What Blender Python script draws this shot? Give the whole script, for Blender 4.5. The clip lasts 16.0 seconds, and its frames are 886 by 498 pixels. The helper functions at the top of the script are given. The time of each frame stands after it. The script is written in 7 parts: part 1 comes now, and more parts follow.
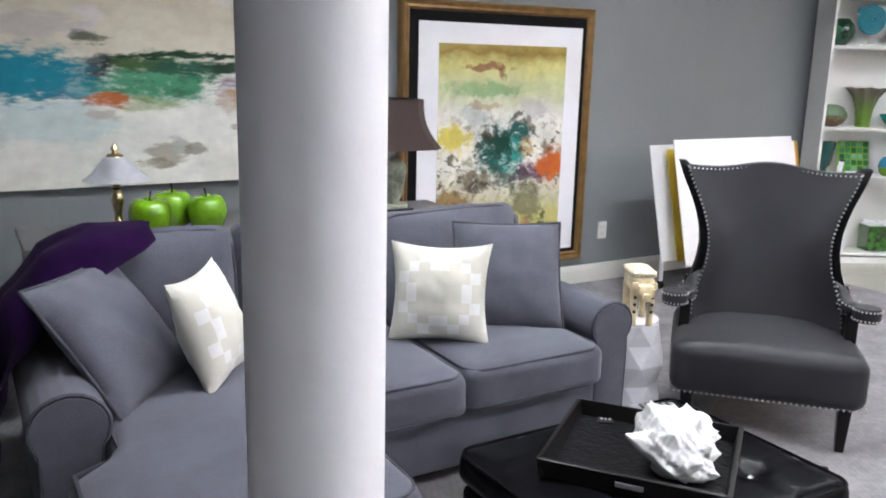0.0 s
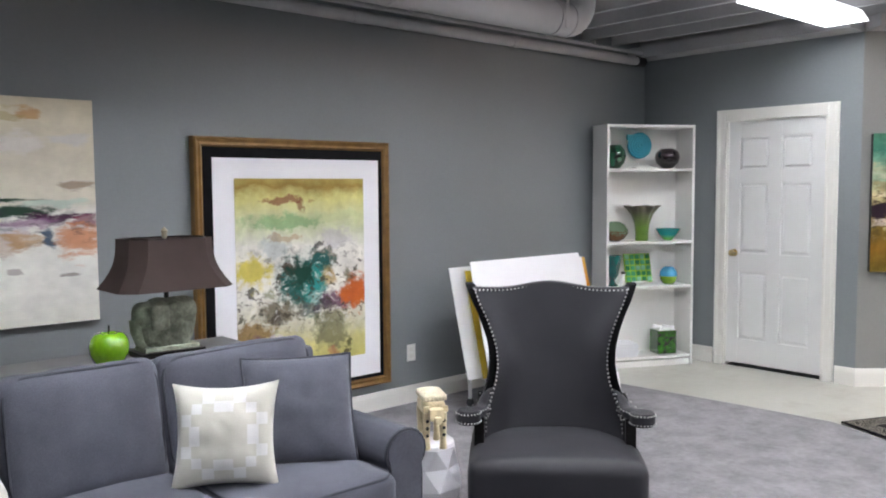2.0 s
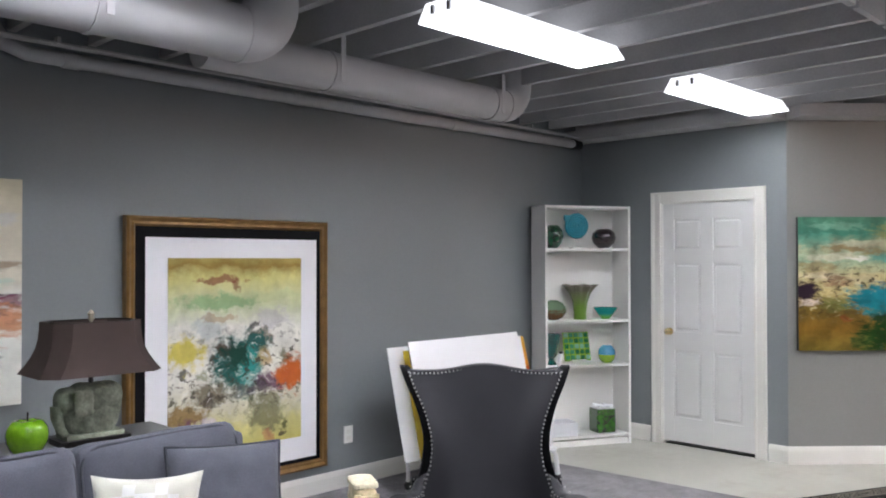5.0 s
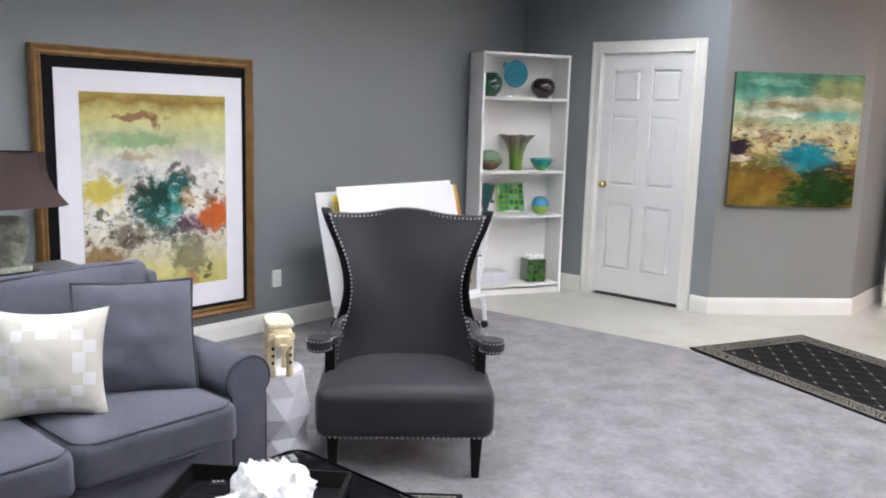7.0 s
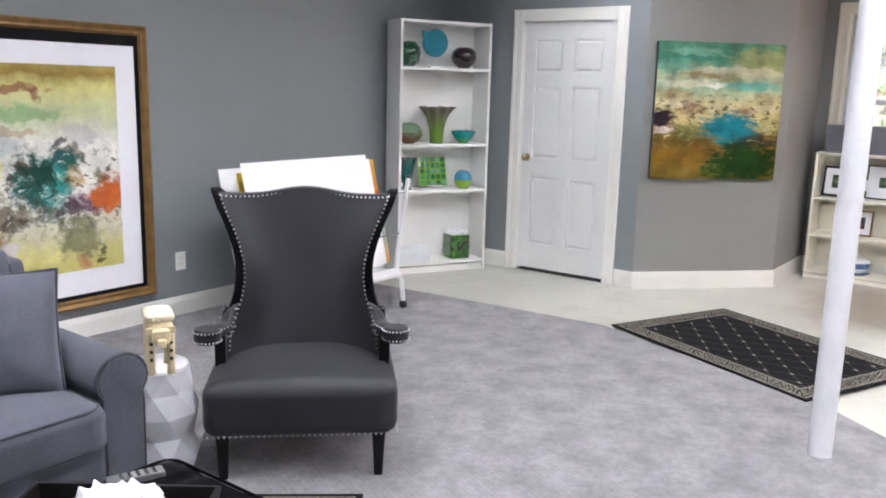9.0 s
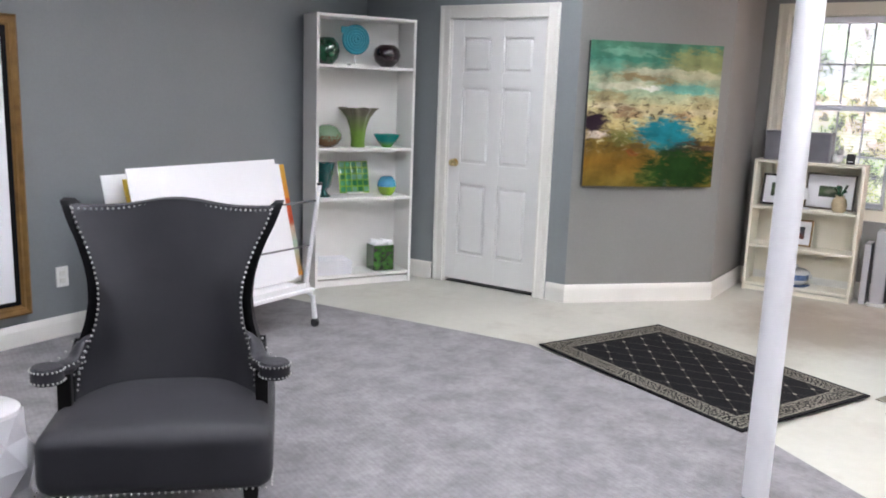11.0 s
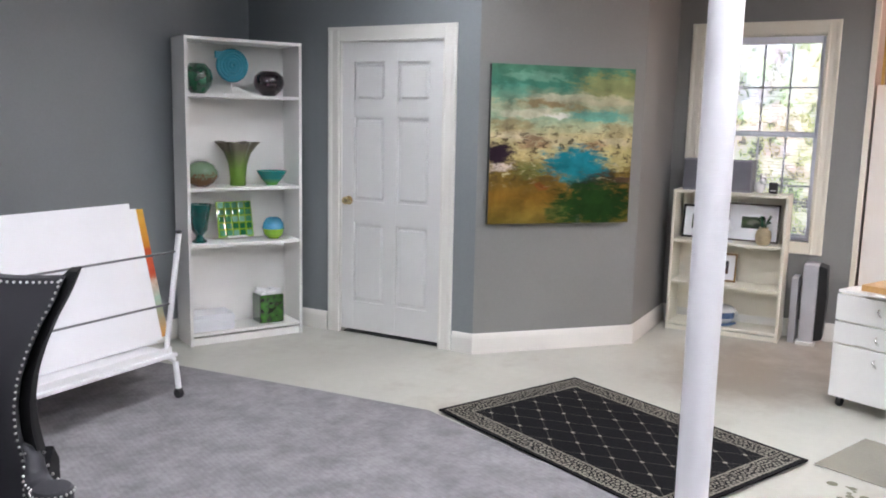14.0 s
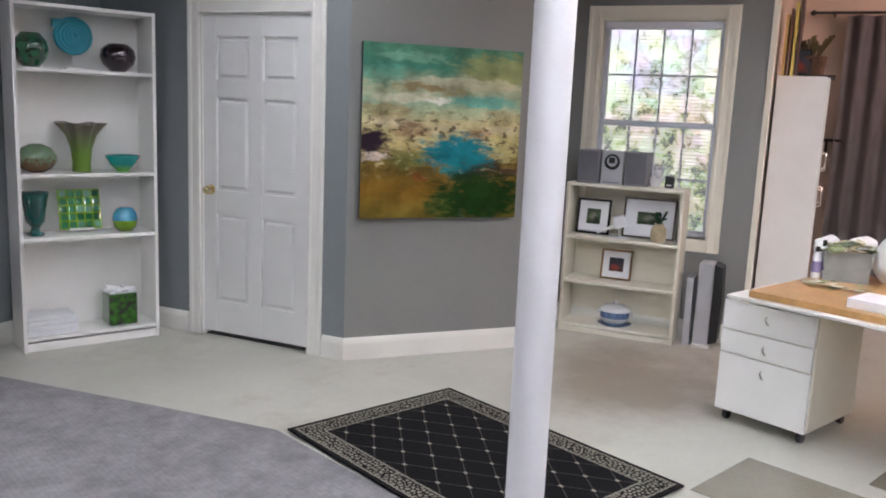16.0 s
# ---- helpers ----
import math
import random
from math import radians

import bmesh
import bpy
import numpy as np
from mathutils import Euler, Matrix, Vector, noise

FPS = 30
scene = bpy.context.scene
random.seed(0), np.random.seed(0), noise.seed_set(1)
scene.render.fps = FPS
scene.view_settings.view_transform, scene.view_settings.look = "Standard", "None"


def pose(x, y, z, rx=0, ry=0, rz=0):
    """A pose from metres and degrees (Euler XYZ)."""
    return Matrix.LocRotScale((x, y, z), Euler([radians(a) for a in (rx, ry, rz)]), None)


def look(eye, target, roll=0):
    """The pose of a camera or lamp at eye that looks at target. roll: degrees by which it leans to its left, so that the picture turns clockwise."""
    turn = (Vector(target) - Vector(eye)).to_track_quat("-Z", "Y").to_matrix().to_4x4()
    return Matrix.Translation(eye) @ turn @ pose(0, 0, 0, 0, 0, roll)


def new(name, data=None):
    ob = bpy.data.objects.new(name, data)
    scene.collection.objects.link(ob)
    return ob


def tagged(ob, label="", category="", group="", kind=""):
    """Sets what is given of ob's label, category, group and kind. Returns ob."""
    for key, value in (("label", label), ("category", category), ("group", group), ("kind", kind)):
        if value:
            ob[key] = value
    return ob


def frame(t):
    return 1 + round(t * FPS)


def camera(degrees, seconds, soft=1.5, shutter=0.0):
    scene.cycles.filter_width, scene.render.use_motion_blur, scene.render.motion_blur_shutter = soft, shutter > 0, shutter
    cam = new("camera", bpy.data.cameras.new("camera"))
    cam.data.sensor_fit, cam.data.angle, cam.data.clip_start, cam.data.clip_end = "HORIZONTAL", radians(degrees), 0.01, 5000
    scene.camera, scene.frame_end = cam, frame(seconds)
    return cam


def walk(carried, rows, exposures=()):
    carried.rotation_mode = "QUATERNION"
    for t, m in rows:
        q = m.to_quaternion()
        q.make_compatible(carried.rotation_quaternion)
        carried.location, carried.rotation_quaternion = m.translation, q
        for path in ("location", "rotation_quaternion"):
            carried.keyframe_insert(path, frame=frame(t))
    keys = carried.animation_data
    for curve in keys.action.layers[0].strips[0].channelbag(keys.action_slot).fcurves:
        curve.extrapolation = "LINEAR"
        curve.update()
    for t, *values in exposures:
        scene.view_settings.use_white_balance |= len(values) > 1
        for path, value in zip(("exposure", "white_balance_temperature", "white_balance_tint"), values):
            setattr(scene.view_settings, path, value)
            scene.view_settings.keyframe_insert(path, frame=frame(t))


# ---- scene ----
cam = camera(56.0, 16.0, soft=1.9)
PATH = [
    (0, (0.143, 0.112, 1.468), (1.132, 1.794, 1.03), 1.4),
    (0.5, (0.153, 0.108, 1.466), (1.223, 1.732, 0.999), 0.4),
    (1, (0.186, 0.066, 1.471), (1.387, 1.617, 1.08), -0.7),
    (1.5, (0.24, 0.013, 1.493), (1.546, 1.514, 1.289), 0.2),
    (2, (0.271, -0.032, 1.514), (1.6, 1.455, 1.367), -0.4),
    (2.5, (0.28, -0.05, 1.53), (1.61, 1.443, 1.525), -0.9),
    (3, (0.282, -0.055, 1.557), (1.614, 1.434, 1.649), -0.6),
    (5.5, (0.324, -0.084, 1.56), (1.773, 1.295, 1.523), 0.1),
    (6, (0.358, -0.087, 1.526), (1.819, 1.269, 1.365), 0.7),
    (6.5, (0.392, -0.097, 1.508), (1.882, 1.206, 1.225), 1.4),
    (7, (0.443, -0.102, 1.505), (1.938, 1.189, 1.186), 1.6),
    (7.5, (0.5, -0.106, 1.502), (2.011, 1.153, 1.139), 1.2),
    (8, (0.567, -0.086, 1.507), (2.125, 1.121, 1.171), 1.5),
    (10.5, (1.076, -0.062, 1.511), (2.662, 1.071, 1.065), 2.2),
    (11, (1.213, 0.007, 1.499), (2.857, 1.082, 1.127), 2.1),
    (11.5, (1.302, 0.083, 1.519), (3.027, 1.025, 1.152), 0.9),
    (12, (1.399, 0.091, 1.517), (3.102, 1.081, 1.167), 1.1),
    (12.5, (1.522, 0.055, 1.531), (3.169, 1.155, 1.247), 1.8),
    (13, (1.639, 0.033, 1.535), (3.271, 1.147, 1.231), 1.7),
    (13.5, (1.744, 0.043, 1.524), (3.423, 1.074, 1.181), 2.3),
    (14, (1.9, 0.136, 1.525), (3.635, 1.082, 1.22), 1.3),
    (14.5, (2.031, 0.151, 1.534), (3.825, 0.967, 1.193), 0.4),
    (15, (2.185, 0.114, 1.551), (3.966, 0.973, 1.252), 1.3),
    (15.5, (2.34, 0.054, 1.539), (4.117, 0.917, 1.231), 2.7),
    (16, (2.489, 0.021, 1.539), (4.292, 0.82, 1.202), 2.5),
]
LIGHT = [(0, 0.37), (0.5, 0.44), (1, 0.52), (1.5, 0.34), (2, 0.19), (2.5, 0.0), (3, -0.03), (5.5, 0.1), (6, 0.16), (6.5, 0.24), (7, 0.30), (8, 0.32), (10.5, 0.27), (11, 0.18), (11.5, 0.02), (12, 0.03), (13.5, 0.05), (14.5, 0.0), (15, -0.2), (15.5, -0.24), (16, -0.30)]
walk(cam, [(t, look(eye, target, roll)) for t, eye, target, roll in PATH], [(t, e, 6495 - 7 * t, 10 + 0.2 * t) for t, e in LIGHT])

# ---- world and light ----
world = bpy.data.worlds.new("sky")
scene.world = world
world.use_nodes = True
wn = world.node_tree
sky = wn.nodes.new("ShaderNodeTexSky")
sky.sky_type = "NISHITA"
sky.sun_disc = False
sky.sun_elevation, sky.sun_rotation = radians(40), radians(60)
wn.links.new(sky.outputs[0], wn.nodes["Background"].inputs[0])
wn.nodes["Background"].inputs[1].default_value = 0.12
TUBE = 47.0
scene.view_settings.exposure = 0.0


# ---- materials ----
def mat(name, color, rough=0.6, metal=0.0, var=0.12, scale=6.0, bump=0.0, bscale=80.0, fine=0.0, fscale=90.0, coat=0.0, spec=0.5, sheen=0.0,
        per_object=0.0, trans=0.0):
    """A surface with blotches (var, scale), fine grain (fine, fscale) and relief (bump, bscale)."""
    m = bpy.data.materials.new(name)
    m.use_nodes = True
    n, l = m.node_tree.nodes, m.node_tree.links
    b = n["Principled BSDF"]
    b.inputs["Roughness"].default_value = rough
    b.inputs["Metallic"].default_value = metal
    b.inputs["Coat Weight"].default_value = coat
    b.inputs["Specular IOR Level"].default_value = spec
    b.inputs["Sheen Weight"].default_value = sheen
    b.inputs["Transmission Weight"].default_value = trans
    tc = n.new("ShaderNodeTexCoord")
    col = n.new("ShaderNodeRGB")
    col.outputs[0].default_value = (*color, 1)
    out = col.outputs[0]
    for amount, size, detail in ((var, scale, 4.0), (fine, fscale, 2.0)):
        if amount:
            t = n.new("ShaderNodeTexNoise")
            t.inputs["Scale"].default_value, t.inputs["Detail"].default_value = size, detail
            l.new(tc.outputs["Object"], t.inputs["Vector"])
            r = n.new("ShaderNodeMapRange")
            r.inputs["From Min"].default_value, r.inputs["From Max"].default_value = 0.3, 0.7
            r.inputs["To Min"].default_value, r.inputs["To Max"].default_value = 1 - amount, 1 + amount
            l.new(t.outputs[0], r.inputs[0])
            x = n.new("ShaderNodeVectorMath")
            x.operation = "SCALE"
            l.new(out, x.inputs[0]), l.new(r.outputs[0], x.inputs["Scale"])
            out = x.outputs[0]
    if per_object:
        o = n.new("ShaderNodeObjectInfo")
        r = n.new("ShaderNodeMapRange")
        r.inputs["To Min"].default_value, r.inputs["To Max"].default_value = 1 - per_object, 1 + per_object
        l.new(o.outputs["Random"], r.inputs[0])
        x = n.new("ShaderNodeVectorMath")
        x.operation = "SCALE"
        l.new(out, x.inputs[0]), l.new(r.outputs[0], x.inputs["Scale"])
        out = x.outputs[0]
    l.new(out, b.inputs["Base Color"])
    if bump:
        t = n.new("ShaderNodeTexNoise")
        t.inputs["Scale"].default_value, t.inputs["Detail"].default_value = bscale, 3.0
        l.new(tc.outputs["Object"], t.inputs["Vector"])
        u = n.new("ShaderNodeBump")
        u.inputs["Strength"].default_value, u.inputs["Distance"].default_value = bump, 0.01
        l.new(t.outputs[0], u.inputs["Height"]), l.new(u.outputs[0], b.inputs["Normal"])
    return m


def glow(name, color, strength):
    m = bpy.data.materials.new(name)
    m.use_nodes = True
    b = m.node_tree.nodes["Principled BSDF"]
    b.inputs["Base Color"].default_value = (0.8, 0.8, 0.8, 1)
    b.inputs["Emission Color"].default_value = (*color, 1)
    b.inputs["Emission Strength"].default_value = strength
    return m


WALL = mat("grey wall paint", (0.204, 0.222, 0.233), 0.55, var=0.035, scale=1.3, bump=0.08, bscale=220, fine=0.02, fscale=60)
# Wall grey again, with the warm light on these walls put into its colour.
WALL_WARMLIT = mat("warm-lit grey wall paint", (0.226, 0.226, 0.218), 0.55, var=0.035, scale=1.3, bump=0.08, bscale=220, fine=0.02, fscale=60)
WARM = mat("tan wall paint", (0.52, 0.42, 0.35), 0.6, var=0.04, scale=1.2, bump=0.08, bscale=220)
TRIM = mat("white trim paint", (0.75, 0.735, 0.69), 0.35, var=0.03, scale=3, bump=0.03, bscale=60)
DOORW = mat("white door paint", (0.70, 0.70, 0.69), 0.38, var=0.03, scale=3, bump=0.05, bscale=120)
CEIL = mat("sprayed ceiling paint", (0.42, 0.42, 0.43), 0.8, var=0.10, scale=2.5, bump=0.15, bscale=40, fine=0.05)
DUCTM = mat("sprayed duct paint", (0.40, 0.40, 0.415), 0.55, var=0.06, scale=4, bump=0.04, bscale=30)
POLEM = mat("glossy white pole paint", (0.70, 0.69, 0.715), 0.42, var=0.03, scale=6, bump=0.12, bscale=26)
CONC = mat("painted concrete", (0.475, 0.470, 0.415), 0.33, var=0.10, scale=1.1, bump=0.03, bscale=14, fine=0.025, fscale=18)
# worn brownish patches where the concrete paint is rubbed thin
_n, _l = CONC.node_tree.nodes, CONC.node_tree.links
_b = _n["Principled BSDF"]
_was = _b.inputs["Base Color"].links[0].from_socket
_st = _n.new("ShaderNodeTexNoise")
_st.inputs["Scale"].default_value, _st.inputs["Detail"].default_value, _st.inputs["Roughness"].default_value = 1.5, 8.0, 0.66
_l.new(_n["Texture Coordinate"].outputs["Object"], _st.inputs["Vector"])
_mr = _n.new("ShaderNodeMapRange")
_mr.inputs["From Min"].default_value, _mr.inputs["From Max"].default_value, _mr.inputs["To Max"].default_value = 0.55, 0.84, 0.85
_mx = _n.new("ShaderNodeMix")
_mx.data_type = "RGBA"
_mx.inputs["B"].default_value = (0.27, 0.23, 0.18, 1)
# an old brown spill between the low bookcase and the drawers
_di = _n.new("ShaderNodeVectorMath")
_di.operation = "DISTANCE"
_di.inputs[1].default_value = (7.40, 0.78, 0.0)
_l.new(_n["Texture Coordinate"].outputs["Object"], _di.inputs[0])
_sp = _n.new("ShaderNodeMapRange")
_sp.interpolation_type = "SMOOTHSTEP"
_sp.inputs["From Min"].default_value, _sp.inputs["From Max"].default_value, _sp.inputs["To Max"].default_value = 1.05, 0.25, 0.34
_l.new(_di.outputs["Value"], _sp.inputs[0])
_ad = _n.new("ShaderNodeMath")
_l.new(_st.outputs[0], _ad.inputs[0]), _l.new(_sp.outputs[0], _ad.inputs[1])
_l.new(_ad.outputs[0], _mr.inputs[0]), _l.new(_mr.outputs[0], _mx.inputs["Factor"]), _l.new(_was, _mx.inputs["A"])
_l.new(_mx.outputs["Result"], _b.inputs["Base Color"])
CARPET = mat("grey cut-pile carpet", (0.228, 0.220, 0.231), 0.95, var=0.20, scale=5.5, bump=0.5, bscale=160, fine=0.11, fscale=34, spec=0.05, sheen=0.08)
# rows of pile across the carpet
_n, _l = CARPET.node_tree.nodes, CARPET.node_tree.links
_b = _n["Principled BSDF"]
_was = _b.inputs["Base Color"].links[0].from_socket
_ro = _n.new("ShaderNodeMapping")
_ro.inputs["Rotation"].default_value = (0, 0, radians(24))
_wv = _n.new("ShaderNodeTexWave")
_wv.inputs["Scale"].default_value, _wv.inputs["Distortion"].default_value, _wv.inputs["Detail"].default_value, _wv.inputs["Detail Scale"].default_value = 13.0, 2.2, 3.0, 3.0
_l.new(_n["Texture Coordinate"].outputs["Object"], _ro.inputs[0]), _l.new(_ro.outputs[0], _wv.inputs["Vector"])
_mr = _n.new("ShaderNodeMapRange")
_mr.inputs["To Min"].default_value, _mr.inputs["To Max"].default_value = 0.96, 1.03
_sc = _n.new("ShaderNodeVectorMath")
_sc.operation = "SCALE"
_l.new(_wv.outputs["Fac"], _mr.inputs[0]), _l.new(_was, _sc.inputs[0]), _l.new(_mr.outputs[0], _sc.inputs["Scale"])
_l.new(_sc.outputs[0], _b.inputs["Base Color"])
SOFA = mat("slate grey woven upholstery", (0.096, 0.100, 0.124), 0.92, var=0.13, scale=7, bump=0.35, bscale=420, fine=0.18, fscale=330, spec=0.12, sheen=0.12)
PIPING = mat("slate piping cord", (0.062, 0.064, 0.078), 0.85, var=0.1, scale=30, spec=0.2)
CHAIRM = mat("charcoal satin upholstery", (0.021, 0.0205, 0.025), 0.5, var=0.12, scale=5, bump=0.12, bscale=500, fine=0.06, fscale=300, spec=0.25, sheen=0.05)
BLACKV = mat("black velvet border", (0.005, 0.005, 0.006), 0.75, var=0.1, scale=20, spec=0.12, sheen=0.02)
BLACKW = mat("black lacquered wood", (0.008, 0.007, 0.007), 0.35, var=0.2, scale=12, coat=0.03, spec=0.15)
CHROME = mat("polished nickel", (0.75, 0.73, 0.70), 0.22, metal=1.0, var=0.05)
LEATHER = mat("black bonded leather", (0.005, 0.005, 0.006), 0.26, var=0.15, scale=8, bump=0.08, bscale=200, spec=0.05)
WHITE = mat("white laminate", (0.82, 0.81, 0.785), 0.42, var=0.025, scale=4, bump=0.02, bscale=50)
CREAM = mat("cream laminate", (0.79, 0.75, 0.64), 0.45, var=0.03, scale=4)
BRASS = mat("polished brass", (0.80, 0.64, 0.36), 0.22, metal=1.0, var=0.08)
BLACKP = mat("black plastic", (0.012, 0.012, 0.013), 0.4, var=0.1)
PAPER = mat("white foam board", (0.78, 0.78, 0.80), 0.6, var=0.02, scale=3)
STEEL = mat("brushed grey steel", (0.45, 0.45, 0.47), 0.35, metal=0.8, var=0.06)
# Glow added to the housing and end caps so they look blown-out white.
HOUSINGG = glow("white housing with added glow", (0.93, 0.95, 1.0), 1.6)
LAMPG = glow("lit fluorescent diffuser", (0.93, 0.95, 1.0), TUBE)
# Dimmed copy of the tube glow, keeping the nearby door wall darker.
DIMG = glow("lit dimmed fluorescent diffuser", (0.93, 0.95, 1.0), TUBE * 0.52)


# ---- mesh helpers ----
def part(name, bm, material, parent=None, label="", smooth=None):
    """Links a bmesh as one mesh object, under a thing or a part where one is given."""
    me = bpy.data.meshes.new(name)
    bmesh.ops.recalc_face_normals(bm, faces=bm.faces)
    bm.to_mesh(me)
    bm.free()
    mats = material if isinstance(material, (list, tuple)) else [material]
    for m in mats:
        me.materials.append(m)
    if smooth is not None:
        me.polygons.foreach_set("use_smooth", [True] * len(me.polygons))
        me.set_sharp_from_angle(angle=radians(smooth))
    ob = new(name, me)
    if parent is not None:
        ob.parent = parent
    if label:
        ob["label"] = label
    return ob


def thing(name, m, label, category, group="", kind=""):
    ob = new(name)
    ob.matrix_world = m
    ob.empty_display_size = 0.1
    return tagged(ob, label, category, group, kind)


def box(bm, c, s, bevel=0.0, rot=None, seg=2):
    m = Matrix.Translation(c) @ (rot or Matrix.Identity(4)) @ Matrix.Diagonal((*s, 1))
    r = bmesh.ops.create_cube(bm, size=1, matrix=m)
    if bevel:
        edges = list({e for v in r["verts"] for e in v.link_edges})
        bmesh.ops.bevel(bm, geom=edges, offset=bevel, segments=seg, affect="EDGES", profile=0.7)
    return bm


def Box(c, s, bevel=0.0, rot=None, seg=2):
    return box(bmesh.new(), c, s, bevel, rot, seg)


def lathe(bm, prof, seg=24, at=(0, 0, 0), wave=0.0, waves=6, rot=None):
    """Turns the profile of (radius, height) about z; wave ruffles it towards the top."""
    m = Matrix.Translation(at) @ (rot or Matrix.Identity(4))
    rings = []
    top = max(z for r, z in prof) or 1.0
    for r, z in prof:
        ring = []
        for i in range(seg):
            a = 2 * math.pi * i / seg
            up = (z / top) ** 4 if wave else 0.0
            w = 1 + wave * up * math.sin(a * waves)
            ring.append(bm.verts.new(m @ Vector((r * w * math.cos(a), r * w * math.sin(a), z - 0.25 * wave * r * up * math.cos(a * waves * 0.5)))))
        rings.append(ring)
    for a, b in zip(rings, rings[1:]):
        for i in range(seg):
            bm.faces.new((a[i], a[(i + 1) % seg], b[(i + 1) % seg], b[i]))
    for ring, flip in ((rings[0], True), (rings[-1], False)):
        if (ring[0].co - ring[seg // 2].co).length > 1e-4:
            bm.faces.new(ring[::-1] if flip else ring)
    return bm


def Lathe(prof, seg=24, at=(0, 0, 0), wave=0.0, waves=6, rot=None):
    return lathe(bmesh.new(), prof, seg, at, wave, waves, rot)


def tube(bm, pts, r, seg=8, closed=False, flat=1.0, radii=None):
    pts = [Vector(p) for p in pts]
    n = len(pts)
    rings, up = [], None
    for i, p in enumerate(pts):
        a = pts[(i - 1) % n] if closed or i else p
        b = pts[(i + 1) % n] if closed or i < n - 1 else p
        d = (b - a).normalized()
        if up is None:
            up = Vector((0, 0, 1)) if abs(d.z) < 0.9 else Vector((1, 0, 0))
        side = d.cross(up).normalized()
        up = side.cross(d).normalized()
        rr = radii[i] if radii else r
        rings.append([bm.verts.new(p + side * rr * math.cos(t) + up * rr * flat * math.sin(t)) for t in (2 * math.pi * j / seg for j in range(seg))])
    for i in range(n if closed else n - 1):
        a, b = rings[i], rings[(i + 1) % n]
        for j in range(seg):
            bm.faces.new((a[j], a[(j + 1) % seg], b[(j + 1) % seg], b[j]))
    if not closed:
        bm.faces.new(rings[0][::-1]), bm.faces.new(rings[-1])
    return bm


def Tube(pts, r, seg=8, closed=False, flat=1.0, radii=None):
    return tube(bmesh.new(), pts, r, seg, closed, flat, radii)


def prism(bm, outline, axis, a, b):
    """Extrudes a 2D outline along x, y or z from a to b."""
    def place(p, q):
        return {"x": (q, p[0], p[1]), "y": (p[0], q, p[1]), "z": (p[0], p[1], q)}[axis]
    lo = [bm.verts.new(place(p, a)) for p in outline]
    hi = [bm.verts.new(place(p, b)) for p in outline]
    n = len(outline)
    for i in range(n):
        bm.faces.new((lo[i], lo[(i + 1) % n], hi[(i + 1) % n], hi[i]))
    bm.faces.new(lo[::-1]), bm.faces.new(hi)
    return bm


def Prism(outline, axis, a, b, bevel=0.0):
    bm = prism(bmesh.new(), outline, axis, a, b)
    if bevel:
        bmesh.ops.bevel(bm, geom=list(bm.edges), offset=bevel, segments=2, affect="EDGES", profile=0.7)
    return bm


def puff(sx, sy, sz, r, crown=0.0, n=14, ruffle=0.0, seed=0, m=None, pinch=0.0):
    """A stuffed block: rounded edges, a swelling top and bottom (z), slight creases; pinch draws the sides in between its corners."""
    bm = bmesh.new()
    bmesh.ops.create_cube(bm, size=2)
    bmesh.ops.subdivide_edges(bm, edges=list(bm.edges), cuts=n - 1, use_grid_fill=True)
    hx, hy, hz = sx / 2, sy / 2, sz / 2
    for v in bm.verts:
        u, w, t = v.co
        p = Vector((u * hx, w * hy, t * hz))
        q = Vector([max(-h + r, min(h - r, c)) for c, h in zip(p, (hx, hy, hz))])
        d = p - q
        if d.length > 1e-6:
            p = q + d.normalized() * r * min(1.0, max(abs(d.x), abs(d.y), abs(d.z)) / r)
        swell = (1 - u * u) * (1 - w * w)
        p.z += crown * math.copysign(swell, t) * abs(t)
        if pinch:
            p.x *= 1 - pinch * (1 - w * w) * abs(u)
            p.y *= 1 - pinch * (1 - u * u) * abs(w)
            p.z *= 1 - 0.75 * max(abs(u), abs(w)) ** 4
        if ruffle:
            s = noise.noise(Vector((p.x * 7 + seed * 9.1, p.y * 7, p.z * 7))) + 0.5 * noise.noise(Vector((p.x * 19, p.y * 19 + seed * 3.3, p.z * 19)))
            p += v.normal * ruffle * s
        v.co = p
    if m is not None:
        bm.transform(m)
    return bm


def rounded(sx, sy, r, z=0.0, n=6):
    """Points of a rounded rectangle about the origin."""
    pts = []
    for cx, cy, a0 in ((sx / 2 - r, sy / 2 - r, 0), (-sx / 2 + r, sy / 2 - r, 90), (-sx / 2 + r, -sy / 2 + r, 180), (sx / 2 - r, -sy / 2 + r, 270)):
        for i in range(n + 1):
            a = radians(a0 + 90 * i / n)
            pts.append(Vector((cx + r * math.cos(a), cy + r * math.sin(a), z)))
    return pts


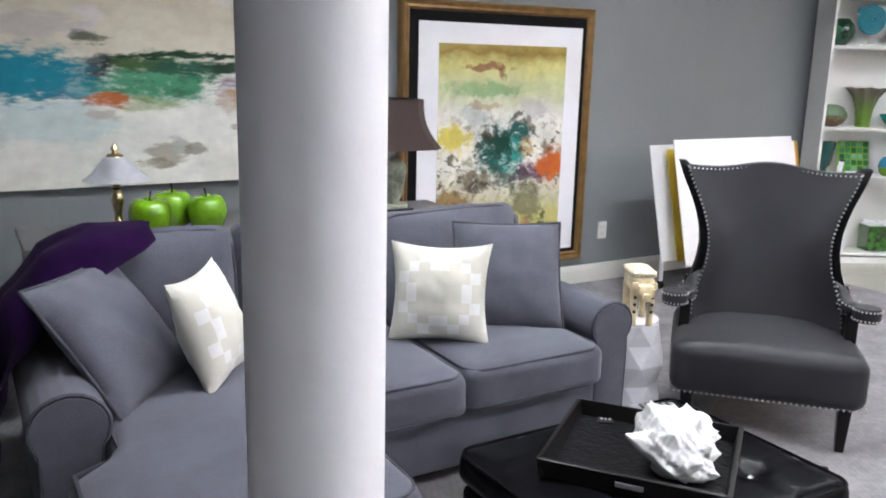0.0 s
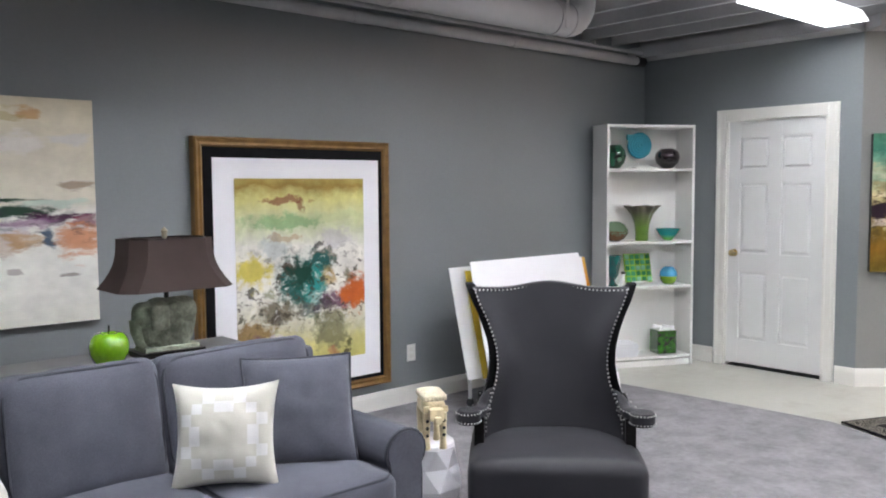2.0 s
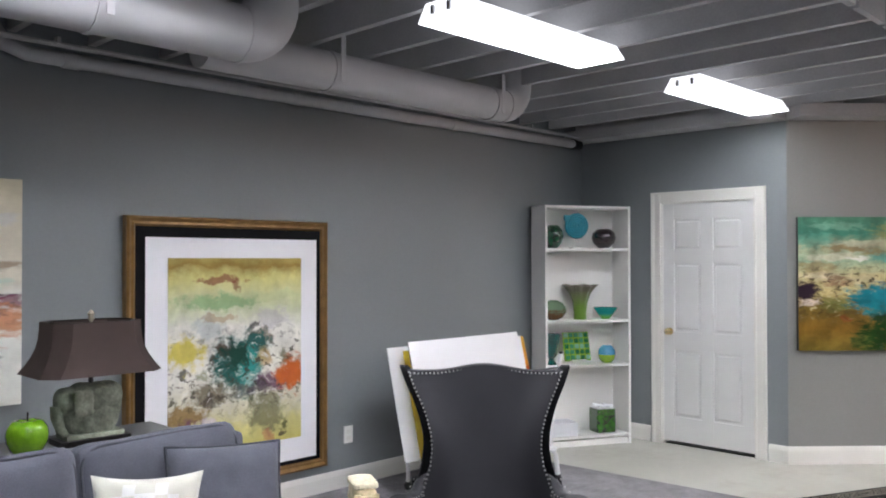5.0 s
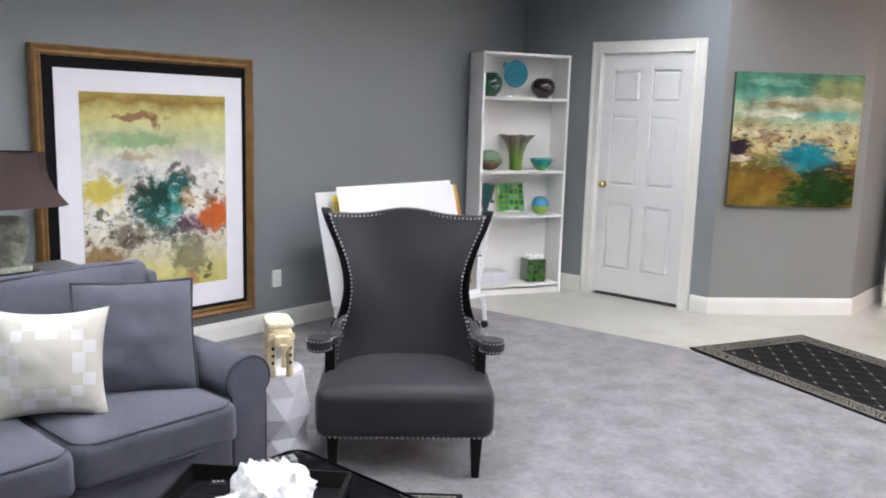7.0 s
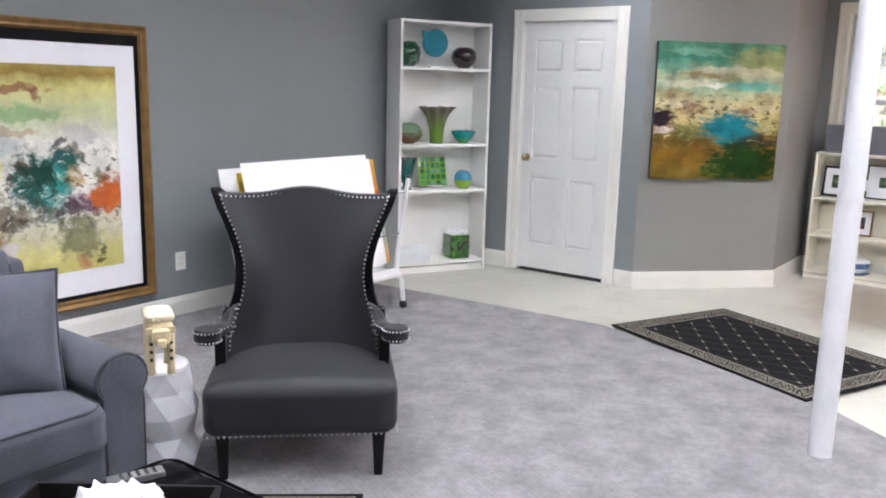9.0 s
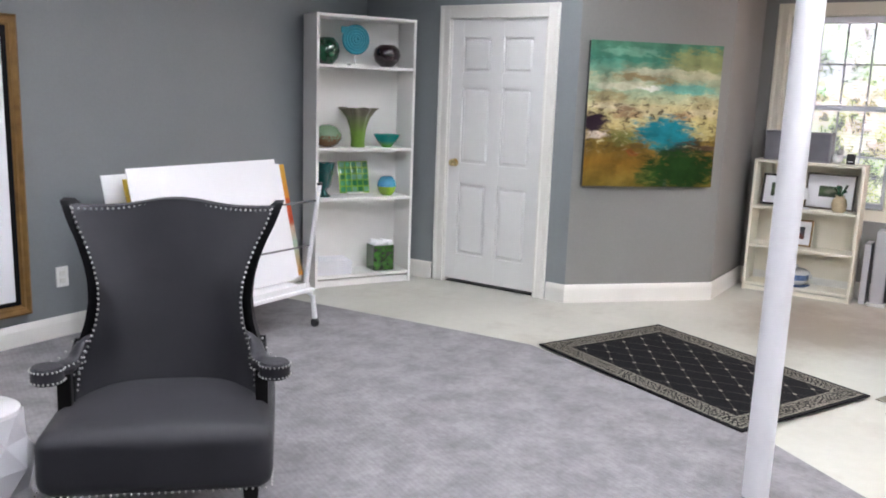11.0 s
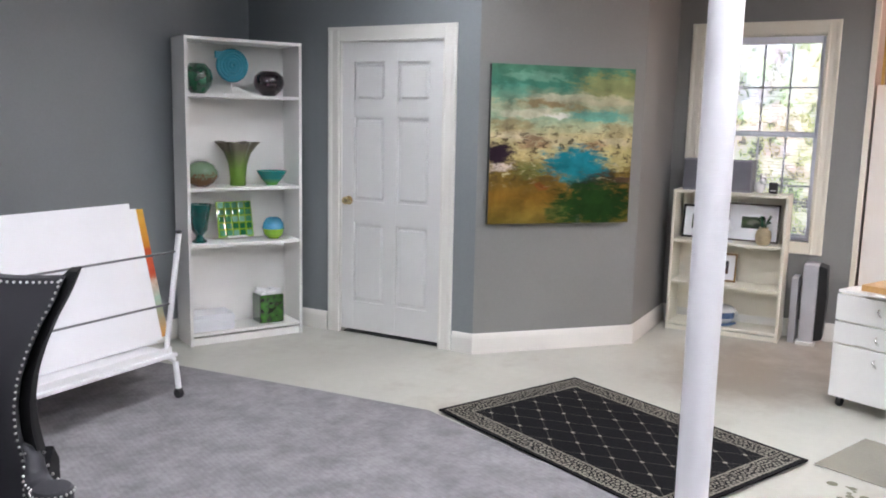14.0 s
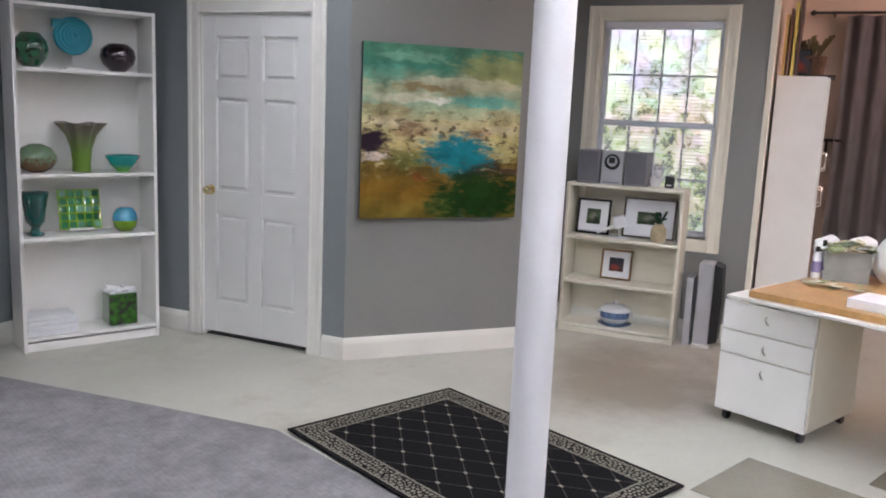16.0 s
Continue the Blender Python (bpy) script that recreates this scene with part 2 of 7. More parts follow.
def wall(name, a, b, z0, z1, thick, material, holes=(), label="", away=(0, 0)):
    """A wall whose room face runs from a to b; its body lies on the side of away. holes: (from, to, low, high) along it."""
    a, b = Vector((*a, 0)), Vector((*b, 0))
    d = (b - a).normalized()
    nrm = Vector((-d.y, d.x, 0))
    if nrm.dot(Vector((*away, 0))) < 0:
        nrm = -nrm
    length = (b - a).length
    bm = bmesh.new()
    cuts = sorted({0.0, length, *(h[0] for h in holes), *(h[1] for h in holes)})
    rot = Matrix(((d.x, nrm.x, 0, 0), (d.y, nrm.y, 0, 0), (0, 0, 1, 0), (0, 0, 0, 1)))
    for s, e in zip(cuts, cuts[1:]):
        spans = [(z0, z1)]
        for h in holes:
            if h[0] <= s and e <= h[1]:
                spans = [(z0, h[2]), (h[3], z1)]
        for lo, hi in spans:
            if hi - lo > 1e-4:
                c = a + d * (s + e) / 2 + nrm * thick / 2 + Vector((0, 0, (lo + hi) / 2))
                box(bm, c, (e - s, thick, hi - lo), rot=rot)
    ob = part(name, bm, material)
    return tagged(ob, label, "wall", kind="structure")


def run(name, pts, prof, material, label, category, side=1):
    """A moulding of the profile (out, height) along the floor points, mitred at the corners."""
    bm = bmesh.new()
    P = [Vector((*p, 0)) for p in pts]
    rings = []
    for i, p in enumerate(P):
        d0 = (p - P[i - 1]).normalized() if i else (P[1] - p).normalized()
        d1 = (P[i + 1] - p).normalized() if i < len(P) - 1 else d0
        n0, n1 = Vector((-d0.y, d0.x, 0)) * side, Vector((-d1.y, d1.x, 0)) * side
        mn = (n0 + n1).normalized()
        k = 1 / max(0.3, mn.dot(n0))
        rings.append([bm.verts.new(p + mn * k * o + Vector((0, 0, h))) for o, h in prof])
    for r0, r1 in zip(rings, rings[1:]):
        for j in range(len(prof)):
            k = (j + 1) % len(prof)
            bm.faces.new((r0[j], r0[k], r1[k], r1[j]))
    bm.faces.new(rings[0]), bm.faces.new(rings[-1][::-1])
    return tagged(part(name, bm, material), label, category, kind="structure")


# ---- the room ----
Z = 2.90
YA, XD, XW = 4.42, 6.705, 8.42
C1, C2, YR, YE = (XD, 2.52), (7.565, 1.70), 1.70, 0.357
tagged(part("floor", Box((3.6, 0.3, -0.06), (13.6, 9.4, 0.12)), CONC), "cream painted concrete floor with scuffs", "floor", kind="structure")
edge = [(5.40, YA), (5.455, 3.8), (5.53, 2.9), (5.575, 2.2), (5.27, 1.45), (5.0, 0.72), (4.65, 0.262), (4.2, -0.45), (3.4, -2.0), (3.2, -4.2), (-3, -4.2), (-3, YA)]
tagged(part("carpet", Prism(edge, "z", 0.0, 0.012), CARPET), "grey cut-pile carpet with footmarks, laid on concrete", "carpet", kind="structure")
wall("wall_north", (-3.0, YA), (XD + 0.12, YA), 0, Z, 0.12, WALL, label="slate grey painted basement wall", away=(0, 1))
D0, D1, DH = 2.775, 3.595, 2.045
wall("wall_door", C1, (XD, YA), 0, Z, 0.12, WALL, holes=((D0 - C1[1], D1 - C1[1], 0, DH),), label="slate grey painted wall round the door", away=(1, 0))
wall("wall_diagonal", C1, C2, 0, Z, 0.10, WALL_WARMLIT, label="grey painted wall set at an angle, with warm light in its colour", away=(0.7, 0.7))
wall("wall_return", C2, (XW, YR), 0, Z, 0.12, WALL_WARMLIT, label="short grey painted wall, with warm light in its colour", away=(0, 1))
W0, W1, WZ0, WZ1 = 0.67, 1.51, 0.71, 2.19
wall("wall_window", (XW, YE), (XW, YR), 0, Z, 0.14, WALL_WARMLIT, holes=((W0 - YE, W1 - YE, WZ0, WZ1),), label="grey painted wall round the window, with warm light in its colour", away=(1, 0))
wall("wall_alcove", (XW + 0.14, YE), (10.4, YE), 0, Z, 0.12, WARM, label="tan painted alcove wall", away=(0, 1))
wall("wall_east", (10.4, -4.4), (10.4, YE), 0, Z, 0.12, WARM, holes=((1.0, 3.4, 0.05, 2.2),), label="tan painted wall with a wide glazed opening", away=(1, 0))
wall("wall_south", (-3.0, -4.4), (10.4, -4.4), 0, Z, 0.12, WALL, label="slate grey painted wall", away=(0, -1))
wall("wall_west", (-3.0, -4.4), (-3.0, YA), 0, Z, 0.12, WALL, label="slate grey painted wall", away=(-1, 0))

# Cream strip standing in for the warm-lit side of the wall end.
tagged(part("corner_trim", Box((XW + 0.068, YE + 0.014, Z / 2), (0.15, 0.036, Z), 0.003), CREAM), "cream strip at the wall end, standing in for its warm-lit side", "trim", kind="structure")

# ceiling: boards over open joists, all sprayed
bm = Box((3.7, 0.0, Z + 0.04), (13.8, 9.2, 0.08))
x = -2.7
while x < 10.3:
    box(bm, (x, 0.0, Z - 0.09), (0.042, 9.0, 0.18))
    x += 0.406
for yy in (1.2, -1.6):
    for k in range(31):
        box(bm, (-2.5 + 0.406 * k, yy, Z - 0.13), (0.36, 0.03, 0.18))
box(bm, (XD - 0.13, (C1[1] + YA) / 2, Z - 0.225), (0.25, YA - C1[1], 0.09))
_d = Vector((C2[0] - C1[0], C2[1] - C1[1], 0))
box(bm, ((C1[0] + C2[0]) / 2 - 0.09, (C1[1] + C2[1]) / 2 - 0.09, Z - 0.225), (_d.length, 0.24, 0.088), rot=Matrix.Rotation(math.atan2(_d.y, _d.x), 4, "Z"))
tagged(part("ceiling", bm, CEIL), "open wooden joists sprayed pale grey", "ceiling", kind="structure")

BB = [(0.0, 0.0), (0.0, 0.135), (0.006, 0.135), (0.012, 0.118), (0.016, 0.10), (0.016, 0.0)]
run("baseboard", [(-3, YA), (XD, YA), (XD, D1 + 0.105)], BB, TRIM, "white moulded baseboard", "baseboard", side=-1)
run("baseboard", [(XD, D0 - 0.105), C1, C2, (XW, YR), (XW, YE)], BB, TRIM, "white moulded baseboard", "baseboard", side=-1)


def fixture(x0, y, z=2.72, lit=LAMPG):
    t = thing("ceiling_light", pose(x0, y, z), "white fluorescent strip light, lit, fixed under the joists", "ceiling light", "strip lights in a row")
    L = 1.24
    part("housing", Prism([(-0.152, -0.084), (-0.10, -0.002), (0.10, -0.002), (0.152, -0.084), (0.147, -0.085), (0.096, -0.010), (-0.096, -0.010), (-0.147, -0.085)], "x", 0, L), HOUSINGG, t)
    part("diffuser", Prism([(-0.116, -0.036), (-0.110, -0.042), (0.110, -0.042), (0.116, -0.036), (0.09, -0.014), (-0.09, -0.014)], "x", 0.012, L - 0.012), lit, t, "glowing diffuser")
    for e in (0.0, L):
        part("end_cap", Prism([(-0.148, -0.083), (-0.10, -0.006), (0.10, -0.006), (0.148, -0.083)], "x", e - 0.004, e + 0.004), HOUSINGG, t)
    for e in (-0.008, L + 0.008):
        for s in (-0.05, 0.05):
            part("tube_holder", Box((e, s, -0.040), (0.012, 0.022, 0.04), 0.003), STEEL, t)
    return t


for x0 in (0.72, 2.92, 5.10):
    fixture(x0, 2.50, lit=DIMG if x0 > 4 else LAMPG)
# Unseen strips, added in rows out of view to brighten the room.
fixture(-0.8, -2.3)
for x0 in (1.0, 3.2, 5.4):
    fixture(x0, 0.10)
    fixture(x0 + 0.4, -2.3)


# Unseen warm lamps, placed for the warm light in and near the alcove.
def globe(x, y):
    t = thing("ceiling_globe", pose(x, y, 2.70), "warm frosted globe light, lit, added out of view", "ceiling light")
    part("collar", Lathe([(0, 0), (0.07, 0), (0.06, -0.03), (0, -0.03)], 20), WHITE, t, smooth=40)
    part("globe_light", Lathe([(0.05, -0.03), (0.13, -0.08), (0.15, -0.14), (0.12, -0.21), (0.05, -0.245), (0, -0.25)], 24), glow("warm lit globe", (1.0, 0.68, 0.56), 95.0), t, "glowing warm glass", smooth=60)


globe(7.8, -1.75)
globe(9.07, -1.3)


def pole(x, y):
    t = thing("support_pole", pose(x, y, 0.0), "round steel support pole painted glossy white", "pole", "support poles")
    part("shaft", Lathe([(0.049, 0.012), (0.049, 2.62)], 32), POLEM, t, smooth=40)
    part("top_plate", Box((0, 0, 2.63), (0.18, 0.12, 0.02), 0.003), POLEM, t)
    return t


pole(0.348, 0.633)
pole(4.384, 0.606)


# ---- door, window, pipes ----
def six_panel_door():
    t = thing("door", pose(XD + 0.03, (D0 + D1) / 2, 0.0), "white six-panel interior door, closed, with a brass knob", "door", kind="structure")
    w, h = D1 - D0 - 0.008, DH - 0.035
    stile, rails = 0.105, [(0.03, 0.23), (0.80, 0.95), (1.53, 1.64), (1.92, 2.04)]
    z0 = 0.03
    bm = bmesh.new()
    for y in (-w / 2 + stile / 2, w / 2 - stile / 2, 0):
        box(bm, (0.0, y, z0 + h / 2), (0.036, stile if y else 0.10, h), 0.002)
    for a, b in ((z0, 0.235), (0.80, 0.955), (1.535, 1.645), (1.905, z0 + h)):
        box(bm, (0.0015, 0, (a + b) / 2), (0.036, w - 0.02, b - a), 0.002)
    part("slab", bm, DOORW, t)
    pw = (w - 2 * stile - 0.10) / 2
    for a, b in ((0.235, 0.80), (0.955, 1.535), (1.645, 1.905)):
        for s in (-1, 1):
            bm = Box((0.010, s * (0.05 + pw / 2), (a + b) / 2), (0.016, pw, b - a))
            box(bm, (0.001, s * (0.05 + pw / 2), (a + b) / 2), (0.030, pw - 0.032, b - a - 0.032), 0.0145, seg=1)
            part("panel", bm, DOORW, t)
    k = part("knob", Lathe([(0.0, 0.062), (0.018, 0.06), (0.027, 0.05), (0.028, 0.042), (0.022, 0.034), (0.011, 0.028), (0.010, 0.008), (0.031, 0.006), (0.033, 0.0), (0.0, 0.0)],
             20, at=(-0.019, w / 2 - 0.065, 0.955), rot=Matrix.Rotation(radians(-90), 4, "Y")), BRASS, t, "polished brass knob", smooth=40)
    part("knob_lever", Box((-0.066, w / 2 - 0.085, 0.955), (0.012, 0.06, 0.02), 0.005), BRASS, t)
    for z in (0.25, 1.0, 1.82):
        part("hinge", Lathe([(0.006, -0.045), (0.006, 0.045)], 8, at=(-0.022, -w / 2 + 0.004, z)), BRASS, t)


six_panel_door()


def casing(name, label, axis_x, y0, y1, z0, z1, width, material, sill=False):
    """Moulded boards round an opening in a wall of that x, and the lining of its reveal."""
    t = thing(name, pose(axis_x, 0, 0), label, "window frame" if sill else "door frame", kind="structure")
    prof = [(0.0, 0.0), (-0.019, 0.0), (-0.021, 0.012), (-0.014, 0.022), (-0.012, width * 0.6), (-0.018, width * 0.75), (-0.018, width - 0.006), (-0.012, width), (0.0, width)]
    for s, y in ((-1, y0), (1, y1)):
        bm = prism(bmesh.new(), [(p, y + s * (q)) for p, q in prof], "z", z0 if not sill else z0 - width, z1 + width)
        part("side_casing", bm, material, t)
    bm = bmesh.new()
    prism(bm, [(y0 + 0.0, z1), (y1, z1), (y1, z1 + width - 0.001), (y0, z1 + width - 0.001)], "x", -0.016, 0.0)
    box(bm, (-0.009, (y0 + y1) / 2, z1 + width - 0.012), (0.022, y1 - y0 + 2 * width - 0.004, 0.02), 0.003)
    part("head_casing", bm, material, t)
    if sill:
        part("apron", Box((-0.008, (y0 + y1) / 2, z0 - width / 2), (0.016, y1 - y0, width - 0.002), 0.002), material, t)
    for y in (y0 + 0.004, y1 - 0.004):
        part("jamb", Box((0.062, y, (z0 + z1) / 2), (0.12, 0.012, z1 - z0)), material, t)
    part("head_jamb", Box((0.062, (y0 + y1) / 2, z1 - 0.004), (0.12, y1 - y0 - 0.022, 0.012)), material, t)
    return t


casing("door_frame", "white moulded door casing", XD, D0, D1, 0.0, DH, 0.095, TRIM)
# Black sheet and strip added behind the door to keep its gaps dark.
tagged(part("closet_back", Box((XD + 0.6, (D0 + D1) / 2 + 0.2, 1.3), (0.06, 2.2, 2.6)), BLACKP), "black sheet added behind the door to darken its gaps", "wall", kind="structure")
tagged(part("closet_floor_strip", Box((XD + 0.08, (D0 + D1) / 2, 0.004), (0.10, D1 - D0 - 0.03, 0.008)), BLACKP), "dark strip standing in for the shadow gap under the door", "threshold", kind="structure")

VINYL = mat("pale vinyl", (0.80, 0.81, 0.88), 0.4, var=0.03)
GLASS = bpy.data.materials.new("clear window glass")
GLASS.use_nodes = True
gb = GLASS.node_tree.nodes["Principled BSDF"]
gb.inputs["Base Color"].default_value = (1, 1, 1, 1)
gb.inputs["Roughness"].default_value, gb.inputs["Transmission Weight"].default_value, gb.inputs["IOR"].default_value = 0.0, 1.0, 1.02


def sash_window():
    f = casing("window_frame", "cream moulded window casing", XW, W0, W1, WZ0, WZ1, 0.088, CREAM, sill=True)
    t = thing("window_1", pose(XW + 0.09, (W0 + W1) / 2, WZ0), "white double-hung window with grilles and slatted blind", "window", kind="structure")
    w, h = W1 - W0 - 0.026, WZ1 - WZ0 - 0.014
    mid = h * 0.525
    for nm, a, b, dx in (("lower_sash", 0.0, mid + 0.02, 0.0), ("upper_sash", mid - 0.02, h, 0.03)):
        bm = bmesh.new()
        for y in (-w / 2 + 0.014, w / 2 - 0.014):
            box(bm, (dx, y, (a + b) / 2), (0.028, 0.034, b - a), 0.003)
        for z in (a + 0.022, b - 0.022):
            box(bm, (dx + 0.0008, 0, z), (0.028, w - 0.03, 0.040), 0.003)
        sash = part(nm, bm, VINYL, t)
        for k in (-1, 0, 1):
            part("muntin", Box((dx, k * (w - 0.06) / 4, (a + b) / 2), (0.012, 0.014, b - a - 0.06)), VINYL, sash)
        part("muntin", Box((dx + 0.0008, 0, (a + b) / 2), (0.012, w - 0.05, 0.014)), VINYL, sash)
        g = part("pane", Box((dx + 0.004, 0, (a + b) / 2), (0.003, w - 0.04, b - a - 0.06)), GLASS, sash)
        g.visible_shadow = False
    part("blind_headrail", Box((-0.05, 0, h - 0.028), (0.045, w - 0.02, 0.05), 0.004), VINYL, t)
    for k in range(58):
        z = 0.03 + k * 0.0235
        s = part("blind_slat", Box((-0.05, 0, z), (0.022, w - 0.03, 0.0012), rot=Matrix.Rotation(radians(-4), 4, "Y")), VINYL, t) if k == 0 else None
        if s:
            slat = s
            continue
        c = new("blind_slat", slat.data)
        c.parent = t
        c.location = (0, 0, k * 0.0235)
    for y in (-0.30, 0.30):
        part("blind_cord", Box((-0.05, y, h / 2), (0.002, 0.002, h - 0.08)), VINYL, t)


sash_window()
wall("wall_outer", (XW + 0.16, YE + 0.02), (XW + 0.16, W0 - 0.1), 0, Z, 0.02, WALL, label="outer face of the window wall", away=(1, 0))


def foliage():
    """Sunlit garden far outside the windows; its daylight is given as emission."""
    m = bpy.data.materials.new("sunlit garden")
    m.use_nodes = True
    n, l = m.node_tree.nodes, m.node_tree.links
    b = n["Principled BSDF"]
    tc = n.new("ShaderNodeTexCoord")
    v = n.new("ShaderNodeTexVoronoi")
    v.inputs["Scale"].default_value = 5.0
    q = n.new("ShaderNodeTexNoise")
    q.inputs["Scale"].default_value, q.inputs["Detail"].default_value, q.inputs["Roughness"].default_value = 3.6, 10.0, 0.9
    l.new(tc.outputs["Object"], v.inputs["Vector"]), l.new(tc.outputs["Object"], q.inputs["Vector"])
    sep = n.new("ShaderNodeSeparateXYZ")
    l.new(tc.outputs["Object"], sep.inputs[0])
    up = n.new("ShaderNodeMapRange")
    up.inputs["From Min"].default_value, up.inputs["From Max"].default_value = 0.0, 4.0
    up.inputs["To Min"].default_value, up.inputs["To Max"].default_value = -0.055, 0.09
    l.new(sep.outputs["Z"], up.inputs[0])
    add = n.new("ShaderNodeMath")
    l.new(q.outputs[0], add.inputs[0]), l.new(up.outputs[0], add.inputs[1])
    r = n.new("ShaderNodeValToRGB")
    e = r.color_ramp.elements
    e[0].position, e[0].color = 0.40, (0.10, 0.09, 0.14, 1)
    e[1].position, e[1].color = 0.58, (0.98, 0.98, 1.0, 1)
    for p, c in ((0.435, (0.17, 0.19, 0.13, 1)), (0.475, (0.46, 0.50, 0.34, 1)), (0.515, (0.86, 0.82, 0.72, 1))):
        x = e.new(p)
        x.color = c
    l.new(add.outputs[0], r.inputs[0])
    rus = n.new("ShaderNodeTexNoise")
    rus.inputs["Scale"].default_value, rus.inputs["Detail"].default_value = 0.9, 4.0
    l.new(tc.outputs["Object"], rus.inputs["Vector"])
    hue = n.new("ShaderNodeValToRGB")
    he = hue.color_ramp.elements
    he[0].position, he[0].color = 0.40, (0.80, 0.78, 1.0, 1)
    he[1].position, he[1].color = 0.62, (0.98, 0.88, 0.80, 1)
    he.new(0.50).color = (0.86, 1.0, 0.70, 1)
    l.new(rus.outputs[0], hue.inputs[0])
    leaf = n.new("ShaderNodeMix")
    leaf.data_type, leaf.blend_type = "RGBA", "MULTIPLY"
    leaf.inputs["Factor"].default_value = 0.8
    l.new(r.outputs[0], leaf.inputs["A"]), l.new(hue.outputs[0], leaf.inputs["B"])
    mul = n.new("ShaderNodeMix")
    mul.data_type, mul.blend_type = "RGBA", "MULTIPLY"
    mul.inputs["Factor"].default_value = 0.22
    l.new(leaf.outputs["Result"], mul.inputs["A"]), l.new(v.outputs["Color"], mul.inputs["B"])
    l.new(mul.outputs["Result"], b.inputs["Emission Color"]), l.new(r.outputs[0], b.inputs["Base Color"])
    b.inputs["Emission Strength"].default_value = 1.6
    return m


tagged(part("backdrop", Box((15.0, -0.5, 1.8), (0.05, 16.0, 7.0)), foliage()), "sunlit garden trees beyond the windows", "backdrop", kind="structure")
tagged(part("ground", Box((14.0, 0.0, -0.2), (60.0, 60.0, 0.1)), mat("lawn", (0.06, 0.10, 0.03), 0.9, var=0.3, scale=1.0)), "green lawn outside the house", "ground", kind="structure")


def bend(p, q, r, n=8):
    """Points of a quarter bend from p (running along x) up to q."""
    return [Vector((p[0] + r * math.sin(a), p[1], p[2] + r - r * math.cos(a))) for a in (math.pi / 2 * i / n for i in range(n + 1))]


def duct(x0, x1, y, z, r, up, straps, label):
    t = thing("air_duct", pose(0, 0, 0), label, "air duct", "air ducts")
    pts = [Vector((x0, y, z)), Vector((x0 + (x1 - x0) / 2, y, z)), Vector((x1, y, z))] + bend((x1, y, z), None, r * 1.3)[1:]
    pts.append(Vector((x1 + r * 1.3, y, up)))
    part("pipe", Tube(pts, r, 24), DUCTM, t, smooth=40)
    for s in straps:
        part("seam_band", Lathe([(r + 0.006, -0.012), (r + 0.006, 0.012)], 24, at=(s, y, z), rot=Matrix.Rotation(radians(90), 4, "Y")), DUCTM, t, smooth=40)
        part("hanger_strap", Box((s + 0.03, y - r - 0.003, (z + 2.68) / 2), (0.03, 0.003, 2.68 - z + 0.15)), DUCTM, t)
    part("elbow_band", Lathe([(r + 0.005, -0.008), (r + 0.005, 0.008)], 24, at=(x1, y, z), rot=Matrix.Rotation(radians(90), 4, "Y")), DUCTM, t, smooth=40)
    return t


duct(-2.9, 2.28, 3.12, 2.56, 0.125, 2.86, (-0.8, 1.62), "large round air duct sprayed pale grey, hung under joists")
duct(2.30, 4.50, 3.50, 2.58, 0.105, 2.86, (3.05, 4.36), "round air duct sprayed pale grey with an upturned elbow")


def water_pipe():
    t = thing("drain_pipe", pose(0, 0, 0), "pale painted drain pipe with couplings along the wall top", "pipe")
    pts = [Vector((1.62, YA - 0.10, 2.86)), Vector((1.64, YA - 0.10, 2.72)), Vector((1.70, YA - 0.10, 2.63)), Vector((1.80, YA - 0.10, 2.60)), Vector((4.0, YA - 0.10, 2.595)), Vector((6.45, YA - 0.10, 2.60))]
    part("pipe", Tube(pts, 0.038, 14), DUCTM, t, smooth=50)
    for x in (2.02, 3.45, 4.9):
        part("coupling", Lathe([(0.044, -0.04), (0.044, 0.04)], 14, at=(x, YA - 0.10, 2.597), rot=Matrix.Rotation(radians(90), 4, "Y")), DUCTM, t, smooth=50)
    # Solid black cap gives the shade inside the open pipe end.
    part("end_cap", Lathe([(0.0, -0.04), (0.045, -0.04), (0.045, 0.06), (0.0, 0.06)], 14, at=(6.47, YA - 0.10, 2.60), rot=Matrix.Rotation(radians(90), 4, "Y")), BLACKP, t, "black cap standing in for the dark inside of the pipe")
    t = thing("conduit", pose(0, 0, 0), "thin pale painted conduit run under the joists", "pipe")
    part("pipe", Tube([(-2.9, YA - 0.14, 2.662), (2.0, YA - 0.14, 2.662), (6.5, YA - 0.14, 2.662)], 0.014, 8), DUCTM, t, smooth=50)
    for k in range(9):
        part("clip", Box((-1.9 + k * 0.96, YA - 0.14, 2.68), (0.02, 0.045, 0.035), 0.003), DUCTM, t)


water_pipe()


def outlet(x, z):
    t = thing("wall_outlet", pose(x, YA - 0.004, z), "white plastic wall outlet plate", "outlet")
    part("plate", Box((0, 0, 0), (0.075, 0.008, 0.118), 0.003), WHITE, t)
    for s in (-0.022, 0.022):
        part("socket", Box((0, -0.005, s), (0.034, 0.004, 0.028), 0.002), TRIM, t)


outlet(3.94, 0.365)


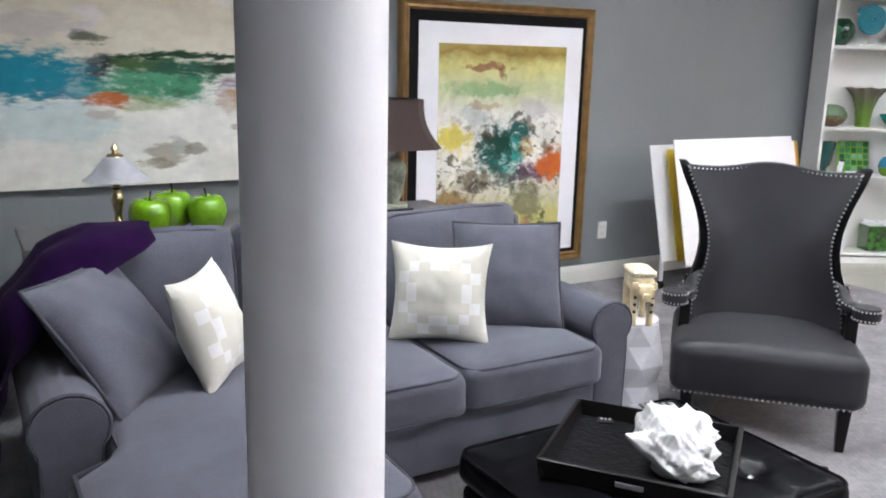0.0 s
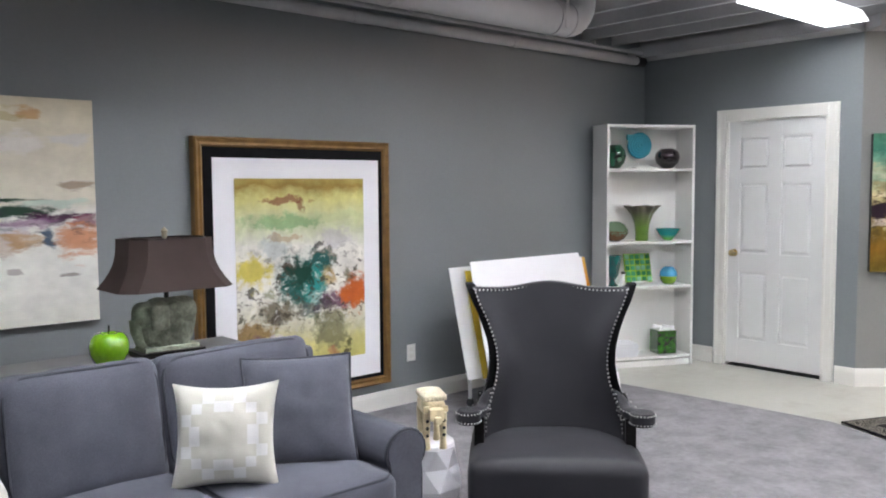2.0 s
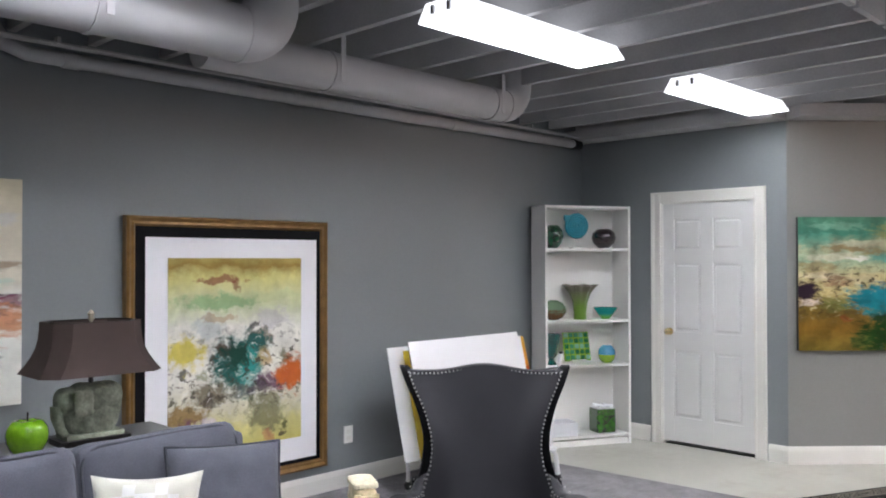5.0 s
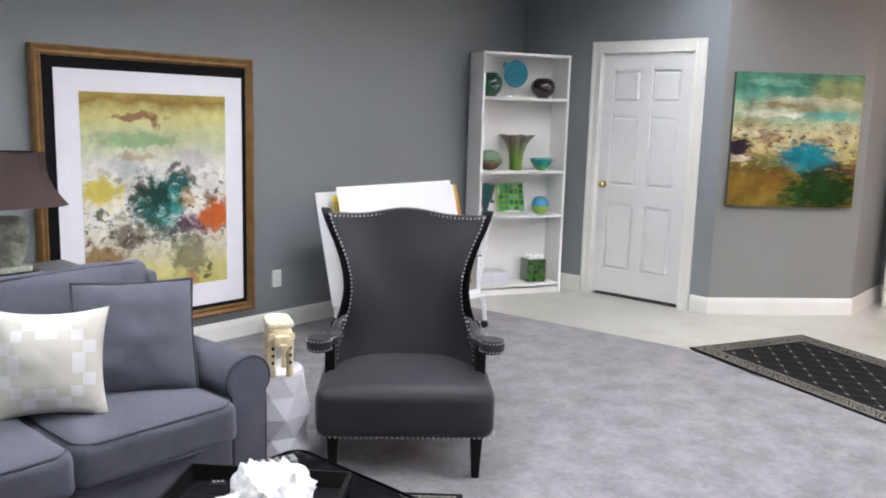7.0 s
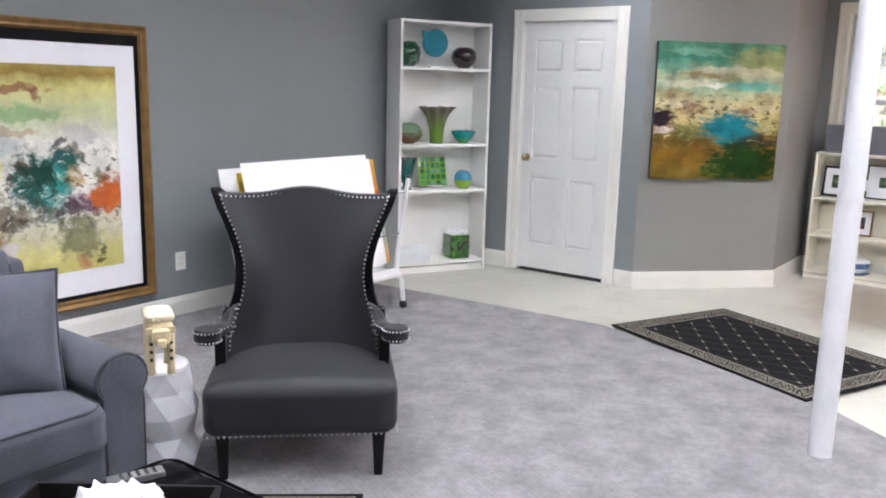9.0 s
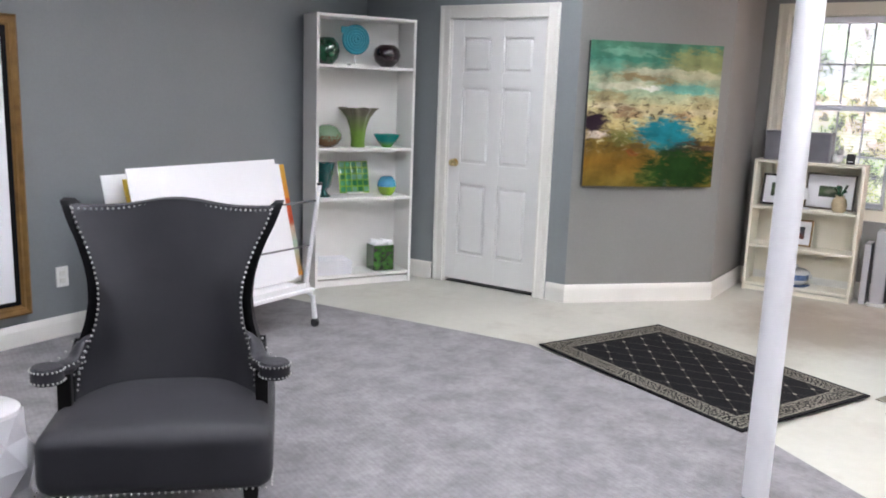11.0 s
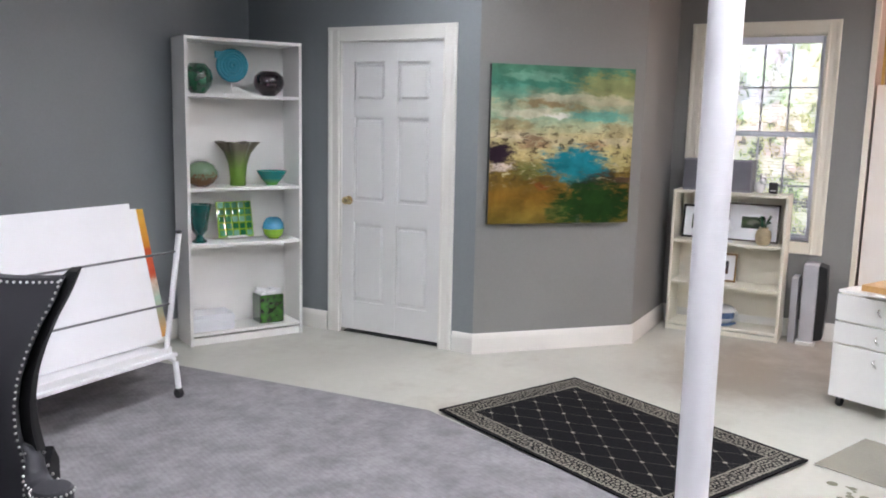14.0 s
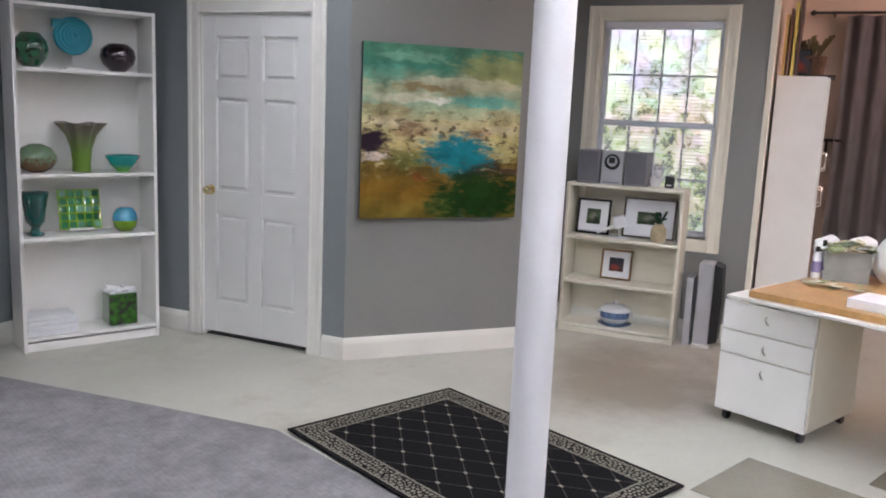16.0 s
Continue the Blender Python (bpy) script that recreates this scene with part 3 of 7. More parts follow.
# ---- pictures ----
def painting(name, stops, blobs, warp=0.10, rough=0.5, grain=6.0, flecks=None, mottle=0.08, stretch=1.0, ragged=0.5):
    """Abstract brushwork: bands up the picture, then soft ragged patches (u, v, width, height, colour, strength)."""
    m = bpy.data.materials.new(name)
    m.use_nodes = True
    n, l = m.node_tree.nodes, m.node_tree.links
    b = n["Principled BSDF"]
    b.inputs["Roughness"].default_value, b.inputs["Specular IOR Level"].default_value = rough, 0.12
    tc = n.new("ShaderNodeTexCoord")
    w = n.new("ShaderNodeTexNoise")
    w.inputs["Scale"].default_value, w.inputs["Detail"].default_value, w.inputs["Roughness"].default_value = grain, 7.0, 0.62
    wide = n.new("ShaderNodeMapping")
    wide.inputs["Scale"].default_value = (1, 1, stretch)
    l.new(tc.outputs["Generated"], wide.inputs[0]), l.new(wide.outputs[0], w.inputs["Vector"])
    ws = n.new("ShaderNodeVectorMath")
    ws.operation = "MULTIPLY_ADD"
    ws.inputs[1].default_value = (warp * 2, 0, warp * 1.4)
    l.new(w.outputs["Color"], ws.inputs[0])
    off = n.new("ShaderNodeVectorMath")
    off.operation = "SUBTRACT"
    off.inputs[1].default_value = (warp, 0, warp * 0.7)
    l.new(tc.outputs["Generated"], off.inputs[0]), l.new(off.outputs[0], ws.inputs[2])
    sep = n.new("ShaderNodeSeparateXYZ")
    l.new(ws.outputs[0], sep.inputs[0])
    r = n.new("ShaderNodeValToRGB")
    e = r.color_ramp.elements
    for i, (p, c) in enumerate(stops):
        x = e[i] if i < 2 else e.new(p)
        x.position, x.color = p, (*c, 1)
    l.new(sep.outputs["Z"], r.inputs[0])
    out = r.outputs[0]
    rag = n.new("ShaderNodeTexNoise")
    rag.inputs["Scale"].default_value, rag.inputs["Detail"].default_value, rag.inputs["Roughness"].default_value = 13.0, 6.0, 0.66
    l.new(wide.outputs[0], rag.inputs["Vector"])
    rg = n.new("ShaderNodeMapRange")
    rg.inputs["From Min"].default_value, rg.inputs["From Max"].default_value = 0.3, 0.7
    rg.inputs["To Min"].default_value, rg.inputs["To Max"].default_value = -ragged, ragged
    l.new(rag.outputs[0], rg.inputs[0])
    def dab(out, u, v, du, dv, c, k):
        s = n.new("ShaderNodeVectorMath")
        s.operation = "SUBTRACT"
        s.inputs[1].default_value = (u, 0, v)
        l.new(ws.outputs[0], s.inputs[0])
        d = n.new("ShaderNodeVectorMath")
        d.operation = "MULTIPLY"
        d.inputs[1].default_value = (1 / du, 0, 1 / dv)
        l.new(s.outputs[0], d.inputs[0])
        g = n.new("ShaderNodeVectorMath")
        g.operation = "LENGTH"
        l.new(d.outputs[0], g.inputs[0])
        f = n.new("ShaderNodeMapRange")
        f.interpolation_type = "SMOOTHSTEP"
        f.inputs["From Min"].default_value, f.inputs["From Max"].default_value = 1.32, 0.62
        f.inputs["To Min"].default_value, f.inputs["To Max"].default_value = 0.0, k
        ga = n.new("ShaderNodeMath")
        l.new(g.outputs["Value"], ga.inputs[0]), l.new(rg.outputs[0], ga.inputs[1])
        l.new(ga.outputs[0], f.inputs[0])
        x = n.new("ShaderNodeMix")
        x.data_type = "RGBA"
        x.inputs["B"].default_value = (*c, 1)
        l.new(f.outputs[0], x.inputs["Factor"]), l.new(out, x.inputs["A"])
        return x.outputs["Result"]

    for blob in blobs:
        if blob[5] < 1:
            out = dab(out, *blob)
    if flecks:
        # small dabs of dark and light paint, thickest round one height of the picture
        v0, dv, dark, light, k = flecks
        mp = n.new("ShaderNodeMapping")
        mp.inputs["Scale"].default_value = (15, 1, 30)
        l.new(ws.outputs[0], mp.inputs[0])
        fn = n.new("ShaderNodeTexNoise")
        fn.inputs["Scale"].default_value, fn.inputs["Detail"].default_value, fn.inputs["Roughness"].default_value = 1.0, 5.0, 0.6
        l.new(mp.outputs[0], fn.inputs["Vector"])
        zz = n.new("ShaderNodeMath")
        zz.operation = "SUBTRACT"
        zz.inputs[1].default_value = v0
        l.new(sep.outputs["Z"], zz.inputs[0])
        az = n.new("ShaderNodeMath")
        az.operation = "ABSOLUTE"
        l.new(zz.outputs[0], az.inputs[0])
        bm_ = n.new("ShaderNodeMapRange")
        bm_.interpolation_type = "SMOOTHSTEP"
        bm_.inputs["From Min"].default_value, bm_.inputs["From Max"].default_value = dv, dv * 0.3
        l.new(az.outputs[0], bm_.inputs[0])
        for lo, hi, c in ((0.535, 0.60, dark), (0.44, 0.34, light)):
            fm = n.new("ShaderNodeMapRange")
            fm.inputs["From Min"].default_value, fm.inputs["From Max"].default_value = lo, hi
            fm.inputs["To Max"].default_value = k
            l.new(fn.outputs[0], fm.inputs[0])
            pr = n.new("ShaderNodeMath")
            pr.operation = "MULTIPLY"
            l.new(fm.outputs[0], pr.inputs[0]), l.new(bm_.outputs[0], pr.inputs[1])
            x = n.new("ShaderNodeMix")
            x.data_type = "RGBA"
            x.inputs["B"].default_value = (*c, 1)
            l.new(pr.outputs[0], x.inputs["Factor"]), l.new(out, x.inputs["A"])
            out = x.outputs["Result"]
    for blob in blobs:
        if blob[5] >= 1:
            out = dab(out, *blob)
    mo = n.new("ShaderNodeTexNoise")
    mo.inputs["Scale"].default_value, mo.inputs["Detail"].default_value = 6.0, 6.0
    l.new(ws.outputs[0], mo.inputs["Vector"])
    mm = n.new("ShaderNodeMapRange")
    mm.inputs["From Min"].default_value, mm.inputs["From Max"].default_value = 0.3, 0.7
    mm.inputs["To Min"].default_value, mm.inputs["To Max"].default_value = 1 - mottle, 1 + mottle * 0.7
    l.new(mo.outputs[0], mm.inputs[0])
    mv = n.new("ShaderNodeVectorMath")
    mv.operation = "SCALE"
    l.new(out, mv.inputs[0]), l.new(mm.outputs[0], mv.inputs["Scale"])
    out = mv.outputs[0]
    q = n.new("ShaderNodeTexNoise")
    q.inputs["Scale"].default_value, q.inputs["Detail"].default_value = 22.0, 6.0
    l.new(tc.outputs["Generated"], q.inputs["Vector"])
    br = n.new("ShaderNodeMapRange")
    br.inputs["From Min"].default_value, br.inputs["From Max"].default_value = 0.3, 0.7
    br.inputs["To Min"].default_value, br.inputs["To Max"].default_value = 0.93, 1.06
    l.new(q.outputs[0], br.inputs[0])
    y = n.new("ShaderNodeVectorMath")
    y.operation = "SCALE"
    l.new(out, y.inputs[0]), l.new(br.outputs[0], y.inputs["Scale"])
    l.new(y.outputs[0], b.inputs["Base Color"])
    bu = n.new("ShaderNodeBump")
    bu.inputs["Strength"].default_value, bu.inputs["Distance"].default_value = 0.15, 0.004
    l.new(q.outputs[0], bu.inputs["Height"]), l.new(bu.outputs[0], b.inputs["Normal"])
    return m


CRM, OCH, TEAL, DKT, DARK, ORN, YEL, GRN, MAU = (0.66, 0.60, 0.46), (0.45, 0.30, 0.08), (0.02, 0.22, 0.24), (0.015, 0.10, 0.09), (0.03, 0.02, 0.025), (0.55, 0.13, 0.03), (0.62, 0.53, 0.12), (0.25, 0.45, 0.18), (0.16, 0.08, 0.13)
OFF = (0.74, 0.72, 0.66)
PRINT = painting("framed abstract print", [(0.0, (0.55, 0.50, 0.16)), (0.12, (0.60, 0.56, 0.24)), (0.22, (0.66, 0.63, 0.48)), (0.40, OFF), (0.64, OFF), (0.74, (0.58, 0.62, 0.40)), (0.90, (0.58, 0.55, 0.22)), (0.955, (0.30, 0.20, 0.05)), (1.0, (0.40, 0.32, 0.10))], [
    (0.36, 0.885, 0.16, 0.022, (0.22, 0.06, 0.04), 0.8), (0.48, 0.86, 0.03, 0.03, (0.22, 0.06, 0.04), 0.7), (0.36, 0.77, 0.28, 0.035, (0.28, 0.45, 0.22), 0.85), (0.75, 0.80, 0.25, 0.03, (0.50, 0.56, 0.30), 0.6),
    (0.28, 0.64, 0.11, 0.06, (0.42, 0.47, 0.48), 0.7), (0.75, 0.67, 0.14, 0.05, (0.48, 0.46, 0.48), 0.65), (0.35, 0.69, 0.12, 0.02, (0.40, 0.26, 0.14), 0.6), (0.11, 0.52, 0.14, 0.075, YEL, 1.0),
    (0.66, 0.57, 0.12, 0.05, (0.22, 0.10, 0.05), 0.7), (0.62, 0.645, 0.03, 0.02, DARK, 0.8), (0.49, 0.46, 0.19, 0.13, DKT, 0.99), (0.63, 0.54, 0.13, 0.07, DKT, 0.98), (0.47, 0.48, 0.10, 0.07, (0.01, 0.05, 0.035), 1.0), (0.57, 0.40, 0.11, 0.12, (0.03, 0.27, 0.24), 0.95), (0.45, 0.36, 0.06, 0.05, (0.02, 0.12, 0.10), 0.8),
    (0.32, 0.30, 0.15, 0.05, (0.12, 0.09, 0.045), 0.8), (0.55, 0.29, 0.12, 0.035, (0.10, 0.10, 0.09), 0.75), (0.78, 0.33, 0.15, 0.055, MAU, 0.95), (0.92, 0.36, 0.11, 0.09, ORN, 1.0), (0.70, 0.46, 0.06, 0.05, (0.50, 0.33, 0.14), 0.8), (0.85, 0.45, 0.03, 0.05, (0.10, 0.10, 0.04), 0.8),
    (0.10, 0.20, 0.18, 0.05, (0.26, 0.16, 0.05), 0.9), (0.30, 0.26, 0.05, 0.04, DARK, 0.6), (0.12, 0.10, 0.14, 0.07, (0.14, 0.05, 0.12), 0.85), (0.26, 0.13, 0.06, 0.05, (0.60, 0.55, 0.62), 0.8),
    (0.71, 0.17, 0.13, 0.11, (0.17, 0.17, 0.09), 0.85), (0.86, 0.10, 0.04, 0.03, (0.08, 0.08, 0.03), 0.85), (0.84, 0.04, 0.025, 0.02, DARK, 0.8), (0.72, 0.04, 0.05, 0.03, (0.45, 0.20, 0.10), 0.7), (0.40, 0.53, 0.07, 0.03, (0.10, 0.05, 0.03), 0.8), (0.60, 0.36, 0.05, 0.04, (0.35, 0.45, 0.42), 0.7), (0.66, 0.30, 0.10, 0.03, (0.07, 0.05, 0.07), 0.8), (0.24, 0.40, 0.05, 0.03, (0.22, 0.24, 0.12), 0.7)], flecks=(0.40, 0.30, (0.06, 0.05, 0.035), (0.76, 0.74, 0.69), 0.85), mottle=0.22, stretch=1.4, grain=7.0)
CANVAS = painting("large abstract canvas", [(0.0, (0.78, 0.77, 0.70)), (0.28, (0.78, 0.78, 0.73)), (0.50, (0.74, 0.73, 0.67)), (0.53, (0.66, 0.62, 0.52)), (0.80, (0.58, 0.53, 0.42)), (1.0, (0.58, 0.52, 0.39))], [
    (0.16, 0.28, 0.20, 0.09, (0.44, 0.62, 0.64), 0.55), (0.08, 0.465, 0.20, 0.10, (0.015, 0.22, 0.30), 1.0), (0.05, 0.42, 0.14, 0.045, (0.01, 0.15, 0.28), 0.95), (0.20, 0.42, 0.14, 0.055, (0.01, 0.16, 0.26), 0.9), (0.30, 0.43, 0.08, 0.05, (0.24, 0.44, 0.48), 0.8), (0.50, 0.40, 0.16, 0.06, (0.30, 0.50, 0.38), 0.75), (0.48, 0.455, 0.20, 0.09, (0.05, 0.25, 0.13), 0.95), (0.44, 0.52, 0.13, 0.035, (0.05, 0.10, 0.03), 0.95), (0.56, 0.555, 0.24, 0.014, (0.01, 0.04, 0.02), 0.98), (0.62, 0.50, 0.18, 0.035, (0.02, 0.10, 0.06), 0.95), (0.30, 0.50, 0.07, 0.04, (0.02, 0.02, 0.03), 0.9),
    (0.46, 0.35, 0.10, 0.03, (0.38, 0.42, 0.20), 0.6), (0.33, 0.365, 0.07, 0.025, (0.50, 0.13, 0.03), 0.95), (0.31, 0.31, 0.05, 0.02, (0.45, 0.38, 0.34), 0.6), (0.14, 0.585, 0.24, 0.030, (0.62, 0.57, 0.47), 0.98), (0.25, 0.48, 0.025, 0.06, (0.50, 0.45, 0.37), 0.98), (0.28, 0.62, 0.05, 0.03, (0.07, 0.09, 0.06), 0.9), (0.29, 0.70, 0.04, 0.06, (0.66, 0.60, 0.62), 0.8), (0.14, 0.66, 0.14, 0.04, (0.46, 0.42, 0.42), 0.6),
    (0.50, 0.13, 0.07, 0.05, (0.36, 0.33, 0.26), 0.85), (0.55, 0.17, 0.03, 0.045, (0.42, 0.44, 0.40), 0.8), (0.60, 0.15, 0.03, 0.025, (0.22, 0.20, 0.14), 0.7), (0.47, 0.09, 0.06, 0.025, (0.24, 0.20, 0.12), 0.6), (0.73, 0.40, 0.06, 0.06, (0.46, 0.40, 0.50), 0.6), (0.72, 0.36, 0.05, 0.035, (0.48, 0.38, 0.30), 0.7),
    (0.74, 0.505, 0.12, 0.025, (0.02, 0.05, 0.03), 0.98), (0.88, 0.475, 0.12, 0.018, (0.06, 0.015, 0.05), 0.98), (0.80, 0.45, 0.10, 0.022, (0.26, 0.14, 0.24), 0.8), (0.97, 0.45, 0.04, 0.03, (0.20, 0.05, 0.10), 0.8), (0.85, 0.385, 0.022, 0.045, (0.05, 0.09, 0.15), 0.95), (0.95, 0.37, 0.07, 0.07, (0.58, 0.22, 0.08), 0.85), (0.77, 0.37, 0.05, 0.035, (0.46, 0.28, 0.12), 0.8),
    (0.95, 0.62, 0.06, 0.025, (0.28, 0.20, 0.13), 0.8), (0.86, 0.535, 0.10, 0.018, (0.46, 0.58, 0.50), 0.8), (0.80, 0.93, 0.035, 0.03, (0.44, 0.22, 0.06), 0.7), (0.74, 0.92, 0.06, 0.03, (0.36, 0.28, 0.12), 0.6), (0.76, 0.80, 0.08, 0.04, (0.64, 0.60, 0.57), 0.7), (0.92, 0.82, 0.07, 0.03, (0.50, 0.50, 0.52), 0.6), (0.90, 0.22, 0.035, 0.012, (0.2, 0.17, 0.15), 0.7), (0.74, 0.24, 0.03, 0.012, (0.25, 0.2, 0.2), 0.6)], warp=0.07, flecks=(0.43, 0.12, (0.05, 0.06, 0.06), (0.68, 0.66, 0.60), 0.45), mottle=0.12, stretch=2.2)
SEA = painting("abstract landscape canvas", [(0.0, (0.15, 0.11, 0.02)), (0.18, (0.21, 0.11, 0.015)), (0.34, (0.17, 0.12, 0.025)), (0.43, (0.42, 0.34, 0.15)), (0.56, (0.54, 0.47, 0.24)), (0.67, (0.33, 0.46, 0.31)), (0.78, (0.44, 0.44, 0.28)), (0.87, (0.05, 0.20, 0.14)), (1.0, (0.08, 0.22, 0.14))], [
    (0.85, 0.88, 0.26, 0.09, (0.28, 0.28, 0.10), 0.75), (0.25, 0.70, 0.22, 0.03, (0.62, 0.60, 0.44), 0.8), (0.50, 0.80, 0.30, 0.03, (0.56, 0.54, 0.38), 0.75), (0.30, 0.93, 0.20, 0.03, (0.16, 0.34, 0.24), 0.8), (0.20, 0.56, 0.18, 0.03, (0.60, 0.52, 0.34), 0.85), (0.85, 0.52, 0.14, 0.03, (0.64, 0.56, 0.34), 0.85), (0.12, 0.82, 0.16, 0.06, (0.10, 0.33, 0.24), 0.7), (0.80, 0.79, 0.25, 0.03, (0.50, 0.46, 0.30), 0.7), (0.36, 0.76, 0.16, 0.025, (0.30, 0.20, 0.08), 0.75), (0.60, 0.73, 0.12, 0.02, (0.34, 0.26, 0.10), 0.6), (0.44, 0.69, 0.10, 0.014, (0.75, 0.75, 0.70), 0.9), (0.75, 0.69, 0.20, 0.04, (0.12, 0.42, 0.36), 0.8),
    (0.14, 0.62, 0.14, 0.05, (0.30, 0.22, 0.10), 0.7), (0.32, 0.52, 0.12, 0.04, (0.32, 0.18, 0.10), 0.75), (0.90, 0.60, 0.12, 0.05, (0.34, 0.28, 0.14), 0.75), (0.72, 0.50, 0.11, 0.03, (0.42, 0.24, 0.12), 0.7), (0.48, 0.53, 0.12, 0.03, (0.60, 0.52, 0.30), 0.8), (0.05, 0.45, 0.11, 0.065, (0.02, 0.01, 0.018), 1.0), (0.08, 0.36, 0.08, 0.03, (0.60, 0.50, 0.46), 0.8),
    (0.60, 0.39, 0.22, 0.10, (0.008, 0.17, 0.21), 1.0), (0.64, 0.28, 0.13, 0.06, (0.01, 0.12, 0.12), 0.95), (0.50, 0.345, 0.08, 0.012, (0.30, 0.50, 0.50), 0.8), (0.90, 0.43, 0.12, 0.08, (0.60, 0.52, 0.22), 0.85), (0.78, 0.31, 0.11, 0.06, (0.03, 0.02, 0.015), 0.85), (0.70, 0.24, 0.13, 0.035, (0.02, 0.012, 0.015), 0.9), (0.94, 0.28, 0.08, 0.03, (0.06, 0.03, 0.03), 0.8),
    (0.76, 0.12, 0.30, 0.15, (0.010, 0.038, 0.006), 1.0), (0.50, 0.08, 0.10, 0.07, (0.06, 0.09, 0.02), 0.8), (0.28, 0.34, 0.12, 0.05, (0.14, 0.16, 0.04), 0.7), (0.36, 0.24, 0.04, 0.025, (0.28, 0.08, 0.02), 0.8), (0.62, 0.03, 0.03, 0.05, (0.03, 0.06, 0.05), 0.8)], warp=0.07, flecks=(0.45, 0.26, (0.05, 0.033, 0.016), (0.62, 0.54, 0.32), 0.8), mottle=0.5, stretch=2.6, ragged=0.46, grain=8.0)
CANVAS_EDGE = mat("dark canvas edge", (0.02, 0.022, 0.022), 0.8, var=0.1)


def stretched_canvas(m, w, h, face, label, d=0.038):
    t = thing("painting", m, label, "painting")
    part("stretcher", Box((0, d / 2 + 0.001, h / 2), (w - 0.004, d, h - 0.004), 0.004), CANVAS_EDGE, t)
    part("canvas", Box((0, -0.001, h / 2), (w, 0.004, h), 0.0015), face, t)
    return t


stretched_canvas(pose(1.042, YA - 0.042, 0.842), 1.53, 1.128, CANVAS, "wide unframed abstract canvas in cream, teal and orange")
wd = (Vector((*C2, 0)) - Vector((*C1, 0))).normalized()
an = math.degrees(math.atan2(wd.y, wd.x))
ac = Vector((*C1, 0)) + wd * 0.575 + Vector((wd.y, -wd.x, 0)) * 0.042
stretched_canvas(pose(ac.x, ac.y, 0.868, 0, 0, an), 1.02, 1.02, SEA, "square abstract landscape canvas in green, ochre and turquoise")

GILT = mat("antique gold wood", (0.215, 0.12, 0.038), 0.38, metal=0.35, var=0.2, scale=14, bump=0.1, bscale=60)
MATB = mat("white picture mat", (0.82, 0.82, 0.86), 0.6, var=0.015)


def framed_print():
    x0, x1, z0, z1 = 2.342, 3.722, 0.200, 1.812
    w, h = x1 - x0, z1 - z0
    t = thing("framed_picture", pose((x0 + x1) / 2, YA - 0.062, z0), "large gold-framed abstract print with white mat", "framed picture")
    f = 0.062
    prof = [(0.0, 0.0), (0.0, 0.05), (0.012, 0.058), (0.022, 0.052), (0.030, 0.046), (0.044, 0.050), (0.052, 0.040), (f, 0.034), (f, 0.0)]
    for sx, sz, name in ((-1, 0, "frame_side"), (1, 0, "frame_side"), (0, -1, "frame_rail"), (0, 1, "frame_rail")):
        bm = bmesh.new()
        ends = []
        for e in (-1, 1):
            ring = []
            for o, y in prof:
                if sx:
                    ring.append(bm.verts.new((sx * (w / 2 - o), 0.055 - y, h / 2 + e * (h / 2 - o))))
                else:
                    ring.append(bm.verts.new((e * (w / 2 - o), 0.055 - y, h / 2 + sz * (h / 2 - o))))
            ends.append(ring)
        k = len(prof)
        for i in range(k):
            bm.faces.new((ends[0][i], ends[0][(i + 1) % k], ends[1][(i + 1) % k], ends[1][i]))
        bm.faces.new(ends[0]), bm.faces.new(ends[1][::-1])
        part(name, bm, GILT, t)
    part("black_liner", Box((0, 0.030, h / 2), (w - 2 * f + 0.01, 0.03, h - 2 * f + 0.01)), BLACKV, t, "black inner liner")
    part("mat_board", Box((0.012, 0.013, 0.788), (1.178, 0.004, 1.412), 0.001), MATB, t, "white mat board")
    part("print", Box((0.016, 0.009, 0.800), (0.920, 0.003, 1.150)), PRINT, t, "abstract print in cream, teal and red")


framed_print()


# ---- sofa group ----
def corded(name, m, sx, sy, sz, r, crown, parent, material=None, ruffle=0.004, seed=0, cords=True, pinch=0.0, label=""):
    """A stuffed cushion with piping round its top and bottom edges."""
    ob = part(name, puff(sx, sy, sz, r, crown, 16, ruffle, seed, pinch=pinch), material or SOFA, parent, label, smooth=60)
    ob.matrix_local = m
    if cords:
        for s in (-1, 1):
            pts = [Vector((p.x, p.y, s * (sz / 2 - r * 0.30))) for p in rounded(sx - 2 * r * 0.28, sy - 2 * r * 0.28, r * 1.6)]
            fine = []
            for p, q in zip(pts, pts[1:] + pts[:1]):
                k = max(1, int((q - p).length / 0.03))
                fine += [p.lerp(q, i / k) for i in range(k)]
            part("piping", Tube(fine, 0.0055, 6, closed=True), PIPING, ob, smooth=60)
    return ob


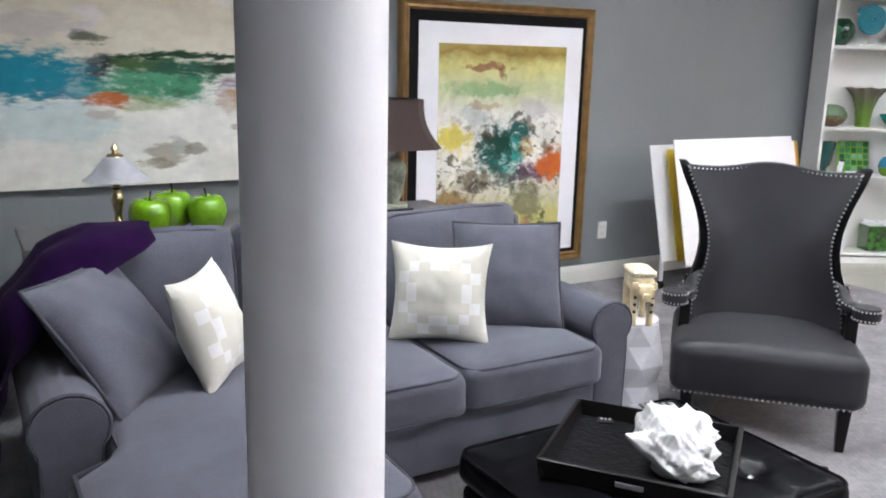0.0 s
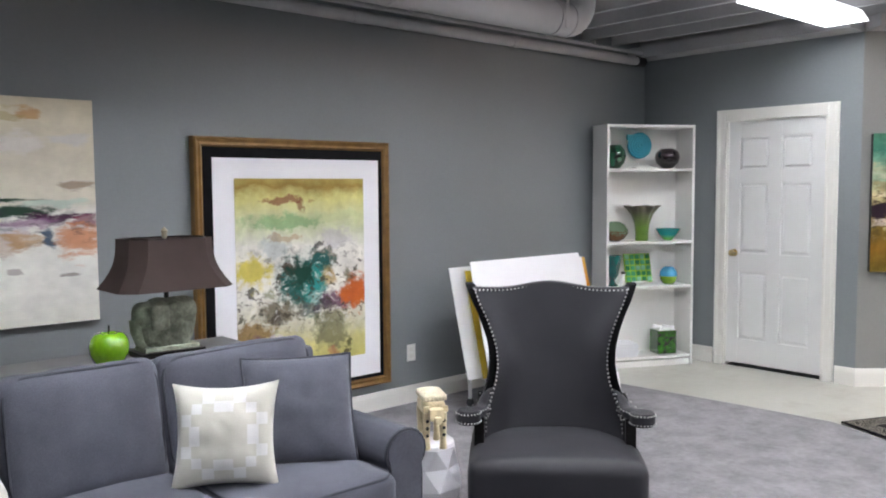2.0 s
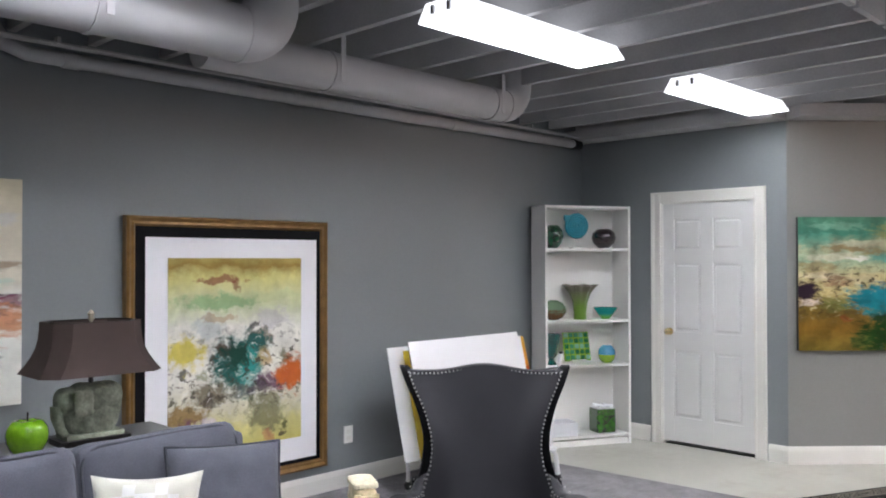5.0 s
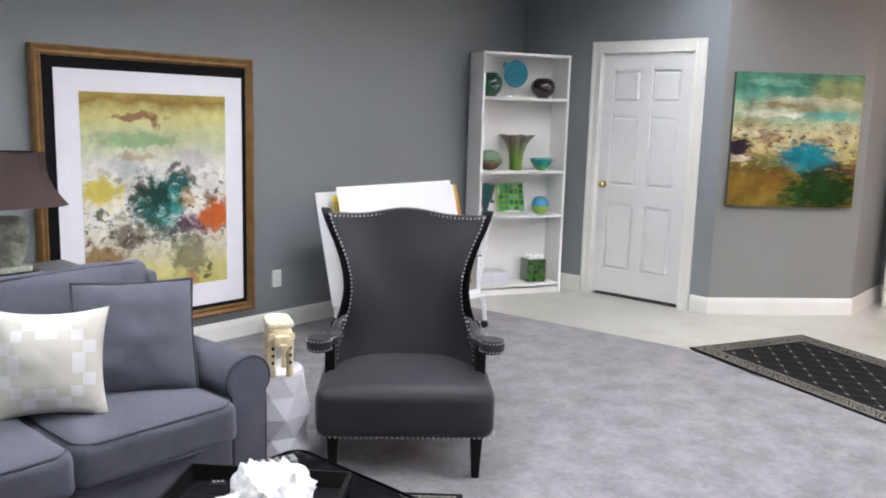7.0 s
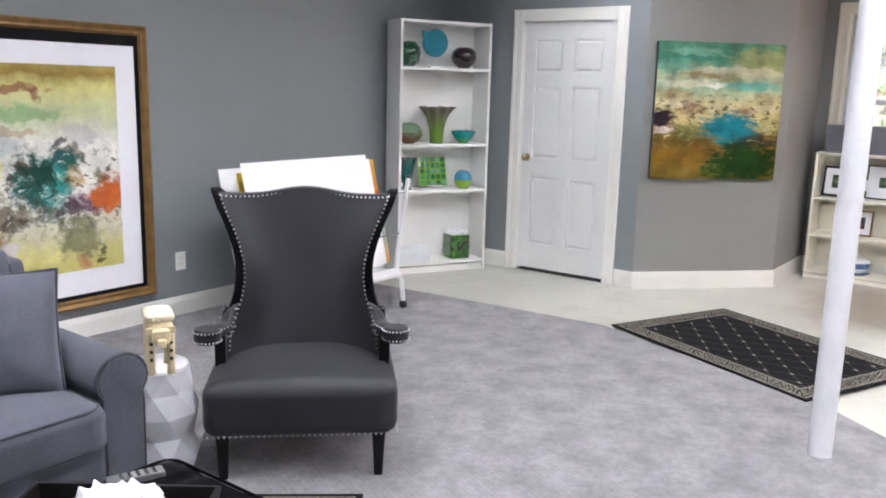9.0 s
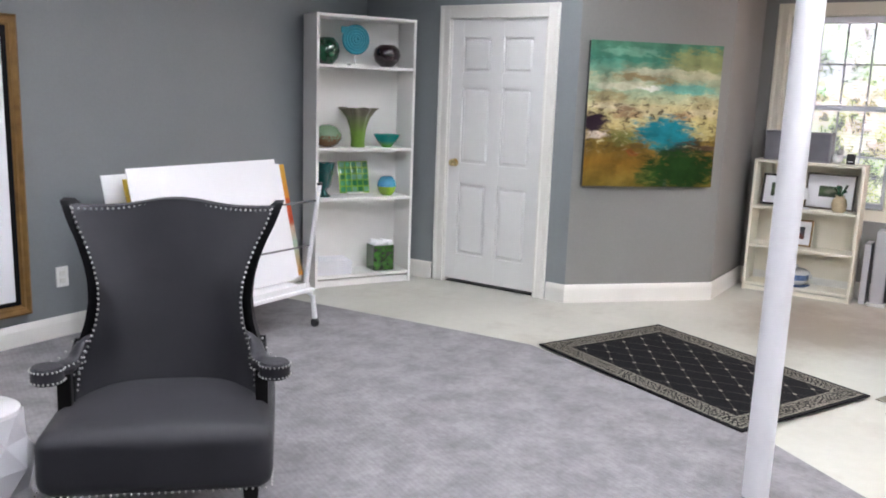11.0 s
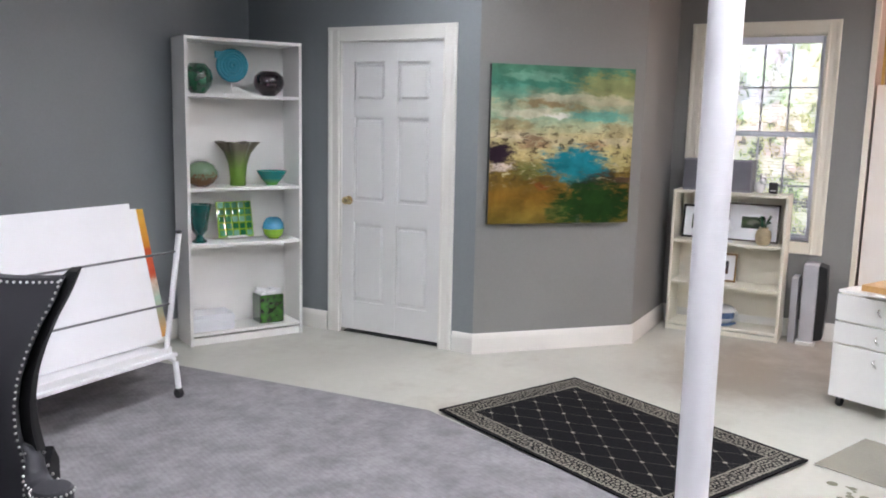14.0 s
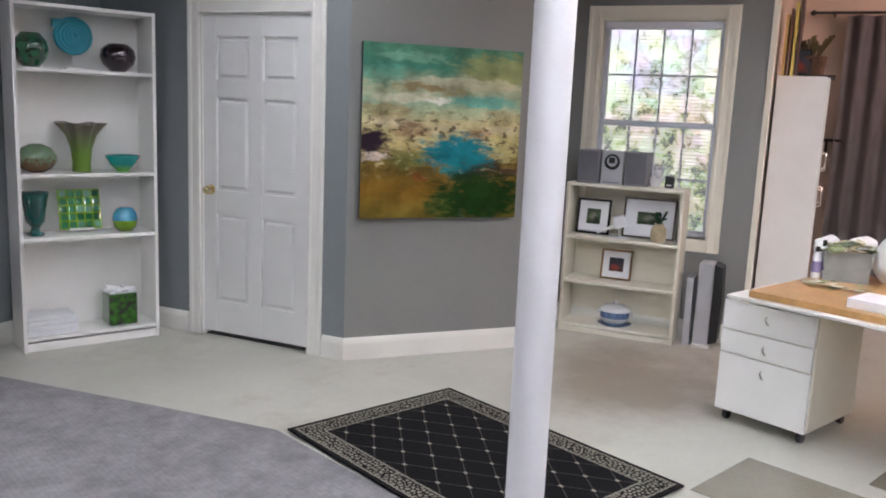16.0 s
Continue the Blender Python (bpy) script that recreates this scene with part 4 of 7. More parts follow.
def scatter_cushion(name, m, w, thick, material, label, piping=None, seed=0, ruffle=0.006, corner=0.05):
    t = thing(name, m, label, "cushion", "cushions on the sofa")
    n = 22
    bm = bmesh.new()
    grids = []
    for s in (1, -1):
        g = []
        for i in range(n + 1):
            row = []
            for j in range(n + 1):
                u, v = 2 * i / n - 1, 2 * j / n - 1
                e = max(abs(u), abs(v))
                k = (1 - u * u) ** 0.55 * (1 - v * v) ** 0.55
                x = u * w / 2 * (1 - corner * (1 - v * v))
                z = v * w / 2 * (1 - corner * (1 - u * u))
                d = s * thick / 2 * k
                d += ruffle * noise.noise(Vector((u * 2.4 + seed, v * 2.4, s * 2.0))) * (1 - e ** 6) * 2
                d += ruffle * 0.6 * noise.noise(Vector((u * 7 + seed, v * 7, s * 3.0))) * (1 - e ** 4)
                row.append(bm.verts.new((x, d if e < 1 else 0.0, z + w / 2)))
            g.append(row)
        grids.append(g)
    for s, g in enumerate(grids):
        for i in range(n):
            for j in range(n):
                q = (g[i][j], g[i + 1][j], g[i + 1][j + 1], g[i][j + 1])
                bm.faces.new(q if s == 0 else q[::-1])
    bmesh.ops.remove_doubles(bm, verts=bm.verts, dist=1e-5)
    part("cover", bm, material, t, smooth=75)
    if piping:
        pts = []
        for i in range(4 * n):
            k, f = divmod(i, n)
            a = 2 * f / n - 1
            u, v = ((a, -1), (1, a), (-a, 1), (-1, -a))[k]
            pts.append(Vector((u * w / 2 * (1 - corner * (1 - v * v)), 0, v * w / 2 * (1 - corner * (1 - u * u)) + w / 2)))
        part("piping", Tube(pts, 0.0055, 6, closed=True), piping, t, smooth=60)
    return t


def rolled_arm(parent, x0, x1, y0, y1, out):
    """A rolled sofa arm: a panel, a roll that overhangs on the outer side, and corded front facing."""
    cx, r = (x0 + x1) / 2, (x1 - x0) / 2
    def outline(k):
        pts = [(cx - 0.075 * k, 0.05), (cx + 0.075 * k, 0.05), (cx + 0.078 * k, 0.40)]
        for i in range(15):
            a = radians(-40 + 260 * i / 14)
            pts.append((cx + r * k * math.cos(a), 0.50 + r * 0.92 * k * math.sin(a)))
        return pts + [(cx - 0.078 * k, 0.40)]
    part("arm", Prism(outline(1.0), "y", y0, y1, 0.008), SOFA, parent, smooth=50)
    fr = part("arm_facing", Prism(outline(0.93), "y", y0 - 0.012, y0 + 0.004, 0.004), SOFA, parent, smooth=50)
    part("piping", Tube([(p[0], y0 - 0.004, p[1]) for p in outline(0.985)], 0.0065, 6, closed=True), PIPING, fr, smooth=60)


def sofa():
    t = thing("chaise_sofa", pose(0, 0, 0), "slate grey fabric sofa with a chaise and rolled arms", "sofa")
    part("base", Box((1.26, 2.80, 0.20), (1.83, 0.80, 0.24), 0.015), SOFA, t)
    part("chaise_base", Box((0.695, 2.06, 0.20), (0.72, 0.66, 0.24), 0.02), SOFA, t)
    corded("seat_cushion", pose(1.855, 2.70, 0.385), 0.60, 0.76, 0.16, 0.042, 0.018, t, seed=1)
    corded("seat_cushion", pose(1.305, 2.69, 0.385), 0.49, 0.78, 0.16, 0.042, 0.018, t, seed=2)
    ob = corded("chaise_cushion", pose(0.745, 2.30, 0.385), 0.63, 1.20, 0.16, 0.045, 0.02, t, seed=3)
    for o in (ob, *ob.children):
        for v in o.data.vertices:
            f = min(1.0, max(0.0, (-0.06 - v.co.y) / 0.06))
            v.co.x -= 0.125 * f * max(0.0, -v.co.x) / 0.315
    part("back_frame", Box((1.32, 3.17, 0.45), (1.95, 0.16, 0.74), 0.05, seg=4), SOFA, t, smooth=40)
    for x, w, s in ((1.865, 0.66, 4), (1.255, 0.56, 5), (0.70, 0.55, 6)):
        corded("back_cushion", pose(x, 3.015, 0.650, 78, (s - 5) * 1.5, (s - 5) * 2), w, 0.47, 0.17, 0.055, 0.03, t, seed=s, ruffle=0.007)
    rolled_arm(t, 2.160, 2.355, 2.42, 3.20, 1)
    rolled_arm(t, 0.230, 0.440, 2.36, 3.20, -1)
    for x, y in ((0.50, 1.82), (0.98, 1.82), (2.2, 2.42), (2.2, 3.15), (0.32, 3.15), (0.30, 2.42)):
        part("foot", Lathe([(0.022, 0.012), (0.03, 0.085)], 12, at=(x, y, 0)), BLACKW, t, smooth=40)


sofa()

IVORY = bpy.data.materials.new("ivory jacquard")
IVORY.use_nodes = True
_n, _l = IVORY.node_tree.nodes, IVORY.node_tree.links
_b = _n["Principled BSDF"]
_b.inputs["Roughness"].default_value, _b.inputs["Sheen Weight"].default_value = 0.75, 0.3
_tc = _n.new("ShaderNodeTexCoord")
_sx = _n.new("ShaderNodeSeparateXYZ")
_l.new(_tc.outputs["Generated"], _sx.inputs[0])


def _op(kind, a, c=0.0):
    x = _n.new("ShaderNodeMath")
    x.operation = kind
    for i, v in enumerate((a, c)):
        if isinstance(v, (int, float)):
            x.inputs[i].default_value = v
        else:
            _l.new(v, x.inputs[i])
    return x.outputs[0]


_ax = _op("ABSOLUTE", _op("SUBTRACT", _sx.outputs["X"], 0.5))
_az = _op("ABSOLUTE", _op("SUBTRACT", _sx.outputs["Z"], 0.5))
_far, _near = _op("MAXIMUM", _ax, _az), _op("MINIMUM", _ax, _az)
_key = _op("ADD", _op("SUBTRACT", _far, _op("MULTIPLY", _op("GREATER_THAN", _near, 0.09), 0.08)), _op("MULTIPLY", _op("GREATER_THAN", _near, 0.20), 0.10))
_white = _op("MULTIPLY", _op("GREATER_THAN", _key, 0.215), _op("LESS_THAN", _key, 0.315))
_rp = _n.new("ShaderNodeMix")
_rp.data_type = "RGBA"
_rp.inputs["A"].default_value, _rp.inputs["B"].default_value = (0.585, 0.57, 0.50, 1), (0.70, 0.695, 0.68, 1)
_l.new(_white, _rp.inputs["Factor"]), _l.new(_rp.outputs["Result"], _b.inputs["Base Color"])
_nz = _n.new("ShaderNodeTexNoise")
_nz.inputs["Scale"].default_value = 300
_bp = _n.new("ShaderNodeBump")
_bp.inputs["Strength"].default_value, _bp.inputs["Distance"].default_value = 0.3, 0.004
_l.new(_tc.outputs["Object"], _nz.inputs["Vector"]), _l.new(_nz.outputs[0], _bp.inputs["Height"]), _l.new(_bp.outputs[0], _b.inputs["Normal"])

scatter_cushion("throw_pillow", pose(1.60, 2.61, 0.462, -15, 0, -34), 0.375, 0.16, IVORY, "ivory patterned square pillow leaning on the sofa", seed=1, ruffle=0.007, corner=0.12)
scatter_cushion("throw_pillow", pose(0.845, 2.615, 0.462, -20, 0, 54), 0.375, 0.17, IVORY, "ivory patterned square pillow beside a grey cushion", seed=5, ruffle=0.007, corner=0.12)
scatter_cushion("sofa_cushion", pose(1.93, 2.635, 0.462, -25, 0, -27), 0.43, 0.17, SOFA, "slate grey square cushion in the sofa corner", PIPING, seed=9)
scatter_cushion("sofa_cushion", pose(0.62, 2.60, 0.462, -38, 0, 52), 0.46, 0.17, SOFA, "slate grey corded cushion propped on the sofa arm", PIPING, seed=13)

VELVET = mat("purple velvet", (0.024, 0.003, 0.052), 0.85, var=0.25, scale=9, spec=0.15, sheen=0.04)


def throw_blanket():
    """A velvet throw over the arm and back corner, hanging down outside."""
    t = thing("throw_blanket", pose(0, 0, 0), "deep purple velvet throw draped over the sofa corner", "throw blanket")
    bm = bmesh.new()
    path = [(0.150, 0.22), (0.165, 0.42), (0.18, 0.60), (0.235, 0.775), (0.35, 0.905), (0.50, 0.955), (0.68, 0.940)]
    front = [2.50, 2.50, 2.53, 2.58, 2.68, 2.76, 2.88]
    rows = []
    ny = 14
    for i in range(25):
        f = i / 24 * (len(path) - 1)
        k = min(int(f), len(path) - 2)
        g = f - k
        x, z = path[k][0] * (1 - g) + path[k + 1][0] * g, path[k][1] * (1 - g) + path[k + 1][1] * g
        row = []
        for j in range(ny + 1):
            v = j / ny
            y = front[k] * (1 - g) + front[k + 1] * g
            y += (3.24 - y) * v
            fold = 0.022 * math.sin(v * 15 + i * 0.15) * (1 - i / 30) + 0.02 * noise.noise(Vector((x * 6, y * 6, z * 6)))
            row.append(bm.verts.new((x - fold, y, z + fold - (0.06 + 0.26 * math.sin(math.pi * i / 24)) * (1 - v) ** 2 * (i / 24) - 0.09 * max(0.0, v - 0.5) / 0.5)))
        rows.append(row)
    for a, b in zip(rows, rows[1:]):
        for j in range(ny):
            bm.faces.new((a[j], a[j + 1], b[j + 1], b[j]))
    bmesh.ops.solidify(bm, geom=list(bm.faces), thickness=0.022)
    part("cloth", bm, VELVET, t, smooth=70)


throw_blanket()


# ---- wing chair ----
NAIL = mat("bright nickel nailheads", (0.50, 0.49, 0.47), 0.36, metal=0.9, var=0.05)


def wing_chair():
    t = thing("wing_chair", pose(3.043, 2.345, 0.012, 0, 0, -46), "charcoal upholstered wing chair with silver nailheads and black legs", "armchair")
    part("seat", puff(0.735, 0.62, 0.215, 0.055, 0.018, 18, 0.002, 3, pose(0, -0.045, 0.285)), CHAIRM, t, smooth=60)
    for sx in (-1, 1):
        for y, tilt in ((-0.295, 0), (0.23, 8)):
            bm = bmesh.new()
            lo, hi = 0.016, 0.026
            r = Matrix.Rotation(radians(tilt), 4, "X")
            a = [bm.verts.new((sx * 0.295 + dx * lo, y + dy * lo + (0.05 if tilt else 0), 0.0)) for dx, dy in ((-1, -1), (1, -1), (1, 1), (-1, 1))]
            b = [bm.verts.new((sx * 0.295 + dx * hi, y + dy * hi, 0.20)) for dx, dy in ((-1, -1), (1, -1), (1, 1), (-1, 1))]
            for i in range(4):
                bm.faces.new((a[i], a[(i + 1) % 4], b[(i + 1) % 4], b[i]))
            bm.faces.new(a[::-1]), bm.faces.new(b)
            bmesh.ops.bevel(bm, geom=list(bm.edges), offset=0.003, segments=1, affect="EDGES")
            part("leg", bm, BLACKW, t)
    Z0, Z1 = 0.36, 1.036
    hw_table = [(0.0, 0.302), (0.1, 0.303), (0.2, 0.299), (0.3, 0.277), (0.4, 0.256), (0.5, 0.248), (0.6, 0.254), (0.7, 0.274), (0.8, 0.302), (0.9, 0.337), (1.0, 0.364)]

    def hw(f):
        for (a, p), (b, q) in zip(hw_table, hw_table[1:]):
            if f <= b:
                g = (f - a) / (b - a)
                return p + (q - p) * g
        return hw_table[-1][1]

    def spot(u, f, off=0.0, grow=0.0):
        crest = 0.028 * math.cos(u * math.pi * 0.78) ** 2 - 0.010 - 0.008 * max(0, abs(u) - 0.7) / 0.3
        z = Z0 + (Z1 - Z0) * f + crest * f ** 3 + grow * f * 0.4
        wing = (0.215 - 0.140 * f) * abs(u) ** 3.4
        y = 0.165 + 0.165 * f - wing + off
        return Vector((u * (hw(f) + grow), y, z))

    nu, nf = 24, 26
    bm = bmesh.new()
    front = [[bm.verts.new(spot(2 * i / nu - 1, j / nf, -0.012 - 0.022 * (1 - (2 * i / nu - 1) ** 2))) for i in range(nu + 1)] for j in range(nf + 1)]
    back = [[bm.verts.new(spot(2 * i / nu - 1, j / nf, 0.03)) for i in range(nu + 1)] for j in range(nf + 1)]
    for g, flip in ((front, 0), (back, 1)):
        for j in range(nf):
            for i in range(nu):
                q = (g[j][i], g[j][i + 1], g[j + 1][i + 1], g[j + 1][i])
                bm.faces.new(q[::-1] if flip else q)
    ring = lambda g: [g[0][i] for i in range(nu + 1)] + [g[j][nu] for j in range(1, nf + 1)] + [g[nf][i] for i in range(nu - 1, -1, -1)] + [g[j][0] for j in range(nf - 1, 0, -1)]
    a, b = ring(front), ring(back)
    for i in range(len(a)):
        bm.faces.new((a[i], a[(i + 1) % len(a)], b[(i + 1) % len(b)], b[i]))
    part("backrest", bm, CHAIRM, t, smooth=60)
    bm = bmesh.new()
    shell = []
    for off, grow in ((0.0, 0.034), (0.075, 0.038)):
        shell.append([[bm.verts.new(spot(2 * i / nu - 1, j / nf, off, grow if j else grow)) for i in range(nu + 1)] for j in range(nf + 1)])
    for g, flip in ((shell[0], 0), (shell[1], 1)):
        for j in range(nf):
            for i in range(nu):
                q = (g[j][i], g[j][i + 1], g[j + 1][i + 1], g[j + 1][i])
                bm.faces.new(q[::-1] if flip else q)
    a, b = ring(shell[0]), ring(shell[1])
    for i in range(len(a)):
        bm.faces.new((a[i], a[(i + 1) % len(a)], b[(i + 1) % len(b)], b[i]))
    for v in bm.verts:
        if v.co.z > 1.005 and abs(v.co.x) < 0.355:
            v.co.z -= 0.03
    part("outer_back", bm, BLACKV, t, "black outer back and wings", smooth=50)

    studs = bmesh.new()

    def stud(p, r=0.0049):
        m = Matrix.Translation(p)
        bmesh.ops.create_icosphere(studs, subdivisions=1, radius=r, matrix=m)

    for s in (-1, 1):
        for k in range(36):
            stud(spot(s * 0.985, 0.10 + 0.89 * k / 35, -0.020))
    for k in range(39):
        stud(spot(-0.97 + 1.94 * k / 38, 0.985, -0.028))
    for k in range(34):
        stud(Vector((-0.345 + 0.69 * k / 33, -0.357, 0.194)))
    for s in (-1, 1):
        for k in range(6):
            stud(Vector((s * 0.364, -0.335 + 0.12 * k / 5, 0.194)), 0.005)
    for s in (-1, 1):
        start = spot(s, 0.30, 0.01)
        path = [start + Vector((s * -0.020, 0.035, 0.03)), Vector((s * 0.296, 0.050, 0.570)), Vector((s * 0.312, 0.0, 0.530)), Vector((s * 0.330, -0.045, 0.518)), Vector((s * 0.350, -0.080, 0.516)), Vector((s * 0.364, -0.102, 0.516)), Vector((s * 0.370, -0.112, 0.516))]
        pts = []
        for i in range(len(path) - 1):
            p0, p1, p2, p3 = path[max(i - 1, 0)], path[i], path[i + 1], path[min(i + 2, len(path) - 1)]
            for k in range(5):
                g = k / 5
                pts.append(0.5 * (2 * p1 + (p2 - p0) * g + (2 * p0 - 5 * p1 + 4 * p2 - p3) * g * g + (3 * p1 - p0 - 3 * p2 + p3) * g ** 3))
        pts.append(path[-1])
        rad = [0.012 + 0.034 * min(1, i / 16) for i in range(len(pts))]
        arm = part("arm", Tube(pts, 0.045, 14, flat=0.62, radii=rad), CHAIRM, t, smooth=60)
        part("arm_scroll", Lathe([(0.0, -0.029), (0.046, -0.029), (0.053, -0.021), (0.053, 0.021), (0.046, 0.029), (0.0, 0.029)], 24, at=(s * 0.370, -0.112, 0.516)), CHAIRM, arm, smooth=40)
        for i, p in enumerate(pts[6::1]):
            if i % 3:
                continue
            for h in (-0.019, 0.019):
                stud(p + Vector((-s * rad[i + 6] * 0.98, 0, h)), 0.0046)
                stud(p + Vector((s * rad[i + 6] * 0.98, 0, h)), 0.0046)
        for k in range(13):
            aa = radians(-90 - s * 95 + s * 190 * k / 12)
            for h in (-0.019, 0.019):
                stud(Vector((s * 0.370 + 0.054 * math.cos(aa), -0.112 + 0.054 * math.sin(aa), 0.516 + h)), 0.0044)
        part("arm_post", Prism([(-0.07, 0.30), (-0.06, 0.497), (0.0, 0.51), (0.12, 0.57), (0.20, 0.50), (0.19, 0.30)], "x", s * 0.318 - 0.018, s * 0.318 + 0.018, 0.006), BLACKV, t, "black arm support")
        part("arm_front_post", Box((s * 0.325, -0.075, 0.405), (0.045, 0.05, 0.21), 0.008), BLACKW, t)
    tagged(part("nailhead_trim", studs, NAIL, t, "polished nickel nailheads", smooth=60), kind="stuff")


wing_chair()


# ---- side table, ottoman ----
def garden_stool():
    t = thing("garden_stool", pose(2.505, 2.575, 0.012), "white faceted ceramic drum stool", "stool")
    bm = bmesh.new()
    rings, seg = [], 8
    for k, (z, r) in enumerate(((0.0, 0.114), (0.085, 0.151), (0.175, 0.126), (0.265, 0.153), (0.35, 0.128), (0.43, 0.120))):
        rings.append([bm.verts.new((r * math.cos(2 * math.pi * (i + 0.5 * (k % 2)) / seg), r * math.sin(2 * math.pi * (i + 0.5 * (k % 2)) / seg), z)) for i in range(seg)])
    for k, (a, b) in enumerate(zip(rings, rings[1:])):
        for i in range(seg):
            j = (i + 1) % seg
            if k % 2 == 0:
                bm.faces.new((a[i], a[j], b[i])), bm.faces.new((a[j], b[j], b[i]))
            else:
                bm.faces.new((a[i], b[j], b[i])), bm.faces.new((a[i], a[j], b[j]))
    bm.faces.new(rings[0][::-1])
    bm.faces.new(rings[-1])
    part("body", bm, mat("white glazed ceramic", (0.56, 0.555, 0.59), 0.3, var=0.03, coat=0.25), t)
    part("top", Lathe([(0.0, 0.452), (0.100, 0.452), (0.112, 0.444), (0.115, 0.432), (0.0, 0.428)], 27), mat("white ceramic top", (0.76, 0.75, 0.78), 0.25, var=0.03, coat=0.4), t, smooth=40)


garden_stool()


def animal_figurine():
    """A small carved standing animal with spotted legs and a woven blanket."""
    bone = mat("carved bone", (0.62, 0.52, 0.33), 0.45, var=0.22, scale=26, bump=0.2, bscale=120)
    cap = mat("woven cream cap", (0.68, 0.62, 0.46), 0.8, var=0.15, scale=60, bump=0.8, bscale=90)
    t = thing("figurine", pose(2.462, 2.495, 0.464, 0, 0, -29), "carved bone animal figurine with spotted legs, on the stool", "figurine")
    bm = puff(0.095, 0.16, 0.07, 0.025, 0.008, 8, 0.002, 4, pose(0, 0.01, 0.165))
    box(bm, (0, -0.085, 0.150), (0.062, 0.05, 0.05), 0.014)
    box(bm, (0, -0.115, 0.132), (0.03, 0.03, 0.03), 0.01)
    for sx in (-1, 1):
        for y in (-0.055, 0.065):
            lathe(bm, [(0.016, 0.0), (0.013, 0.04), (0.017, 0.15)], 10, at=(sx * 0.034, y, 0))
        box(bm, (sx * 0.036, -0.075, 0.168), (0.03, 0.012, 0.025), 0.005)
    part("carving", bm, bone, t, smooth=50)
    bm = puff(0.105, 0.155, 0.028, 0.012, 0.01, 6, 0.0, 0, pose(0, 0.01, 0.208))
    part("woven_blanket", bm, cap, t, smooth=50)
    for sx in (-1, 1):
        for z, y in ((0.06, -0.07), (0.09, -0.072), (0.12, -0.074), (0.11, 0.05), (0.08, 0.052)):
            part("spot", Lathe([(0.0, 0.0), (0.007, 0.0), (0.007, 0.004), (0, 0.005)], 8, at=(sx * 0.034, y - (0.0 if y < 0 else -0.03), z), rot=Matrix.Rotation(radians(90 if y < 0 else -90), 4, "X")), BLACKP, t)


animal_figurine()


def ottoman():
    t = thing("ottoman", pose(1.70, 1.62, 0.012), "black leather storage ottoman with a tufted lid", "ottoman")
    part("body", puff(0.82, 0.64, 0.28, 0.03, 0.0, 10, 0.001, 1, pose(0, 0, 0.16)), LEATHER, t, smooth=60)
    bm = puff(0.845, 0.665, 0.105, 0.04, 0.012, 28, 0.0016, 2, pose(0, 0, 0.350))
    tufts = [(sx * 0.21, sy * 0.16) for sx in (-1, 1) for sy in (-1, 1)]
    for v in bm.verts:
        if v.co.z > 0.36:
            for tx, ty in tufts:
                d = math.hypot(v.co.x - tx, v.co.y - ty)
                v.co.z -= 0.020 * math.exp(-(d / 0.035) ** 2)
                c = min(abs(v.co.x - tx), abs(v.co.y - ty))
                v.co.z -= 0.003 * math.exp(-(c / 0.016) ** 2)
    lid = part("lid", bm, LEATHER, t, smooth=60)
    part("piping", Tube([(p.x, p.y, 0.392) for p in rounded(0.835, 0.655, 0.05)], 0.005, 6, closed=True), LEATHER, lid, smooth=60)
    for tx, ty in tufts:
        part("button", Lathe([(0.0, 0.012), (0.010, 0.010), (0.014, 0.004), (0.014, 0.0), (0.0, 0.0)], 12, at=(tx, ty, 0.376)), CHROME, lid, "crystal tuft button", smooth=50)
    for sx in (-1, 1):
        for sy in (-1, 1):
            part("foot", Box((sx * 0.35, sy * 0.26, 0.012), (0.05, 0.05, 0.024), 0.004), BLACKW, t)


ottoman()


def tray():
    croc = mat("embossed black leather", (0.008, 0.008, 0.009), 0.3, var=0.1, bump=0.3, bscale=60, spec=0.1)
    t = thing("serving_tray", pose(1.685, 1.63, 0.424, 0, 0, -53), "black embossed leather tray lying on the ottoman", "tray")
    w, d = 0.46, 0.42
    part("tray_floor", Box((0, 0, 0.005), (w, d, 0.010), 0.003), croc, t)
    for sx in (-1, 1):
        part("side", Box((sx * w / 2, 0, 0.028), (0.014, d + 0.014, 0.055), 0.004, Matrix.Rotation(radians(sx * 10), 4, "Y")), BLACKW, t)
        h = part("side", Box((0, sx * d / 2, 0.028), (w + 0.012, 0.014, 0.055), 0.004, Matrix.Rotation(radians(-sx * 10), 4, "X")), BLACKW, t)
        part("handle_plate", Box((0, sx * (d / 2 + 0.014), 0.030), (0.07, 0.004, 0.014), 0.001, Matrix.Rotation(radians(-sx * 10), 4, "X")), STEEL, h, "polished metal handle plate")


tray()
RESIN = mat("white cast resin shell", (0.78, 0.775, 0.78), 0.5, var=0.06, scale=14, bump=0.25, bscale=70)


